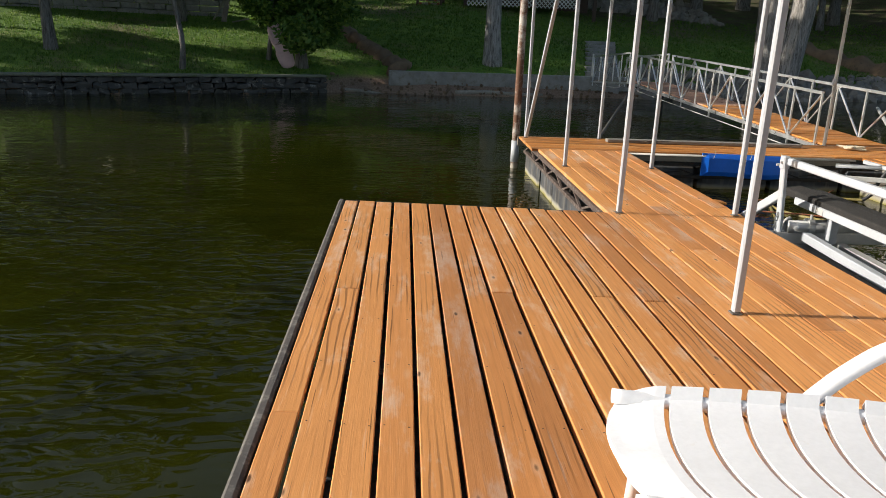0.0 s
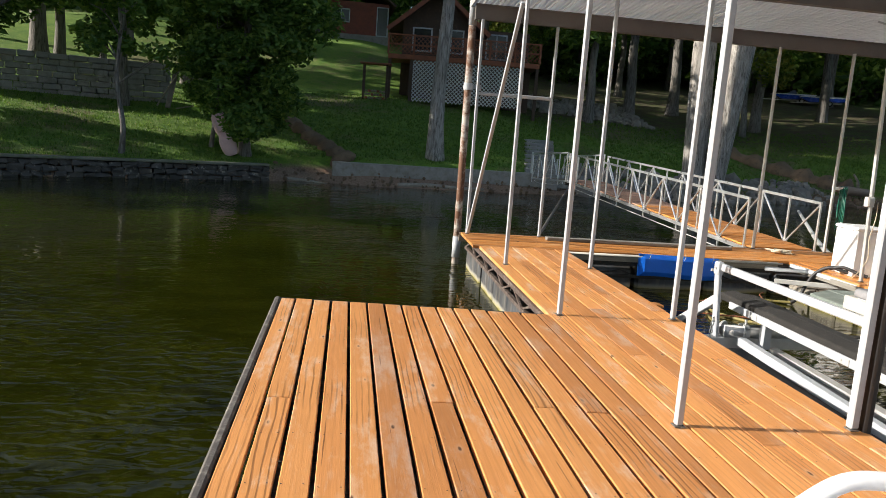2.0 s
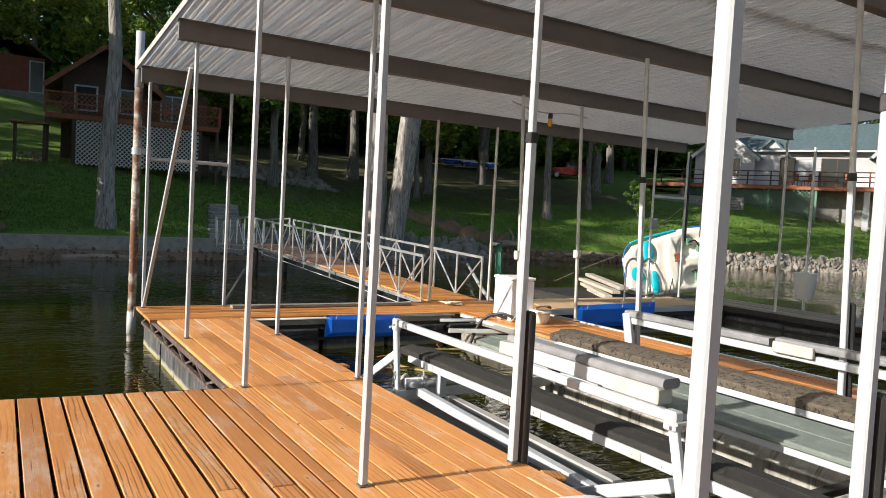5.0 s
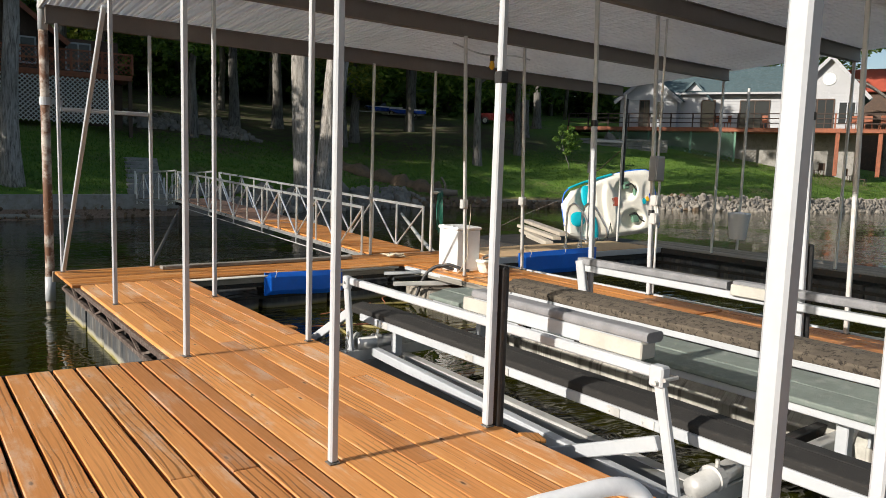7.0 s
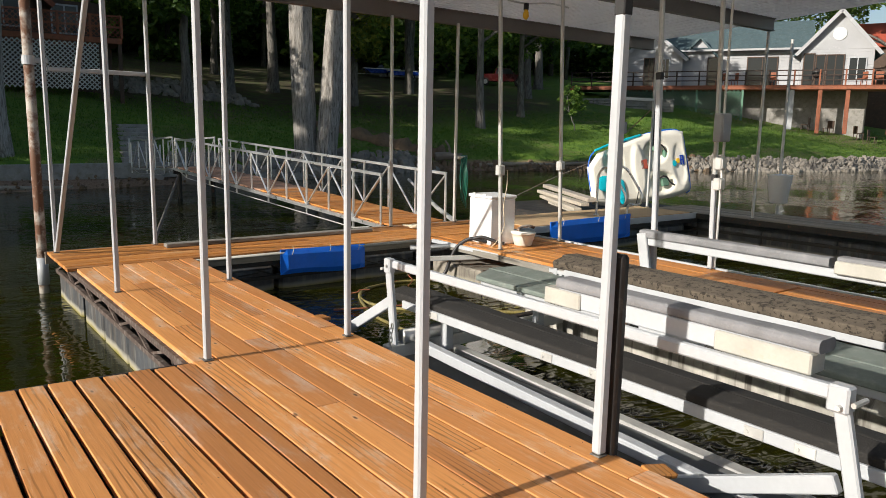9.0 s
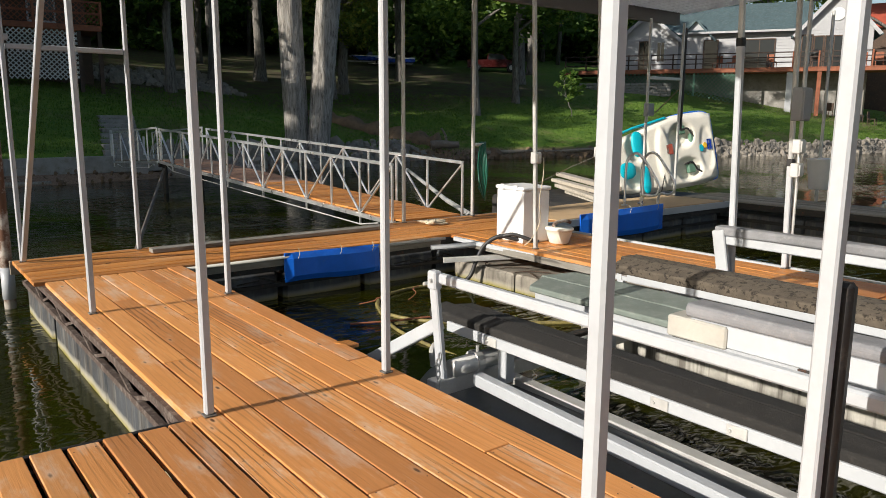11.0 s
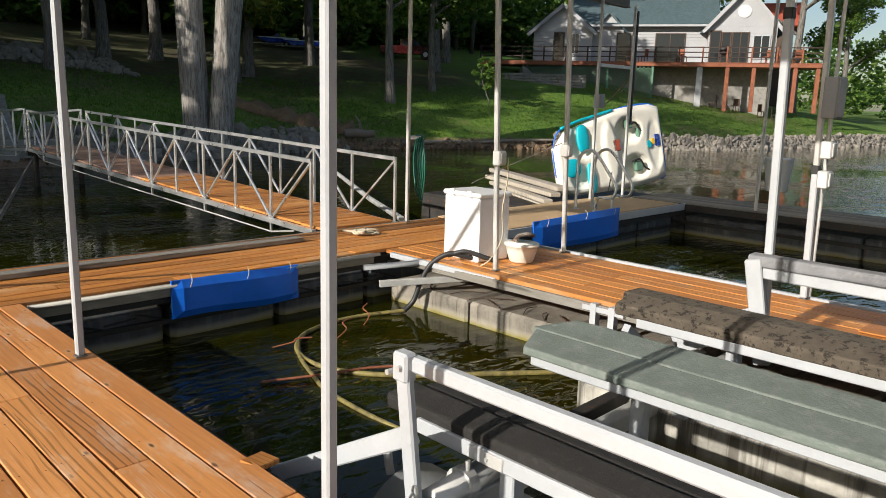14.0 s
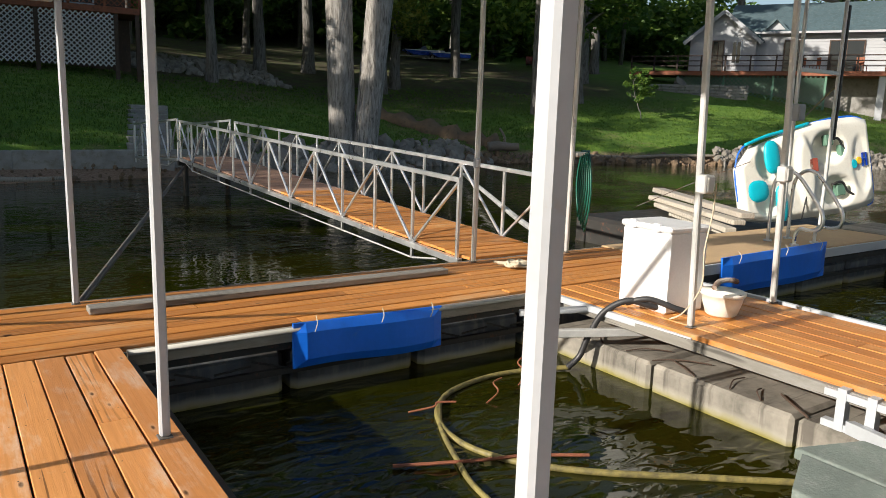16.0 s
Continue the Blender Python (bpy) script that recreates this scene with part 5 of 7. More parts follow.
def pb_part(name, mat, draw, label="", sm=True):
    bm = B()
    draw(bm)
    bmesh.ops.transform(bm, matrix=PBM, verts=bm.verts)
    return part(name, bm, mat, pb, label, sm)


def hull(b):
    """Seen from its deck: a rounded slab, wider at one end, with hollows for the seats and footwells."""
    nx, nz = 64, 36
    def outline(u):
        lo = 0.02 + 0.10 * (2 * abs(u - 0.5)) ** 4
        hi = 1.02 + 0.28 * smooth(0.0, 0.7, u) - 0.32 * max(0, 0.12 - u) / 0.12 * 0.7 - 0.05 * smooth(0.9, 1.0, u)
        return lo, hi
    def dent(x, z):
        d = 0.0
        for cx, cz, rx, rz, dp in ((2.05, 0.92, 0.36, 0.22, 0.14), (2.15, 0.33, 0.38, 0.2, 0.14), (0.72, 0.82, 0.3, 0.26, 0.1), (0.62, 0.3, 0.3, 0.2, 0.1), (1.45, 0.62, 0.2, 0.5, -0.06), (2.75, 0.65, 0.2, 0.4, 0.03)):
            q = ((x - cx) / rx) ** 2 + ((z - cz) / rz) ** 2
            d += dp * (1 - smooth(0.55, 1.15, q))
        return d
    front, back = [], []
    for j in range(nz + 1):
        for i in range(nx + 1):
            u, v = i / nx, j / nz
            lo, hi = outline(u)
            x, z = 3.05 * u, lo + (hi - lo) * v
            edge = min(u, 1 - u) * 3.05, min(v, 1 - v) * (hi - lo)
            rim = 0.09 * (1 - smooth(0, 0.09, min(edge)))
            front.append(b.verts.new((x, rim + dent(x, z), z)))
            back.append(b.verts.new((x, 0.42 - 0.28 * (1 - smooth(0, 0.35, min(edge))), z)))
    w = nx + 1
    for j in range(nz):
        for i in range(nx):
            a = j * w + i
            b.faces.new((front[a], front[a + 1], front[a + w + 1], front[a + w]))
            b.faces.new((back[a], back[a + w], back[a + w + 1], back[a + 1]))
    rim = list(range(w)) + [j * w + nx for j in range(1, nz + 1)] + [nz * w + i for i in range(nx - 1, -1, -1)] + [j * w for j in range(nz - 1, 0, -1)]
    for a, c in zip(rim, rim[1:] + rim[:1]):
        b.faces.new((front[a], back[a], back[c], front[c]))


pb_part("hull", "cream", hull, "cream white moulded hull")


def pad(cx, cz, rx, rz, y=-0.02):
    def d(b):
        bmesh.ops.create_uvsphere(b, u_segments=20, v_segments=10, radius=1.0)
        for v in b.verts:
            r = max(abs(v.co.x), 1e-6)
            v.co = Vector((cx + rx * math.copysign(abs(v.co.x) ** 0.8, v.co.x), y + 0.05 * v.co.y, cz + rz * math.copysign(abs(v.co.z) ** 0.8, v.co.z)))
    return d


for cx, cz, rx, rz, y in ((0.75, 0.88, 0.17, 0.22, 0.0), (0.38, 0.46, 0.24, 0.15, 0.02), (0.86, 0.26, 0.12, 0.24, 0.0)):
    pb_part("seat_pad", "teal", pad(cx, cz, rx, rz, y), "turquoise seat pad")
for cx, cz, s in ((2.1, 1.02, 0.09), (2.42, 0.86, 0.1), (1.65, 1.08, 0.05), (2.25, 0.34, 0.1)):
    pb_part("pedal", "lattice_green", lambda b: box(b, (cx - s, 0.02, cz - s * 0.8), (cx + s, 0.12, cz + s * 0.8), None, 0.015), "dark green pedal", False)
for cz in (0.95, 0.36):
    pb_part("pedal_crank", "rubber", lambda b: tube(b, curve_pts([(2.05, 0.03, cz + 0.06), (2.25, 0.0, cz + 0.08), (2.4, 0.03, cz - 0.05), (2.55, 0.02, cz - 0.12)], 5), 0.018, 8))
pb_part("rub_strake", "blue", lambda b: tube(b, curve_pts([(0.0, 0.1, 0.35), (0.02, 0.1, 0.8), (0.3, 0.1, 1.08), (1.2, 0.1, 1.2), (2.2, 0.1, 1.305), (2.95, 0.1, 1.26), (3.06, 0.1, 0.9), (3.06, 0.1, 0.2), (2.9, 0.1, 0.08)], 6), 0.014, 8), "blue edge strake")
pb_part("rub_strake", "teal", lambda b: tube(b, curve_pts([(0.25, 0.06, 1.08), (0.7, 0.06, 1.16), (1.2, 0.06, 1.215), (1.7, 0.06, 1.27)], 6), 0.022, 8), "turquoise edge strake")
pb_part("decal", "carpaint_blue", lambda b: (box(b, (2.78, -0.006, 0.62), (2.8, 0.02, 0.8)), box(b, (2.86, -0.006, 0.62), (2.88, 0.02, 0.8)), box(b, (2.78, -0.006, 0.7), (2.88, 0.02, 0.72)), box(b, (2.78, -0.006, 0.78), (2.88, 0.02, 0.8))), "", False)
pb_part("decal", "amber", lambda b: rod(b, (2.7, -0.006, 0.7), (2.7, 0.02, 0.7), 0.05, 12), "", False)
pb_part("decal", "teal", lambda b: rod(b, (2.58, -0.006, 0.66), (2.58, 0.02, 0.66), 0.06, 12), "", False)
pb_part("control_lever", "redroof", lambda b: box(b, (1.5, -0.06, 0.62), (1.7, -0.02, 0.8), None, 0.01), "red paddle blade", False)
pb_part("lever_rod", "rubber", lambda b: rod(b, (1.2, -0.05, 0.02), (1.58, -0.04, 0.66), 0.012, 8))
bm = B()
tube(bm, [(11.35, 5.0, 0.9), (10.9, 5.6, 0.55), (10.6, 6.2, 0.2)], 0.006, 5)
tagged(part("mooring_line", bm, "oldpipe"), "taut thin mooring line from the paddle boat", "rope")
bm = B()
tube(bm, curve_pts([(12.7, 4.75, 1.9), (12.3, 4.8, 1.6), (11.95, 4.72, 1.45)], 5), 0.012, 6)
tagged(part("mooring_line", bm, "hose_yellow"), "yellow rope tied between post and boat", "rope")
bm = B()
bar(bm, (11.93, 4.8, 2.1), (12.82, 4.8, 2.1), 0.05, 0.05, 0.005)
tagged(part("tie_bar", bm, "galv"), "galvanised tie bar between two roof posts", "bar")
bm = B()
box(bm, (12.88, 4.77, 1.2), (12.93, 4.84, 3.0), None, 0.01)
tagged(part("rubber_strip", bm, "rubber"), "black rubber strip hung on the corner post", "bumper")

for k, (a, b_, w, h) in enumerate((((12.4, 7.3, 0.02), (11.0, 4.95, 0.02), 0.16, 0.07), ((12.62, 7.6, 0.1), (11.25, 5.0, 0.1), 0.18, 0.07), ((13.2, 8.0, 0.17), (11.5, 5.05, 0.17), 0.2, 0.08), ((12.2, 6.8, -0.06), (11.3, 5.2, -0.06), 0.2, 0.06))):
    bm = B()
    bar(bm, a, b_, w, h, 0.01)
    tagged(part("old_timber", bm, "palewood"), "weathered pale timber stacked beyond the walkway", "timber", "stacked timbers")
bm = B()
box(bm, (10.8, 4.85, -0.62), (14.4, 7.6, -0.095), None, 0.05)
tagged(part("timber_raft", bm, "black"), "dark float raft that carries the old timbers", "raft")

# hanging pail and pole at the far dock
hp = thing("hanging_pail", "translucent white pail on a pole at the far dock", "bucket", (14.0, 2.72, 0.0))
bm = B()
tube(bm, [(0, 0, 0.22), (0, 0, 0.23), (0, 0, 0.72), (0, 0, 0.74), (0, 0, 0.76), (0, 0, 0.74)], 0.2, 20, [0.14, 0.16, 0.215, 0.23, 0.23, 0.2])
part("pail", bm, "plastic_white", hp, "", True)
bm = B()
rod(bm, (0.17, 0.1, -0.02), (0.17, 0.1, 3.2), 0.028, 8)
part("pole", bm, "galv", hp)

# ---- white chaise ----
ch = thing("sun_lounger", "white moulded plastic sun lounger standing on the platform", "sun lounger", (1.09, -4.03, 0.02), rz=-9)
CW = 0.62


def slat_profile(v):
    """Height of the lying surface across the width: dished, with raised side rims."""
    a = abs(2 * v - 1)
    return -0.03 * (1 - a ** 2) + 0.045 * smooth(0.82, 0.98, a) - 0.05 * smooth(0.985, 1.0, a)


def slat(x0, x1):
    bm = B()
    n, m = 5, 24
    top, low = [], []
    for i in range(n + 1):
        for j in range(m + 1):
            u, v = i / n, j / m
            bow = 0.07 * (2 * v - 1) ** 2 + 0.07 * v * v
            x = x0 + (x1 - x0) * u
            foot = 0.10 * (1 - smooth(0.0, 0.14, x)) * (0.35 + abs(2 * v - 1))
            z = 0.36 + slat_profile(v) + 0.02 * math.sin(x * 3) - foot * 0.25
            xx = x + (bow * 0.6 if x0 > 0.01 or u > 0 else 0.07 * (2 * v - 1) ** 4 + 0.15 * v ** 3)
            edge = 0.0
            top.append(bm.verts.new((xx, -CW * v, z + edge)))
            low.append(bm.verts.new((xx, -CW * v, z - 0.022)))
    w = m + 1
    for i in range(n):
        for j in range(m):
            a = i * w + j
            bm.faces.new((top[a], top[a + 1], top[a + w + 1], top[a + w]))
            bm.faces.new((low[a], low[a + w], low[a + w + 1], low[a + 1]))
    rim = list(range(w)) + [i * w + m for i in range(1, n + 1)] + [n * w + j for j in range(m - 1, -1, -1)] + [i * w for i in range(n - 1, 0, -1)]
    for a, c in zip(rim, rim[1:] + rim[:1]):
        bm.faces.new((top[a], low[a], low[c], top[c]))
    bmesh.ops.recalc_face_normals(bm, faces=bm.faces)
    return part("slat", bm, "plastic_white", ch)


xs = [0.0, 0.155] + [0.165 + 0.112 * k for k in range(15)]
slat(0.0, 0.155)
for k in range(15):
    slat(0.171 + 0.112 * k, 0.171 + 0.112 * k + 0.094)
for v in (0.055, 0.945):
    bm = B()
    pts = [(0.03, -CW * v, 0.35), (0.3, -CW * v, 0.345), (0.9, -CW * v, 0.35), (1.84, -CW * v, 0.35)]
    tube(bm, curve_pts(pts, 5), 0.024, 8)
    part("side_beam", bm, "plastic_white", ch, "", True)
for sy in (0.012, -CW - 0.012):
    bm = B()
    tube(bm, curve_pts([(0.62, sy, 0.36), (0.72, sy + 0.01, 0.46), (0.84, sy + 0.01, 0.55), (0.98, sy + 0.01, 0.565), (1.2, sy + 0.01, 0.565), (1.3, sy, 0.5), (1.32, sy, 0.36)], 6), 0.028, 10)
    part("armrest", bm, "plastic_white", ch, "", True)
for lx in (0.12, 1.5):
    for sy in (-0.05, -CW + 0.05):
        bm = B()
        rod(bm, (lx, sy, -0.02), (lx + 0.03, sy, 0.35), 0.022, 10, 0.032)
        part("leg", bm, "plastic_white", ch, "", True)
# wood chips at the dock edges
for x, y, a in ((3.42, 0.62, 20), (3.44, -2.62, -12)):
    bm = B()
    box(bm, (-0.07, -0.05, -0.03), (0.07, 0.05, -0.005), None, 0.006)
    o = tagged(part("edge_block", bm, "walk"), "broken wooden edge block beside the finger dock", "block", "edge blocks")
    o.matrix_world = pose(x, y, 0.0, 6, 8, a)

# ---- banks ----
def on_ground(x, y, dz=0.0):
    return Vector((x, y, ground_z(x, y) + dz))


def rock_bm(bm, c, r, rng, squash=0.65):
    """One rough stone."""
    n0 = len(bm.verts)
    res = bmesh.ops.create_icosphere(bm, subdivisions=1, radius=r)
    ax = (rng.uniform(0.75, 1.35), rng.uniform(0.75, 1.25), squash * rng.uniform(0.7, 1.2))
    rot = Matrix.Rotation(rng.uniform(0, 6.28), 3, "Z") @ Matrix.Rotation(rng.uniform(-0.5, 0.5), 3, "X")
    for v in res["verts"]:
        k = 1 + rng.uniform(-0.2, 0.2)
        v.co = rot @ Vector((v.co.x * ax[0] * k, v.co.y * ax[1] * k, v.co.z * ax[2] * k)) + Vector(c)


def stone_wall(name, label, pts, z0, z1, courses, step, mat, thick=0.4, cap=None, seed=1, rough=0.014):
    """A wall of separate irregular blocks along a polyline."""
    rng = random.Random(seed)
    w = thing(name, label, "retaining wall", kind="structure")
    for a, b in zip(pts, pts[1:]):
        a, b = Vector((*a, 0)), Vector((*b, 0))
        d = (b - a)
        n_len, ang = d.length, math.atan2(d.y, d.x)
        h = (z1 - z0) / courses
        for c in range(courses):
            s = -0.3 * step * (c % 2)
            while s < n_len - 0.05:
                ln = min(step * rng.uniform(0.7, 1.35), n_len - s)
                lo = max(s, 0)
                if ln > 0.06:
                    bm = B()
                    j = rng.uniform(-0.03, 0.03)
                    vs = box(bm, (lo + 0.008, -thick / 2 - j, z0 + c * h + 0.006), (s + ln - 0.008, thick / 2, z0 + (c + 1) * h - 0.006), None, min(0.03, h * 0.16))
                    for v in bm.verts:
                        v.co += Vector((rng.uniform(-1, 1), rng.uniform(-1, 1), rng.uniform(-1, 1))) * rough
                    bmesh.ops.transform(bm, matrix=Matrix.Translation(a) @ Matrix.Rotation(ang, 4, "Z"), verts=bm.verts)
                    part("stone", bm, mat, w)
                s += ln
        if cap:
            bm = B()
            box(bm, (0, -thick / 2 - 0.04, z1), (n_len, thick / 2 + 0.03, z1 + 0.07), Matrix.Translation(a) @ Matrix.Rotation(ang, 4, "Z"), 0.015)
            part("coping", bm, cap, w, "mossy grey coping")
    return w


stone_wall("stone_wall", "old dark stone retaining wall at the water edge", [(-17.0, 11.65), (-9, 14.9), (-2.25, 18.15)], -0.7, -0.02, 4, 0.34, "wallstone", 0.45, "mossy", 4, 0.045)
bm = B()
for a, b in (((-0.25, 19.85), (4.0, 20.3)), ((4.0, 20.3), (9.0, 20.75))):
    pa, pb_ = Vector((*a, -0.27)), Vector((*b, -0.27))
    bar(bm, pa + Vector((0, 0, 0.2)), pb_ + Vector((0, 0, 0.2)), 0.3, 0.5, 0.02)
tagged(part("concrete_wall", bm, "concrete"), "low grey concrete wall above the gravel beach", "wall", kind="structure")

# riprap and beach stones, too many to count
def scatter_rocks(name, label, n, seed, place, r0, r1, mat="rock"):
    rng = random.Random(seed)
    vs, fs = [], []
    base = B()
    bmesh.ops.create_icosphere(base, subdivisions=1, radius=1.0)
    base.verts.ensure_lookup_table()
    bv = [v.co.copy() for v in base.verts]
    bf = [[v.index for v in f.verts] for f in base.faces]
    base.free()
    for _ in range(n):
        x, y, z = place(rng)
        r = rng.uniform(r0, r1) * (1.6 if rng.random() < 0.1 else 1)
        rot = Euler((rng.uniform(0, 6), rng.uniform(0, 6), rng.uniform(0, 6))).to_matrix()
        sc = Vector((rng.uniform(0.7, 1.4), rng.uniform(0.7, 1.2), rng.uniform(0.5, 0.9)))
        o = len(vs)
        for c in bv:
            q = rot @ Vector((c.x * sc.x, c.y * sc.y, c.z * sc.z)) * r * rng.uniform(0.82, 1.12)
            vs.append((x + q.x, y + q.y, z + q.z))
        fs += [[i + o for i in f] for f in bf]
    me = bpy.data.meshes.new(name)
    me.from_pydata(vs, [], fs)
    me.materials.append(MAT[mat])
    tagged(new(name, me), label, "rocks", kind="stuff")


def bank_place(x0, x1, s0, s1):
    def f(rng):
        x = rng.uniform(x0, x1)
        y = shore_y(x) + rng.uniform(s0, s1)
        return x, y, max(-0.55, ground_z(x, y)) + rng.uniform(-0.02, 0.1)
    return f


scatter_rocks("riprap", "grey riprap rocks along the bank below the big tree", 420, 2, bank_place(8.5, 21.0, -0.2, 2.3), 0.1, 0.28)
def lawn_edge(rng):
    x, u = rng.uniform(31, 76), rng.random()
    return x, shore_y(x) - 0.12 + 0.5 * u, -0.52 + 0.72 * u + rng.uniform(-0.05, 0.05)


scatter_rocks("stone_edge", "low grey-brown stone edge below the lawn of the house", 3400, 3, lawn_edge, 0.07, 0.17)
scatter_rocks("riprap", "loose rocks in the water before the stone edge", 160, 13, bank_place(31, 76, -0.7, 0.0), 0.08, 0.2)
scatter_rocks("beach_stones", "small brown stones and debris on the beach", 260, 5, bank_place(-2.2, 9.5, -0.1, 1.8), 0.02, 0.08, "soil")
scatter_rocks("bank_debris", "dark rubble and roots along the eroded bank", 420, 6, bank_place(20, 35, -0.2, 1.0), 0.06, 0.22, "soil")
scatter_rocks("slope_rubble", "grey rubble spread on the slope under trees", 500, 7, lambda r: (lambda x, y: (x, y, ground_z(x, y) + 0.02))(r.uniform(9.5, 17), r.uniform(34, 40)), 0.1, 0.3)

# driftwood logs on the shore
for k, (a, b, r) in enumerate((((2.0, 18.9, 0.02), (5.0, 19.35, 0.02), 0.09), ((21.6, 24.0, 0.35), (22.6, 23.2, 0.55), 0.22), ((22.4, 23.6, 0.2), (22.1, 23.9, 1.1), 0.07), ((23.5, 23.0, 0.1), (29.0, 21.2, 0.12), 0.1), ((27.5, 21.6, 0.15), (33.0, 19.3, 0.15), 0.08), ((-1.9, 18.8, 0.0), (0.3, 18.6, -0.1), 0.07))):
    a, b = Vector(a), Vector(b)
    off = ground_z(a.x, a.y) if k != 2 else ground_z(a.x, a.y)
    a.z += off
    b.z += ground_z(b.x, b.y)
    bm = B()
    tube(bm, curve_pts([a, a.lerp(b, 0.35) + Vector((0, 0.05, 0.04)), a.lerp(b, 0.7) + Vector((0.03, -0.06, 0.0)), b], 5), r, 9, [r * (1 - 0.35 * i / 15) for i in range(16)])
    tagged(part("driftwood_log", bm, "greywood", None, "", True), "pale driftwood log lying at the water line", "log", "driftwood logs")

# eroded earth strip that climbs the slope
bm = B()
strip = curve_pts([on_ground(22.5, 24.6, 0.0), on_ground(21.3, 26.2, 0.05), on_ground(19.8, 28.2, 0.05), on_ground(18.2, 31.0, 0.02)], 8)
tube(bm, strip, 0.5, 10, [0.55 + 0.15 * math.sin(i * 1.7) for i in range(len(strip))])
for v in bm.verts:
    v.co.z -= 0.18
    v.co += Vector((noise.noise(v.co * 2.0), noise.noise(v.co * 2.3 + Vector((5, 0, 0))), noise.noise(v.co * 3 + Vector((0, 9, 0))))) * 0.12
tagged(part("earth_bank", bm, "soil", None, "", True), "bare eroded earth bank running up the lawn", "earth bank")
bm = B()
strip = curve_pts([on_ground(0.15, 20.6), on_ground(-0.6, 22.4), on_ground(-1.5, 24.4), on_ground(-2.6, 27.0)], 8)
tube(bm, strip, 0.4, 10, [0.36 + 0.12 * math.sin(i * 1.9) for i in range(len(strip))])
for v in bm.verts:
    v.co.z -= 0.12
    v.co += Vector((noise.noise(v.co * 2.0), noise.noise(v.co * 2.3 + Vector((5, 0, 0))), noise.noise(v.co * 3 + Vector((0, 9, 0))))) * 0.16
tagged(part("earth_bank", bm, "soil", None, "", True), "dark washed-out gully edge of earth and rubble", "earth bank")

# stone steps up the slope from the ramp
steps = thing("stone_steps", "rough grey stone steps climbing the lawn from the ramp", "steps")
for k in range(9):
    p = on_ground(7.4 + 0.16 * k, 20.9 + 0.75 * k)
    bm = B()
    box(bm, (-0.62, -0.4, -0.25), (0.62, 0.42, 0.1), Matrix.Translation(p) @ Matrix.Rotation(radians(-10 + 4 * (k % 3)), 4, "Z"), 0.03)
    part("step", bm, "block", steps)
for px, ph in ((6.95, 1.25), (7.9, 1.1)):
    bm = B()
    rod(bm, on_ground(px, 20.6), on_ground(px, 20.6, ph), 0.035, 8)
    tagged(part("pipe_post", bm, "galv"), "grey pipe post at the ramp landing", "post", "ramp landing posts")


# ---- trees ----
def leaves_mesh(name, seed, spots, n, size, mat):
    """A crown of many small folded leaves gathered in clumps round the given spots (place, radius)."""
    rng = np.random.RandomState(seed)
    wts = np.array([r ** 2 for _, r in spots])
    pick = rng.choice(len(spots), n, p=wts / wts.sum())
    cen = np.array([tuple(c) for c, _ in spots])[pick]
    rad = np.array([r for _, r in spots])[pick]
    d = rng.normal(size=(n, 3))
    d /= np.linalg.norm(d, axis=1)[:, None]
    pos = cen + d * (rad * rng.uniform(0.35, 1.0, n) ** 0.6)[:, None] * np.array([1, 1, 0.72])
    a = rng.normal(size=(n, 3))
    a[:, 2] *= 0.6
    a /= np.linalg.norm(a, axis=1)[:, None]
    b = np.cross(a, rng.normal(size=(n, 3)))
    b /= np.linalg.norm(b, axis=1)[:, None]
    s = size * rng.uniform(0.6, 1.35, n)[:, None]
    nrm = np.cross(a, b)
    v = np.stack([pos - a * s, pos + b * s * 0.55 + nrm * s * 0.2, pos + a * s, pos - b * s * 0.55 + nrm * s * 0.2], 1).reshape(-1, 3)
    f = np.arange(n * 4).reshape(n, 4)
    me = bpy.data.meshes.new(name)
    me.from_pydata(v.tolist(), [], f.tolist())
    me.materials.append(MAT[mat])
    return me


def limb_paths(rng, height, spread, fork, lowest=3):
    """A tapered trunk that wanders, with limbs that fork off in the upper part."""
    trunk = [Vector((0, 0, -0.4))]
    for k in range(1, 9):
        trunk.append(Vector((trunk[-1].x + rng.uniform(-0.12, 0.12), trunk[-1].y + rng.uniform(-0.12, 0.12), height * 0.85 * k / 8)))
    limbs = []
    for k in range(fork):
        i = lowest + k % (8 - lowest)
        p = trunk[i]
        a = 2.4 * k + rng.uniform(-0.4, 0.4)
        ln = spread * rng.uniform(0.6, 1.05)
        q = p + Vector((math.cos(a) * ln * 0.5, math.sin(a) * ln * 0.5, ln * 0.35))
        r = p + Vector((math.cos(a) * ln, math.sin(a) * ln, ln * rng.uniform(0.35, 0.8)))
        limbs.append([p, q, r])
    return trunk, limbs


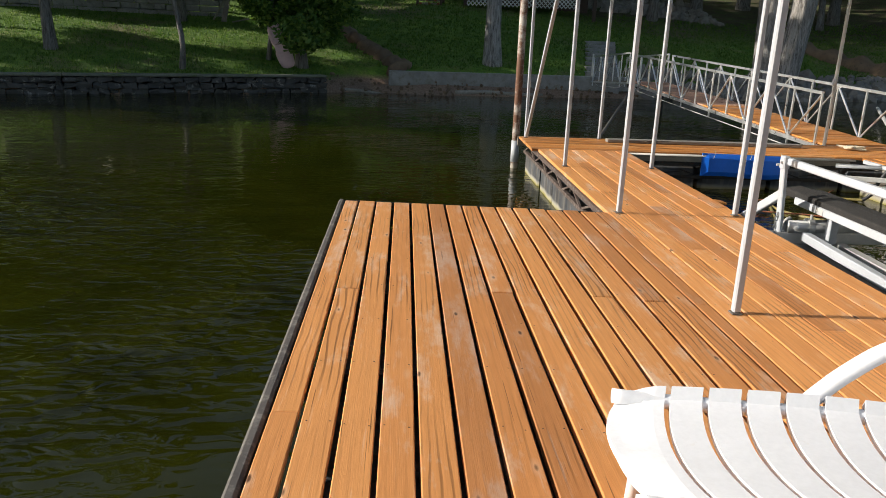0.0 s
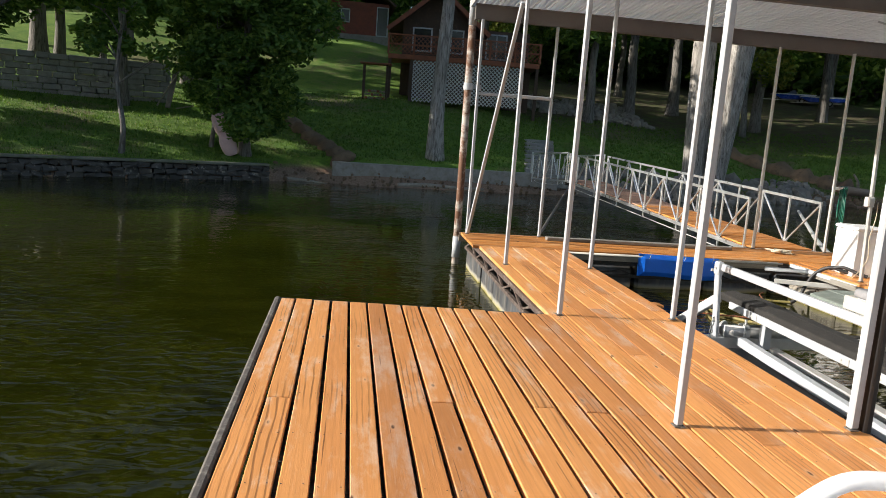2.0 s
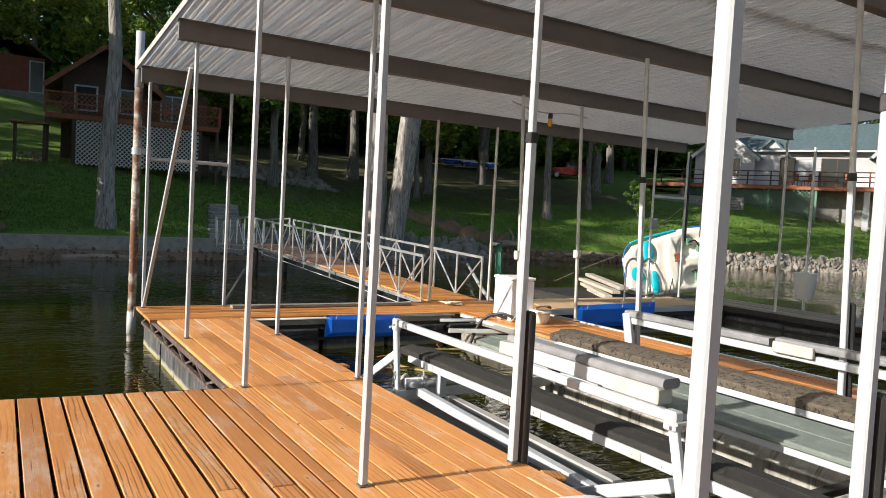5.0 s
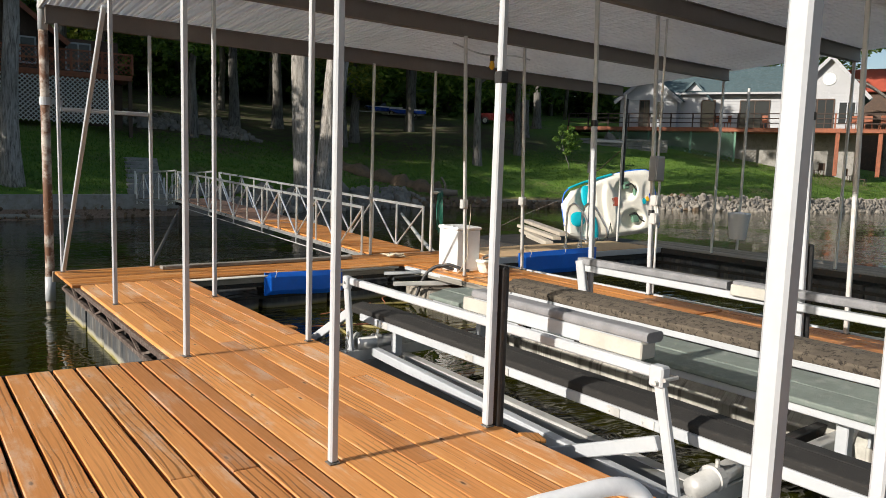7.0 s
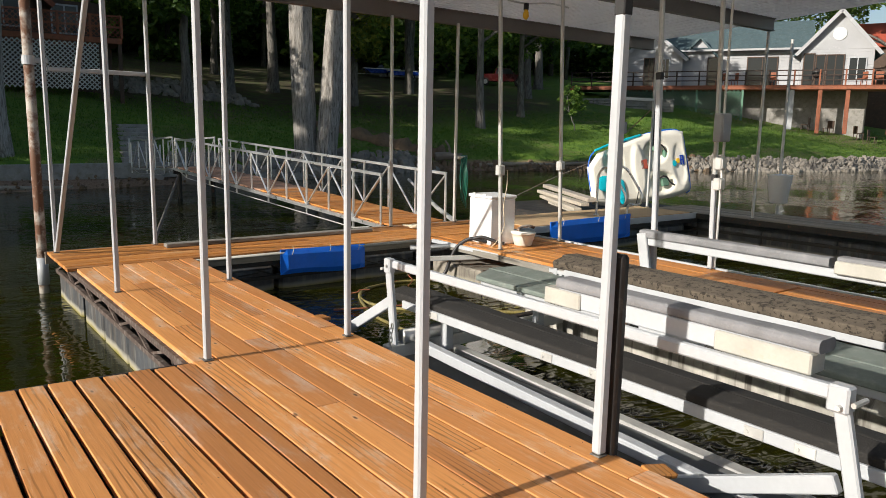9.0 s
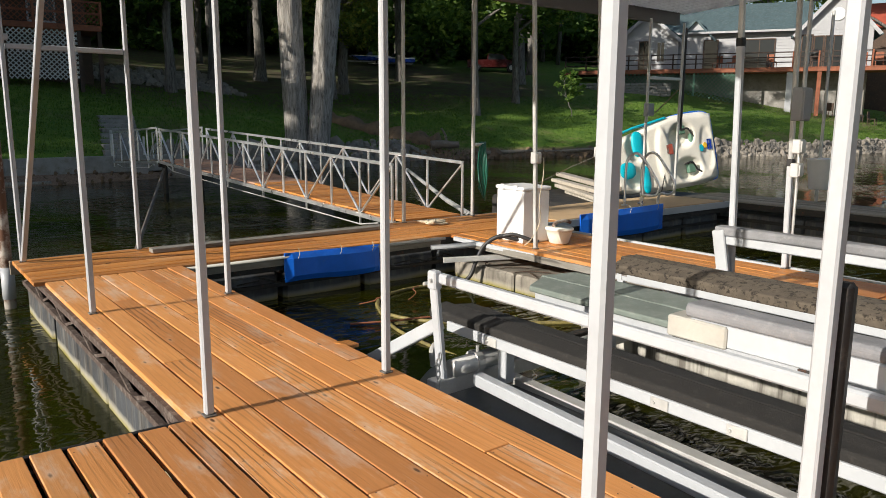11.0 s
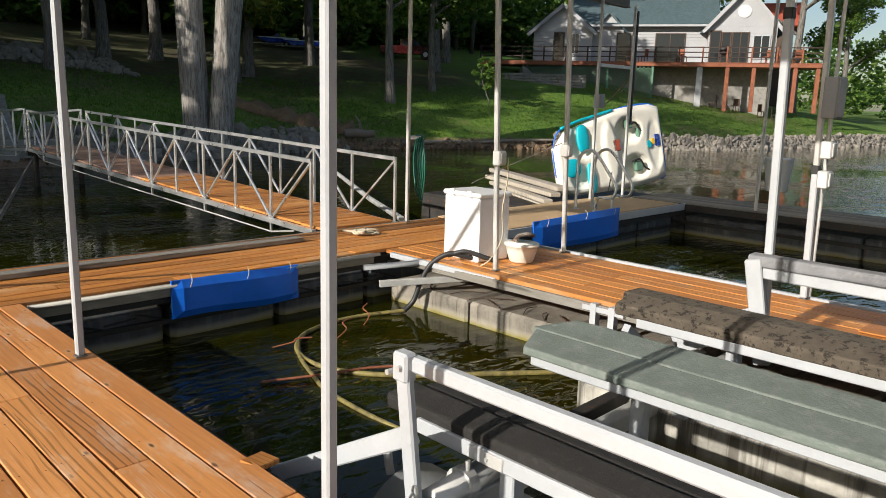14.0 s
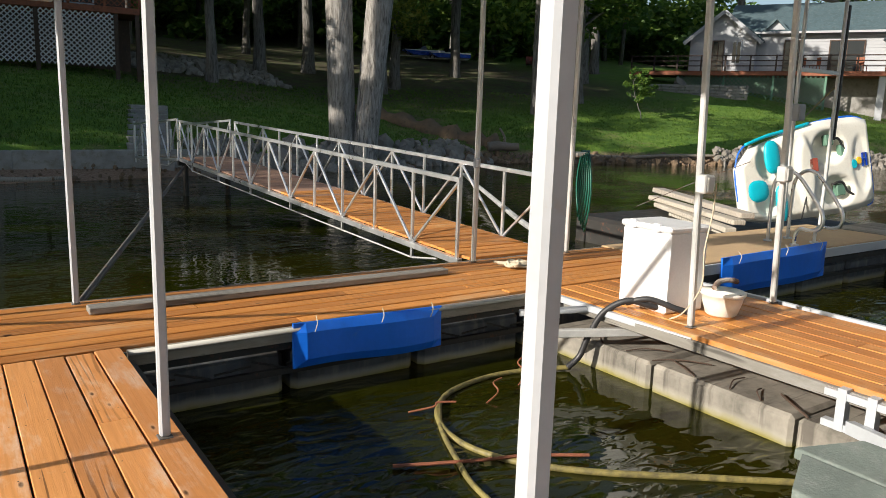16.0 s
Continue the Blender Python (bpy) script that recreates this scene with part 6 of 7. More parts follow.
def make_tree(name, label, seed, height, r, spread, low, n, size, mat="leaf", fork=9, extra=0):
    """A tree: trunk with root flare, limbs, and a crown of leaves in uneven clumps with gaps."""
    rng = random.Random(seed)
    t = thing(name, label, "tree")
    trunk, limbs = limb_paths(rng, height, spread, fork, 6 if name == "tall_tree" else 3)
    bm = B()
    pts = curve_pts(trunk, 3)
    tube(bm, pts, r, 14, [r * (1.0 - 0.72 * i / len(pts) + 0.55 * max(0, 1 - i / 3.0) ** 2) for i in range(len(pts))])
    for v in bm.verts:
        v.co.x *= 1 + 0.06 * noise.noise((v.co.z * 0.7, v.co.y * 3, seed))
    for l in limbs:
        c = curve_pts(l, 4)
        tube(bm, c, r, 7, [r * 0.34 * (1 - 0.75 * i / len(c)) for i in range(len(c))])
    part("trunk", bm, "bark" if name == "tall_tree" else "bark_dark", t, "", True)
    spots = []
    for l in limbs:
        for p, k in ((l[1], 0.75), (l[2], 1.0)):
            if p.z > low:
                spots.append((p + Vector((rng.uniform(-0.4, 0.4), rng.uniform(-0.4, 0.4), rng.uniform(0, 0.6))), spread * 0.34 * k * rng.uniform(0.7, 1.2)))
    for k in range(14 + extra):
        a, u = rng.uniform(0, 6.28), rng.uniform(0, 1)
        z = low + (height - low) * u
        rr = spread * math.sqrt(max(0.06, 1 - (2 * u - 0.85) ** 2)) * rng.uniform(0.35, 0.95)
        spots.append((Vector((math.cos(a) * rr, math.sin(a) * rr, z)), spread * rng.uniform(0.18, 0.36)))
    ob = new("crown", leaves_mesh("crown", seed, spots, n, size, mat))
    ob.parent = t
    return t


# prototypes stand at places of their own; copies share their meshes
KINDS = [
    make_tree("shade_tree", "tall leafy shade tree on the wooded slope", 11, 16.0, 0.32, 4.6, 6.5, 8500, 0.17),
    make_tree("shade_tree", "tall leafy shade tree on the wooded slope", 12, 19.0, 0.36, 5.2, 9.0, 9000, 0.18),
    make_tree("shade_tree", "slender green tree on the wooded slope", 13, 13.0, 0.22, 3.6, 4.2, 7000, 0.16),
    make_tree("shade_tree", "yellow-green tree on the wooded slope", 14, 12.0, 0.2, 3.8, 3.5, 7000, 0.16, "leaf_light"),
]
# (x, y, prototype, turn, scale)
# most trees left of x = -17 are unseen, added to shade bank and slope
SITES = [
    (28.5, 29.0, 2, 10, 1.15), (30.5, 39.5, 0, 100, 1.0), (16.8, 37.8, 0, 200, 1.0), (-10.8, 18.4, 2, 70, 0.8),
    (12.8, 33.0, 2, 150, 1.1), (20.5, 40.0, 1, 250, 0.95), (24.0, 36.0, 0, 310, 0.95), (33.0, 30.5, 2, 20, 1.0), (38.5, 36.0, 1, 80, 1.0),
    (44.0, 40.5, 0, 140, 1.1), (28.0, 46.0, 1, 30, 1.05), (8.6, 44.0, 0, 60, 1.1), (-7.5, 31.0, 0, 170, 1.0),
    (-13.5, 31.5, 2, 210, 1.1), (-24.0, 13.5, 2, 210, 1.0), (-23.0, 19.0, 2, 300, 0.95), (-17.5, 20.5, 2, 40, 0.6), (-19.5, 15.0, 2, 80, 0.75), (-28.0, 16.5, 3, 130, 1.0), (-14.5, 25.0, 0, 210, 0.8), (-8.5, 24.5, 2, 30, 0.85), (-15.0, 33.0, 1, 15, 1.05), (-3.0, 55.0, 1, 90, 1.1),
    (-13.0, 41.5, 2, 45, 1.0), (-21.0, 46.0, 3, 77, 1.1), (-24.0, 30.5, 0, 140, 1.0), (-24.5, 36.0, 0, 20, 1.0), (12.2, 47.5, 3, 190, 1.2), (20.0, 49.0, 2, 280, 1.2), (-22.0, 25.0, 2, 33, 0.95), 
    (47.5, 44.0, 3, 333, 1.1), (36.0, 47.5, 1, 11, 1.1),
    (62.5, 31.0, 0, 12, 1.0), (66.0, 22.0, 1, 140, 1.0), (58.0, 38.0, 1, 240, 1.1), (78.0, 22.0, 0, 300, 0.9), (84.0, 14.5, 2, 50, 0.8), (73.0, 31.0, 1, 95, 1.0),
    (9.8, 38.2, 2, 300, 0.9), (-10.5, 28.5, 3, 20, 0.9), (-16.5, 27.5, 2, 140, 1.0), (-6.2, 27.2, 2, 250, 0.8), (-12.0, 37.0, 0, 95, 1.0), (22.5, 34.5, 3, 60, 0.9),
]
first = set()
for x, y, k, turn, sc in SITES:
    m = Matrix.Translation(on_ground(x, y)) @ Matrix.Rotation(radians(turn), 4, "Z") @ Matrix.Diagonal((sc, sc, sc, 1))
    if k not in first:
        first.add(k)
        KINDS[k].matrix_world = m
    else:
        o = copy_thing(KINDS[k], Matrix.Translation(on_ground(x, y)) @ Matrix.Rotation(radians(turn), 4, "Z"))
        o.scale = (sc, sc, sc)
for o in KINDS:
    o.matrix_basis = o.matrix_world

bush = make_tree("broad_tree", "dense low-hanging green tree leaning over the bank", 21, 9.8, 0.19, 2.6, 1.0, 30000, 0.1, "leaf", 10, 56)
rg = random.Random(63)
spots = [(Vector((rg.uniform(-1.7, 1.55), rg.uniform(-0.9, 0.9), 1.3 + 4.2 * rg.random())), rg.uniform(0.4, 0.75)) for _ in range(34)]
ob = new("lower_crown", leaves_mesh("lower_crown", 64, spots, 12000, 0.1, "leaf"))
ob.parent = bush
bush.matrix_world = Matrix.Translation(on_ground(-3.2, 20.0))
t1 = make_tree("tall_tree", "tall grey-barked tree behind the concrete wall", 25, 19.0, 0.29, 4.6, 11.5, 1500, 0.17, "leaf", 9)
t1.matrix_world = Matrix.Translation(on_ground(3.5, 21.8))
rg = random.Random(61)
spots = [(Vector((rg.uniform(-6.5, 1.5), rg.uniform(1.2, 4.5), rg.uniform(6.3, 10.0))), rg.uniform(0.45, 0.95)) for _ in range(34)]
ob = new("lower_crown", leaves_mesh("lower_crown", 62, spots, 5200, 0.11, "leaf_light"))
ob.parent = t1
bush2 = make_tree("thin_tree", "thin bare-stemmed tree beside the stone wall", 22, 6.5, 0.09, 1.8, 3.0, 2600, 0.12, "leaf", 8)
bush2.matrix_world = Matrix.Translation(on_ground(-6.7, 18.0))
bush3 = make_tree("thin_tree", "thin tree stem beside the faded plastic hull", 23, 6.0, 0.08, 1.6, 3.0, 3000, 0.12, "leaf", 7)
bush3.matrix_world = Matrix.Translation(on_ground(-4.45, 20.3))
sap = make_tree("sapling", "small staked sapling on the lawn", 24, 2.6, 0.03, 0.7, 0.7, 900, 0.1, "leaf", 6)
sap.matrix_world = Matrix.Translation(on_ground(33.5, 26.3))


def big_trunk(bm, base, top, r0, r1, seed):
    """A ridged old trunk with flare."""
    n, seg = 26, 36
    rings = []
    for i in range(n + 1):
        u = i / n
        c = base.lerp(top, u) + Vector((0.05 * math.sin(u * 6 + seed), 0.05 * math.sin(u * 5), 0))
        rr = (r0 + (r1 - r0) * u) * (1 + 0.35 * max(0, 1 - u * 9) ** 2)
        ring = []
        for k in range(seg):
            a = 2 * math.pi * k / seg
            rid = 1 + 0.07 * noise.noise((math.cos(a) * 4.5, math.sin(a) * 4.5, u * 2.2 + seed)) + 0.05 * math.sin(a * 9 + 2 * noise.noise((u * 4, a, seed)))
            ring.append(bm.verts.new(c + Vector((math.cos(a), math.sin(a), 0)) * rr * rid))
        rings.append(ring)
    for a, b in zip(rings, rings[1:]):
        for k in range(seg):
            bm.faces.new((a[k], a[(k + 1) % seg], b[(k + 1) % seg], b[k]))


twin = thing("twin_trunk_tree", "huge old tree with two ridged grey trunks at the bank", "tree", tuple(on_ground(14.28, 22.21)))
bm = B()
big_trunk(bm, Vector((-0.29, 0.15, -0.5)), Vector((-0.4, 0.2, 11.0)), 0.44, 0.4, 1.0)
part("trunk", bm, "bark", twin, "", True)
bm = B()
big_trunk(bm, Vector((0.31, -0.17, -0.5)), Vector((1.42, -0.73, 11.0)), 0.4, 0.45, 7.0)
part("trunk", bm, "bark", twin, "", True)
rg = random.Random(8)
spots = [(Vector((rg.uniform(-4.5, 5.5), rg.uniform(-4, 4), rg.uniform(10.5, 17))), rg.uniform(1.0, 2.2)) for _ in range(30)]
ob = new("crown", leaves_mesh("crown", 31, spots, 1600, 0.19, "leaf"))
ob.parent = twin

# far woods up the slope and along the lake, beyond counting
rg = random.Random(77)
spots = []
for _ in range(900):
    x = rg.uniform(-80, 75)
    y = max(shore_y(x) + 38, 50) + rg.uniform(0, 30)
    spots.append((Vector((x, y, ground_z(x, y) + 20 * rg.random() ** 1.4)), rg.uniform(1.8, 3.8)))
for _ in range(160):
    x = rg.uniform(-140, -42)
    y = shore_y(x) + rg.uniform(2, 30)
    spots.append((Vector((x, y, ground_z(x, y) + rg.uniform(0.5, 11))), rg.uniform(1.6, 3.2)))
for _ in range(150):
    x = rg.uniform(88, 190)
    y = shore_y(x) + rg.uniform(14, 70)
    spots.append((Vector((x, y, ground_z(x, y) + rg.uniform(0.5, 8.5))), rg.uniform(1.8, 3.4)))
for _ in range(420):
    x = rg.uniform(12, 95)
    y = max(shore_y(x) + 33, 47) + rg.uniform(0, 16)
    spots.append((Vector((x, y, ground_z(x, y) + rg.uniform(0.3, 6.5))), rg.uniform(1.5, 2.8)))
tagged(new("far_woods", leaves_mesh("far_woods", 41, spots, 240000, 0.4, "leaf")), "dark green woods on the slopes behind the houses", "woods", kind="stuff")
bm = B()
for _ in range(90):
    x = rg.uniform(-60, 60)
    y = max(shore_y(x) + 34, 44) + rg.uniform(0, 24)
    p = on_ground(x, y, -0.3)
    rod(bm, p, p + Vector((rg.uniform(-0.6, 0.6), rg.uniform(-0.4, 0.4), rg.uniform(9, 13))), rg.uniform(0.14, 0.3), 7, 0.1)
tagged(part("far_trunks", bm, "bark_dark", None, "", True), "grey trunks of the woods on the slope", "woods", kind="stuff")


# grass tufts along the lawn nearest the water
def grass_tufts(name, label, n, seed, place):
    rng = random.Random(seed)
    vs, fs = [], []
    for _ in range(n):
        x, y = place(rng)
        z = ground_z(x, y)
        for _ in range(4):
            a, h, w = rng.uniform(0, 6.28), rng.uniform(0.04, 0.11), 0.012
            o = len(vs)
            dx, dy = math.cos(a), math.sin(a)
            bx, by = x + rng.uniform(-0.08, 0.08), y + rng.uniform(-0.08, 0.08)
            vs += [(bx - dy * w, by + dx * w, z - 0.01), (bx + dy * w, by - dx * w, z - 0.01), (bx + dx * h * 0.5, by + dy * h * 0.5, z + h)]
            fs.append((o, o + 1, o + 2))
    me = bpy.data.meshes.new(name)
    me.from_pydata(vs, [], fs)
    me.materials.append(MAT["grass"])
    tagged(new(name, me), label, "grass", kind="stuff")


MAT["grass"] = leaf_material("grass_blades", (0.045, 0.11, 0.012), (0.095, 0.19, 0.02), (0.17, 0.26, 0.035))


def lawn_place(x0, x1, s0, s1):
    def f(r):
        x = r.uniform(x0, x1)
        edge = 2.15 if -2.2 < x < 9.2 else 0.0
        return x, shore_y(x) + max(s0, edge) + (s1 - s0) * r.random()
    return f


grass_tufts("grass", "short green grass on the near lawn", 26000, 9, lawn_place(-14, 26, 0.3, 13))
grass_tufts("grass", "short green grass on the house lawn", 14000, 10, lawn_place(24, 62, 0.9, 14))

# ---- buildings ----
def lattice_panel(parent, p, u, w, h, mat, pitch=0.3, t=0.03, name="lattice"):
    """Crossed diagonal laths within a w x h rectangle at p along u."""
    bm = B()
    for sgn in (1, -1):
        c = -h
        while c < w:
            a0, a1 = max(0.0, c), min(w, c + h)
            if a1 - a0 > 0.05:
                z0, z1 = (a0 - c, a1 - c) if sgn > 0 else (h - (a0 - c), h - (a1 - c))
                m = 0.012 * sgn
                bar(bm, Vector(p) + u * a0 + Vector((0, 0, z0)) + u.cross(Vector((0, 0, 1))) * m, Vector(p) + u * a1 + Vector((0, 0, z1)) + u.cross(Vector((0, 0, 1))) * m, t * 1.6, t)
            c += pitch
    return part(name, bm, mat, parent)


def window(parent, x, z, w, h, mull=0, frame_mat="white", y=0.0, name="window"):
    """A framed window or glazed door in a wall that faces -y."""
    bm = B()
    for lo, hi in (((x - 0.08, z - 0.08), (x + w + 0.08, z)), ((x - 0.08, z + h), (x + w + 0.08, z + h + 0.08)), ((x - 0.08, z), (x, z + h)), ((x + w, z), (x + w + 0.08, z + h))):
        box(bm, (lo[0], y - 0.06, lo[1]), (hi[0], y + 0.02, hi[1]), None, 0.008)
    for k in range(1, mull + 1):
        box(bm, (x + w * k / (mull + 1) - 0.03, y - 0.045, z), (x + w * k / (mull + 1) + 0.03, y + 0.0, z + h))
    fr = part(name, bm, frame_mat, parent)
    bm = B()
    box(bm, (x, y - 0.025, z), (x + w, y - 0.012, z + h))
    part("pane", bm, "glass", fr)


def gable(bm, x0, x1, y0, y1, z0, ze, zp):
    """A block with a gable that faces -y."""
    xm = (x0 + x1) / 2
    f = [bm.verts.new(p) for p in ((x0, y0, z0), (x1, y0, z0), (x1, y0, ze), (xm, y0, zp), (x0, y0, ze))]
    b = [bm.verts.new(p) for p in ((x0, y1, z0), (x1, y1, z0), (x1, y1, ze), (xm, y1, zp), (x0, y1, ze))]
    bm.faces.new(f)
    bm.faces.new(b[::-1])
    for i in range(5):
        j = (i + 1) % 5
        bm.faces.new((f[j], f[i], b[i], b[j]))


def gable_roof(bm, x0, x1, y0, y1, ze, zp, over=0.4, t=0.14):
    xm = (x0 + x1) / 2
    k = (zp - ze) / (xm - x0)
    for s in (-1, 1):
        xe = xm + s * (xm - x0 + over)
        zz = ze - k * over
        n = Vector((s * (zp - zz), 0, abs(xe - xm))).normalized() * t
        c = [Vector((xm, y0 - over, zp)), Vector((xe, y0 - over, zz)), Vector((xe, y1 + over, zz)), Vector((xm, y1 + over, zp))]
        lo = [bm.verts.new(p + Vector((0, 0, 0.01))) for p in c]
        hi = [bm.verts.new(p + n) for p in c]
        bm.faces.new(lo)
        bm.faces.new(hi[::-1])
        for i in range(4):
            j = (i + 1) % 4
            bm.faces.new((lo[j], lo[i], hi[i], hi[j]))
    bmesh.ops.recalc_face_normals(bm, faces=bm.faces)


def siding_lines(parent, x0, x1, z0, z1, y, mat="siding", step=0.22, skip=()):
    """Lapped boards on a wall that faces -y."""
    z = z0
    while z < z1:
        bm = B()
        v = box(bm, (x0, y - 0.03, z), (x1, y, min(z + step - 0.01, z1)))
        for w in v:
            if w.co.z > z + step * 0.5 and w.co.y < y - 0.01:
                w.co.y += 0.022
        part("siding_board", bm, mat, parent)
        z += step


def railing(parent, p, q, h, mat, n, bars=2, post_mat=None):
    p, q = Vector(p), Vector(q)
    bm = B()
    for k in range(1, bars + 1):
        bar(bm, p + Vector((0, 0, h * k / bars)), q + Vector((0, 0, h * k / bars)), 0.09 if k == bars else 0.05, 0.07)
    part("rail", bm, mat, parent)
    for k in range(n + 1):
        bm = B()
        c = p.lerp(q, k / n)
        box(bm, (c.x - 0.05, c.y - 0.05, c.z), (c.x + 0.05, c.y + 0.05, c.z + h + 0.05), None, 0.01)
        part("rail_post", bm, post_mat or mat, parent)


# white lake house
GZ, FZ = 2.55, 4.85
house = thing("lake_house", "white sided lake house with grey-green roof and raised deck", "house", (47.2, 35.6, 0.0), rz=-60.6)
bm = B()
box(bm, (0.6, 0.0, 0.5), (18.0, 8.0, FZ))
part("basement", bm, "block", house, "shaded grey basement wall")
bm = B()
gable(bm, 1.0, 5.4, 0.0, 6.0, FZ, 7.25, 9.0)
part("wing_wall", bm, "siding", house)
bm = B()
gable_roof(bm, 1.0, 5.4, 0.0, 8.0, 7.25, 9.0)
part("wing_roof", bm, "slate", house)
bm = B()
gable(bm, 5.4, 7.6, 1.0, 7.0, FZ, 7.3, 8.5)
part("porch_wall", bm, "siding", house)
bm = B()
gable_roof(bm, 5.4, 7.6, 1.0, 8.0, 7.3, 8.5, 0.3)
part("porch_roof", bm, "slate", house)
bm = B()
box(bm, (6.0, 1.3, FZ), (14.0, 8.0, 7.75))
part("hall_wall", bm, "siding", house)
bm = B()
vs = [bm.verts.new(p) for p in ((3.2, 0.7, 7.7), (14.4, 0.7, 7.7), (14.4, 5.5, 10.2), (3.2, 5.5, 10.2), (3.2, 0.7, 7.55), (14.4, 0.7, 7.55), (14.4, 5.5, 10.05), (3.2, 5.5, 10.05))]
for f in ((0, 1, 2, 3), (7, 6, 5, 4), (0, 4, 5, 1), (1, 5, 6, 2), (2, 6, 7, 3), (3, 7, 4, 0)):
    bm.faces.new([vs[i] for i in f])
part("hall_roof", bm, "slate", house)
bm = B()
vs = [bm.verts.new(p) for p in ((3.2, 10.3, 7.7), (14.4, 10.3, 7.7), (14.4, 5.5, 10.2), (3.2, 5.5, 10.2))]
bm.faces.new(vs)
part("hall_roof", bm, "slate", house)
bm = B()
bar(bm, (3.4, 0.62, 7.62), (14.2, 0.62, 7.62), 0.14, 0.14)
part("gutter", bm, "siding", house)
bm = B()
gable(bm, 13.6, 18.2, 0.4, 8.0, FZ, 7.5, 10.1)
part("gable_wall", bm, "siding", house)
bm = B()
gable_roof(bm, 13.6, 18.2, 0.4, 8.0, 7.5, 10.1, 0.45)
part("gable_roof", bm, "slate", house)
for x0, x1, y, ze, zp in ((13.6, 18.2, -0.06, 7.5, 10.1), (1.0, 5.4, -0.42, 7.25, 9.0)):
    bm = B()
    xm = (x0 + x1) / 2
    bar(bm, (x0 - 0.4, y, ze - 0.42), (xm, y, zp + 0.02), 0.05, 0.24)
    bar(bm, (x1 + 0.4, y, ze - 0.42), (xm, y, zp + 0.02), 0.05, 0.24)
    part("barge_board", bm, "siding", house, "white barge board")
siding_lines(house, 13.62, 18.18, FZ, 7.5, 0.398)
siding_lines(house, 1.02, 5.38, FZ, 7.2, -0.002)
siding_lines(house, 7.7, 13.5, FZ, 7.6, 1.298)
for x, z, w, h, mull, y in ((2.6, FZ + 0.15, 0.65, 2.0, 1, -0.04), (3.9, FZ + 0.7, 0.5, 1.4, 1, -0.04), (7.2, FZ + 0.1, 0.9, 2.1, 0, 0.96), (10.0, FZ + 0.1, 2.0, 2.1, 1, 1.26), (13.8, FZ + 0.1, 0.6, 2.2, 0, 0.36), (14.6, FZ + 0.1, 0.5, 2.1, 0, 0.36), (15.3, FZ + 0.1, 1.0, 2.1, 1, 0.36), (16.7, FZ + 0.5, 1.0, 1.5, 1, 0.36)):
    window(house, x, z, w, h, mull, "darkwood" if h > 1.9 else "white", y)
bm = B()
rod(bm, (15.9, 0.33, 8.55), (15.9, 0.4, 8.55), 0.45, 16)
part("gable_vent", bm, "lattice_white", house, "octagonal white gable vent")
bm = B()
box(bm, (-2.6, -2.6, FZ - 0.32), (21.2, 0.35, FZ - 0.06), None, 0.02)
part("deck_frame", bm, "redwood", house, "red-brown deck fascia")
for k in range(19):
    bm = B()
    box(bm, (-2.6, -2.62 + k * 0.157, FZ - 0.055), (21.2, -2.47 + k * 0.157, FZ - 0.02))
    part("deck_board", bm, "redwood", house)
railing(house, (-2.5, -2.55, FZ - 0.02), (13.2, -2.55, FZ - 0.02), 1.0, "railwood", 10, 3)
railing(house, (13.2, -2.55, FZ - 0.02), (21.1, -2.55, FZ - 0.02), 1.0, "railwood", 5, 3, "redwood")
for x in (14.9, 16.6, 19.2, 20.6):
    bm = B()
    box(bm, (x - 0.13, -2.5, GZ - 1.0), (x + 0.13, -2.24, FZ - 0.3), None, 0.02)
    part("deck_post", bm, "redwood", house)
bm = B()
box(bm, (12.9, -2.4, GZ - 1.0), (13.3, -2.1, FZ - 0.3), None, 0.02)
part("column", bm, "siding", house, "white column under the deck")
for x0, w in ((0.8, 2.9), (3.8, 3.0), (6.9, 3.0)):
    lattice_panel(house, (x0, -2.45, GZ - 0.4), Vector((1, 0, 0)), w, FZ - 0.32 - GZ + 0.4, "lattice_green", 0.28, 0.035)
for x in (0.75, 3.75, 6.85, 9.95):
    bm = B()
    box(bm, (x - 0.06, -2.5, GZ - 1.0), (x + 0.06, -2.38, FZ - 0.32))
    part("lattice_post", bm, "lattice_green", house)


def garden_chair(at, rz, mat):
    c = thing("garden_chair", "dark metal garden chair at the lake house", "chair", at, "garden chairs", "", rz)
    bm = B()
    box(bm, (-0.25, -0.25, 0.42), (0.25, 0.25, 0.47), None, 0.01)
    part("seat", bm, mat, c)
    bm = B()
    box(bm, (-0.25, 0.22, 0.47), (0.25, 0.27, 0.95), None, 0.01)
    part("backrest", bm, mat, c)
    for x in (-0.22, 0.22):
        for y in (-0.22, 0.22):
            bm = B()
            box(bm, (x - 0.02, y - 0.02, 0), (x + 0.02, y + 0.02, 0.43))
            part("leg", bm, mat, c)


HM = house.matrix_world
for lx, ly, z, m in ((8.3, -1.2, FZ - 0.02, "redwood"), (9.2, -1.4, FZ - 0.02, "redwood"), (11.9, -1.3, FZ - 0.02, "redwood"), (17.4, -1.5, FZ - 0.02, "redwood"), (18.5, -1.2, FZ - 0.02, "redwood"), (19.4, -1.4, FZ - 0.02, "redwood")):
    p = HM @ Vector((lx, ly, z))
    garden_chair(tuple(p), random.uniform(0, 360), m)
for lx, ly, m in ((14.2, -1.4, "darkwood"), (15.7, -1.2, "darkwood"), (17.6, -1.0, "darkwood"), (18.4, -1.5, "darkwood")):
    p = HM @ Vector((lx, ly, 0))
    garden_chair((p.x, p.y, ground_z(p.x, p.y)), random.uniform(0, 360), m)
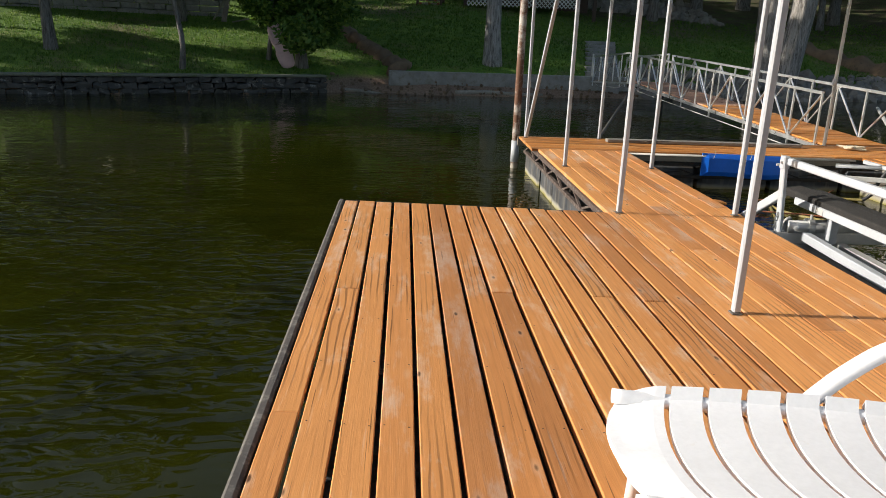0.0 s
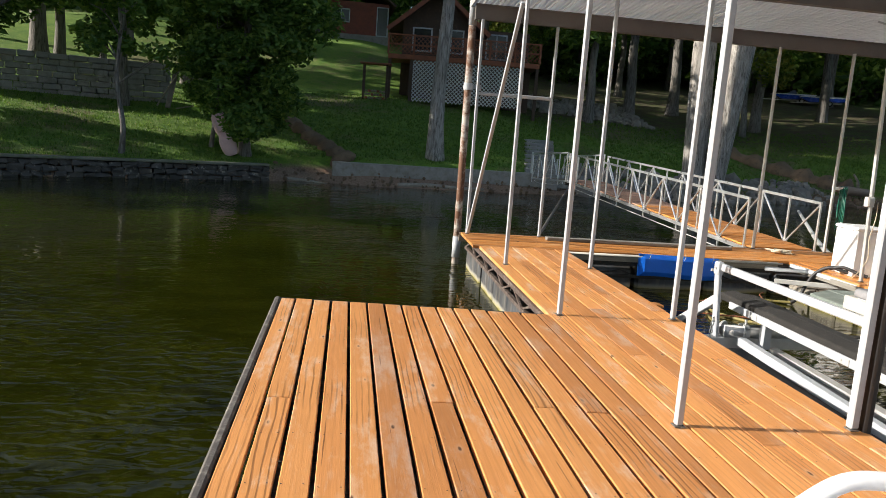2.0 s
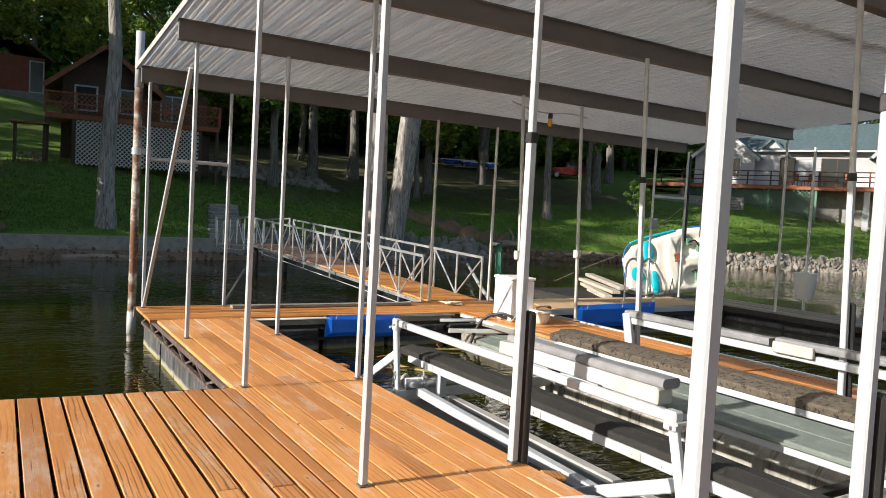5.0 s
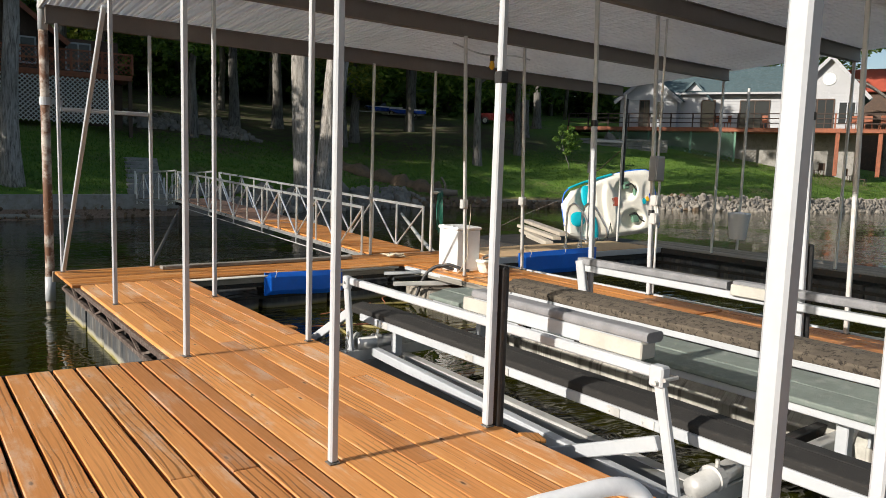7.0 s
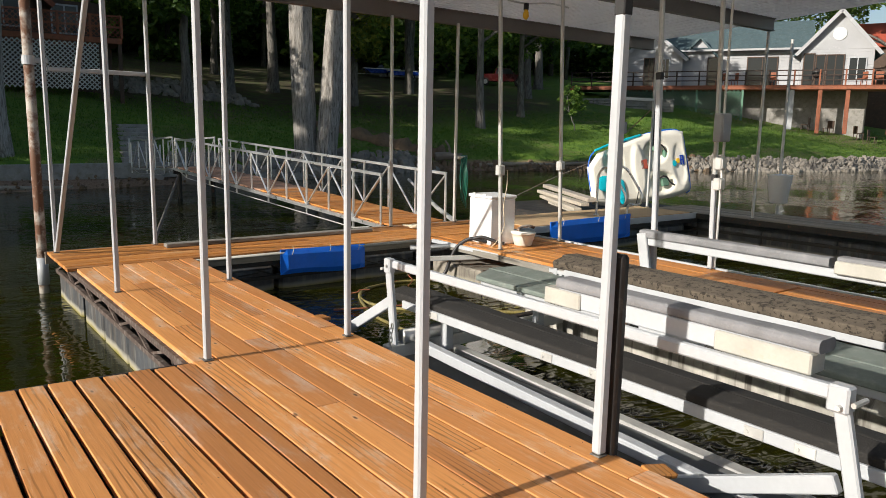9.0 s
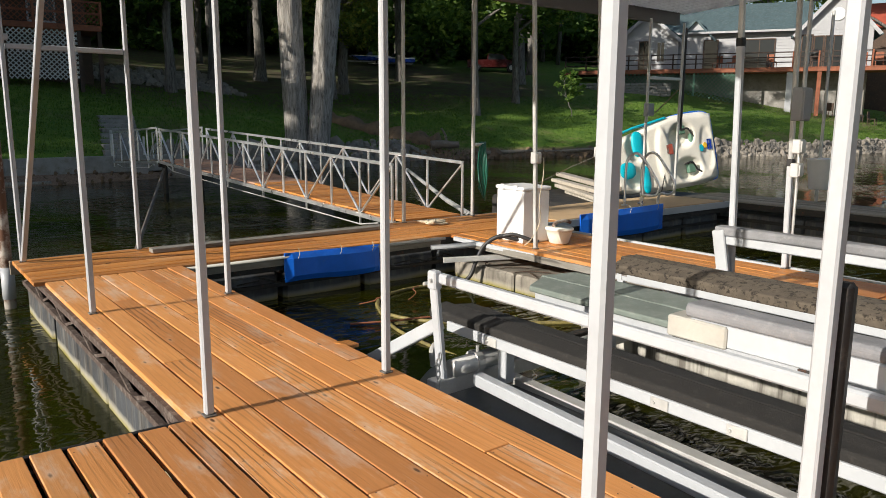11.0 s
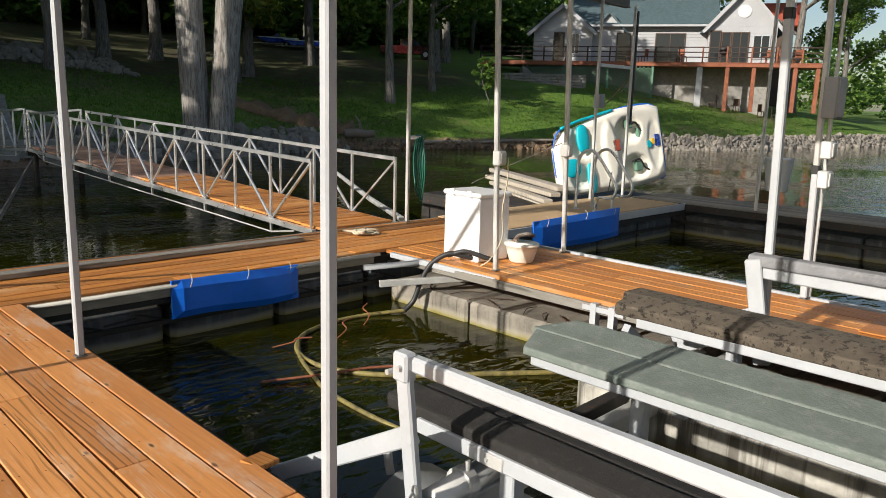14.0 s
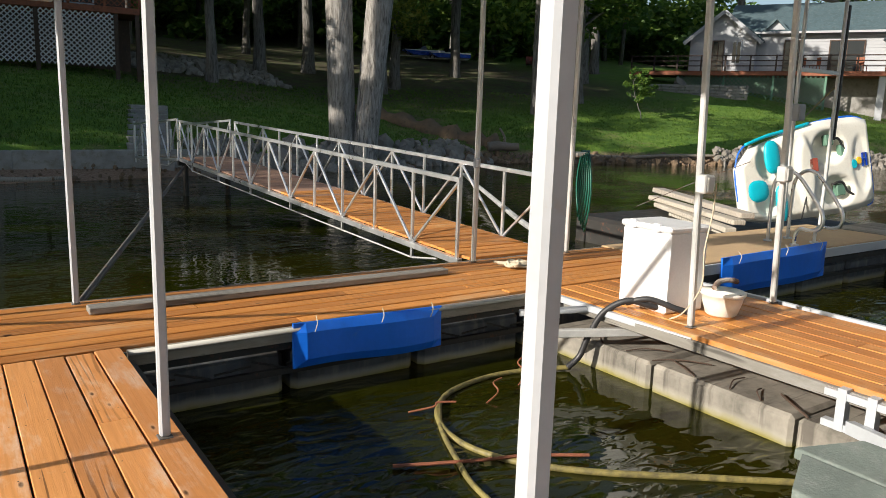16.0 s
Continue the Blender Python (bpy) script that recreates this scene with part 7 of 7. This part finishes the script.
grill = thing("grill", "round black kettle grill on the house deck", "grill", tuple(HM @ Vector((14.6, -1.9, FZ - 0.02))))
bm = B()
bmesh.ops.create_uvsphere(bm, u_segments=14, v_segments=8, radius=0.34, matrix=Matrix.Translation((0, 0, 0.85)))
part("kettle", bm, "rubber", grill, "", True)
for a in (0, 2.1, 4.2):
    bm = B()
    rod(bm, (0.1 * math.cos(a), 0.1 * math.sin(a), 0.7), (0.32 * math.cos(a), 0.32 * math.sin(a), 0.0), 0.02, 6)
    part("leg", bm, "rubber", grill)

# low block wall on the lawn before the house
a, b = HM @ Vector((-0.6, -6.4, 0)), HM @ Vector((5.6, -5.2, 0))
w = ground_z((a.x + b.x) / 2, (a.y + b.y) / 2)
stone_wall("garden_wall", "low grey block garden wall on the lawn", [(a.x, a.y), (b.x, b.y)], w - 0.3, w + 0.62, 5, 0.45, "block", 0.35, None, 12)
p = HM @ Vector((1.2, -4.4, 0))
bm = B()
rock_bm(bm, (p.x, p.y, ground_z(p.x, p.y) + 0.35), 0.55, random.Random(4), 0.9)
tagged(part("boulder", bm, "rock"), "pale boulder on the lawn by the house", "boulder")

# house with a red metal roof further along
red = thing("red_roof_house", "distant house with a red metal roof among trees", "house", (71.7, 21.5, 0.0), rz=22)
bm = B()
gable(bm, 0, 4.6, 2.9, 7, 1.5, 9.3, 11.2)
part("wall", bm, "darkwood", red)
bm = B()
gable_roof(bm, 0, 4.6, 2.9, 7, 9.3, 11.2, 0.4)
part("roof", bm, "redroof", red)

# log cabin with a railed deck over white lattice
cabin = thing("log_cabin", "dark log cabin with railed deck over white lattice", "house", (2.0, 33.2, 0.0), rz=-5)
CZ = 5.15
bm = B()
gable(bm, 0.6, 4.4, 1.6, 8.0, 2.0, 7.1, 8.7)
part("wall", bm, "darkwood", cabin)
bm = B()
gable_roof(bm, 0.6, 4.4, 1.6, 8.5, 7.1, 8.7, 0.7)
part("roof", bm, "darkwood", cabin)
bm = B()
box(bm, (4.4, 2.2, 2.0), (7.5, 8.0, 7.0))
part("side_wall", bm, "darkwood", cabin)
bm = B()
bar(bm, (-0.2, 0.85, 6.55), (2.5, 0.85, 8.75), 0.06, 0.22)
bar(bm, (5.2, 0.85, 6.55), (2.5, 0.85, 8.75), 0.06, 0.22)
part("barge_board", bm, "redwood", cabin)
window(cabin, 1.2, CZ + 0.5, 0.9, 1.1, 0, "white", 1.58)
window(cabin, 2.6, CZ + 0.5, 1.2, 1.1, 1, "white", 1.58)
window(cabin, 5.2, CZ + 0.4, 1.0, 1.2, 1, "white", 2.18)
bm = B()
box(bm, (0.0, -0.9, CZ - 0.25), (7.7, 1.7, CZ), None, 0.02)
part("deck", bm, "redwood", cabin)
railing(cabin, (0.0, -0.85, CZ), (7.7, -0.85, CZ), 0.95, "redwood", 6, 2)
lattice_panel(cabin, (0.05, -0.83, CZ + 0.05), Vector((1, 0, 0)), 7.6, 0.85, "redwood", 0.22, 0.03, "rail_lattice")
lattice_panel(cabin, (1.2, -0.8, 2.85), Vector((1, 0, 0)), 5.6, CZ - 0.25 - 2.85, "lattice_white", 0.2, 0.042)
for x in (0.1, 1.2, 4.0, 6.8, 7.6):
    bm = B()
    box(bm, (x - 0.08, -0.86, 1.8), (x + 0.08, -0.7, CZ - 0.25))
    part("deck_post", bm, "darkwood", cabin)
bm = B()
box(bm, (0.6, 1.0, 1.8), (7.5, 1.6, CZ - 0.3))
part("skirt_wall", bm, "darkwood", cabin)
# firewood rack beside the deck
rack = thing("firewood_rack", "dark wooden rack of split firewood beside the cabin deck", "firewood rack", tuple(on_ground(0.75, 31.9, 0.0)), rz=-5)
for x in (0.0, 1.15):
    for y in (0.0, 0.5):
        bm = B()
        box(bm, (x - 0.05, y - 0.05, -0.2), (x + 0.05, y + 0.05, 1.75), None, 0.008)
        part("post", bm, "darkwood", rack)
bm = B()
box(bm, (-0.2, -0.2, 1.75), (1.35, 0.7, 1.82), None, 0.01)
part("roof", bm, "redwood", rack)
rg = random.Random(19)
for k in range(21):
    bm = B()
    cx, cz = 0.16 + 0.145 * (k % 7), 0.1 + 0.17 * (k // 7)
    rod(bm, (cx, -0.05 + rg.uniform(-0.05, 0.05), cz), (cx, 0.5, cz), 0.07 * rg.uniform(0.8, 1.05), 7)
    part("log", bm, "greywood" if k % 3 else "redwood", rack)

# brick house up the slope
brick = thing("brick_house", "red brick house above the lawn", "house", (-1.75, 49.0, 0.0), rz=2)
bm = B()
box(bm, (0, 0, 7.85), (4.2, 6, 10.1))
part("wall", bm, "brickred", brick)
bm = B()
box(bm, (-1.5, -0.05, 4.0), (4.25, 6.05, 7.85))
part("foundation", bm, "block", brick, "grey block foundation")
bm = B()
gable_roof(bm, -0.2, 4.4, -0.6, 6.6, 10.0, 11.6, 0.2)
part("roof", bm, "darkwood", brick)
window(brick, 0.25, 8.7, 1.1, 0.8, 1, "white", 0.0)
window(brick, 3.4, 7.9, 0.7, 1.9, 0, "white", 0.0)

# block terrace on the wooded slope
stone_wall("terrace_wall", "grey block terrace wall on the slope", [(-15.0, 22.9), (-7.2, 26.2)], 1.5, 3.35, 8, 0.6, "block", 0.4, None, 15)

# timber rubbish and the faded plastic hull by the bank
for k, (a, b, wd) in enumerate((((-7.4, 25.0, 0.05), (-6.4, 25.4, 1.9), 0.16), ((-6.9, 24.6, 0.1), (-6.8, 25.6, 1.5), 0.2), ((-6.6, 24.7, 0.1), (-4.6, 25.2, 0.7), 0.14), ((-6.3, 25.3, 1.3), (-4.0, 25.7, 1.2), 0.12), ((-5.6, 24.8, 0.02), (-3.9, 25.0, 0.3), 0.15))):
    a, b = on_ground(a[0], a[1], a[2]), on_ground(b[0], b[1], b[2])
    bm = B()
    bar(bm, a, b, wd, 0.05, 0.006)
    tagged(part("scrap_board", bm, "greywood"), "broken grey scrap board leaning on the slope", "board", "scrap boards")
hullp = thing("plastic_hull", "faded pink plastic pedal hull leaning on a tree", "toy boat", tuple(on_ground(-3.6, 19.75, 0.02)))
HM2 = Matrix.Rotation(radians(-20), 4, "Y") @ Matrix.Rotation(radians(12), 4, "X")
for x0, x1, z0, z1, mat, nm in ((-0.27, 0.27, 0.0, 1.45, "pink", "body"),):
    bm = B()
    n, seg = 18, 18
    rings = []
    for i in range(n + 1):
        u = i / n
        wv = 0.27 * (1 - abs(2 * u - 1) ** 5 * 0.35) * (1 - 0.22 * math.exp(-((u - 0.5) / 0.09) ** 2))
        rings.append([bm.verts.new((wv * math.copysign(abs(math.cos(a)) ** 0.6, math.cos(a)), 0.16 * math.copysign(abs(math.sin(a)) ** 0.7, math.sin(a)) - 0.05 * math.sin(u * 6.3), 1.45 * u)) for a in (2 * math.pi * k / seg for k in range(seg))])
    for a, b in zip(rings, rings[1:]):
        for k in range(seg):
            bm.faces.new((a[k], a[(k + 1) % seg], b[(k + 1) % seg], b[k]))
    bm.faces.new(rings[0][::-1])
    bm.faces.new(rings[-1])
    bmesh.ops.transform(bm, matrix=HM2, verts=bm.verts)
    part(nm, bm, mat, hullp, "", True)
for z in (0.38, 1.05):
    bm = B()
    box(bm, (-0.17, -0.2, z - 0.2), (0.17, -0.1, z + 0.2), None, 0.04)
    bmesh.ops.transform(bm, matrix=HM2, verts=bm.verts)
    part("seat_well", bm, "pink", hullp)


# ---- vehicles up the slope ----
def wheel(parent, x, y, r):
    bm = B()
    rod(bm, (x, y - 0.1, r), (x, y + 0.1, r), r, 18)
    t = part("wheel", bm, "tyre", parent, "", False)
    bm = B()
    rod(bm, (x, y - 0.115, r), (x, y + 0.115, r), r * 0.58, 14)
    part("rim", bm, "galv", t)


def car_body(bm, prof, w):
    """A body from its side profile, narrower above the belt line."""
    l, r = [], []
    for x, z in prof:
        k = w / 2 * (1 - 0.16 * smooth(0.95, 1.7, z))
        l.append(bm.verts.new((x, -k, z)))
        r.append(bm.verts.new((x, k, z)))
    bm.faces.new(l)
    bm.faces.new(r[::-1])
    n = len(prof)
    for i in range(n):
        j = (i + 1) % n
        bm.faces.new((l[j], l[i], r[i], r[j]))


def pickup(at, rz, mat, label):
    c = thing("pickup_truck", label, "pickup truck", at, "", "", rz)
    c.scale = (0.8, 0.8, 0.8)
    bm = B()
    car_body(bm, [(-2.7, 0.45), (2.6, 0.45), (2.7, 0.7), (2.65, 1.05), (1.35, 1.15), (0.85, 1.75), (-0.6, 1.8), (-0.75, 1.2), (-2.7, 1.15)], 1.95)
    part("body", bm, mat, c)
    bm = B()
    car_body(bm, [(1.2, 1.2), (0.8, 1.68), (-0.52, 1.72), (-0.62, 1.2)], 1.99)
    part("side_window", bm, "glass", c)
    for x in (-1.7, 1.75):
        for y in (-0.88, 0.88):
            wheel(c, x, y, 0.4)
    bm = B()
    box(bm, (2.66, -0.8, 0.5), (2.8, 0.8, 0.68), None, 0.03)
    part("bumper", bm, "galv", c)
    for y in (-0.7, 0.7):
        bm = B()
        box(bm, (2.62, y - 0.17, 0.82), (2.71, y + 0.17, 1.0), None, 0.02)
        part("headlight", bm, "plastic_white", c)


def boat_on_trailer(at, rz, label):
    c = thing("boat_on_trailer", label, "boat", at, "parked boats", "", rz)
    c.scale = (0.62, 0.62, 0.62)
    bm = B()
    prof = [(-2.4, 0.55), (1.6, 0.5), (2.7, 1.1), (2.5, 1.15), (-2.4, 1.1)]
    car_body(bm, prof, 2.0)
    part("hull", bm, "carpaint_blue", c, "blue hull")
    bm = B()
    car_body(bm, [(-2.42, 0.95), (2.5, 1.06), (2.68, 1.14), (-2.42, 1.14)], 2.06)
    part("stripe", bm, "plastic_white", c, "white stripe")
    bm = B()
    car_body(bm, [(-0.2, 1.14), (0.9, 1.14), (0.3, 1.6), (0.0, 1.62)], 1.5)
    part("windscreen", bm, "glass", c)
    bm = B()
    bar(bm, (-2.2, -0.7, 0.42), (3.6, 0.0, 0.42), 0.08, 0.1)
    bar(bm, (-2.2, 0.7, 0.42), (3.6, 0.0, 0.42), 0.08, 0.1)
    part("trailer_frame", bm, "galv", c)
    for y in (-1.0, 1.0):
        wheel(c, -0.8, y, 0.32)


p = on_ground(42.2, 43.0)
pickup(tuple(p), -40, "carpaint_red", "dark red pickup truck parked under the trees")
p = on_ground(34.3, 49.2)
boat_on_trailer(tuple(p), 160, "blue and white boat on a trailer under trees")
p = on_ground(35.7, 47.6)
boat_on_trailer(tuple(p), 150, "blue and white boat on a trailer under trees")
p = on_ground(39.5, 50.0, 0.02)
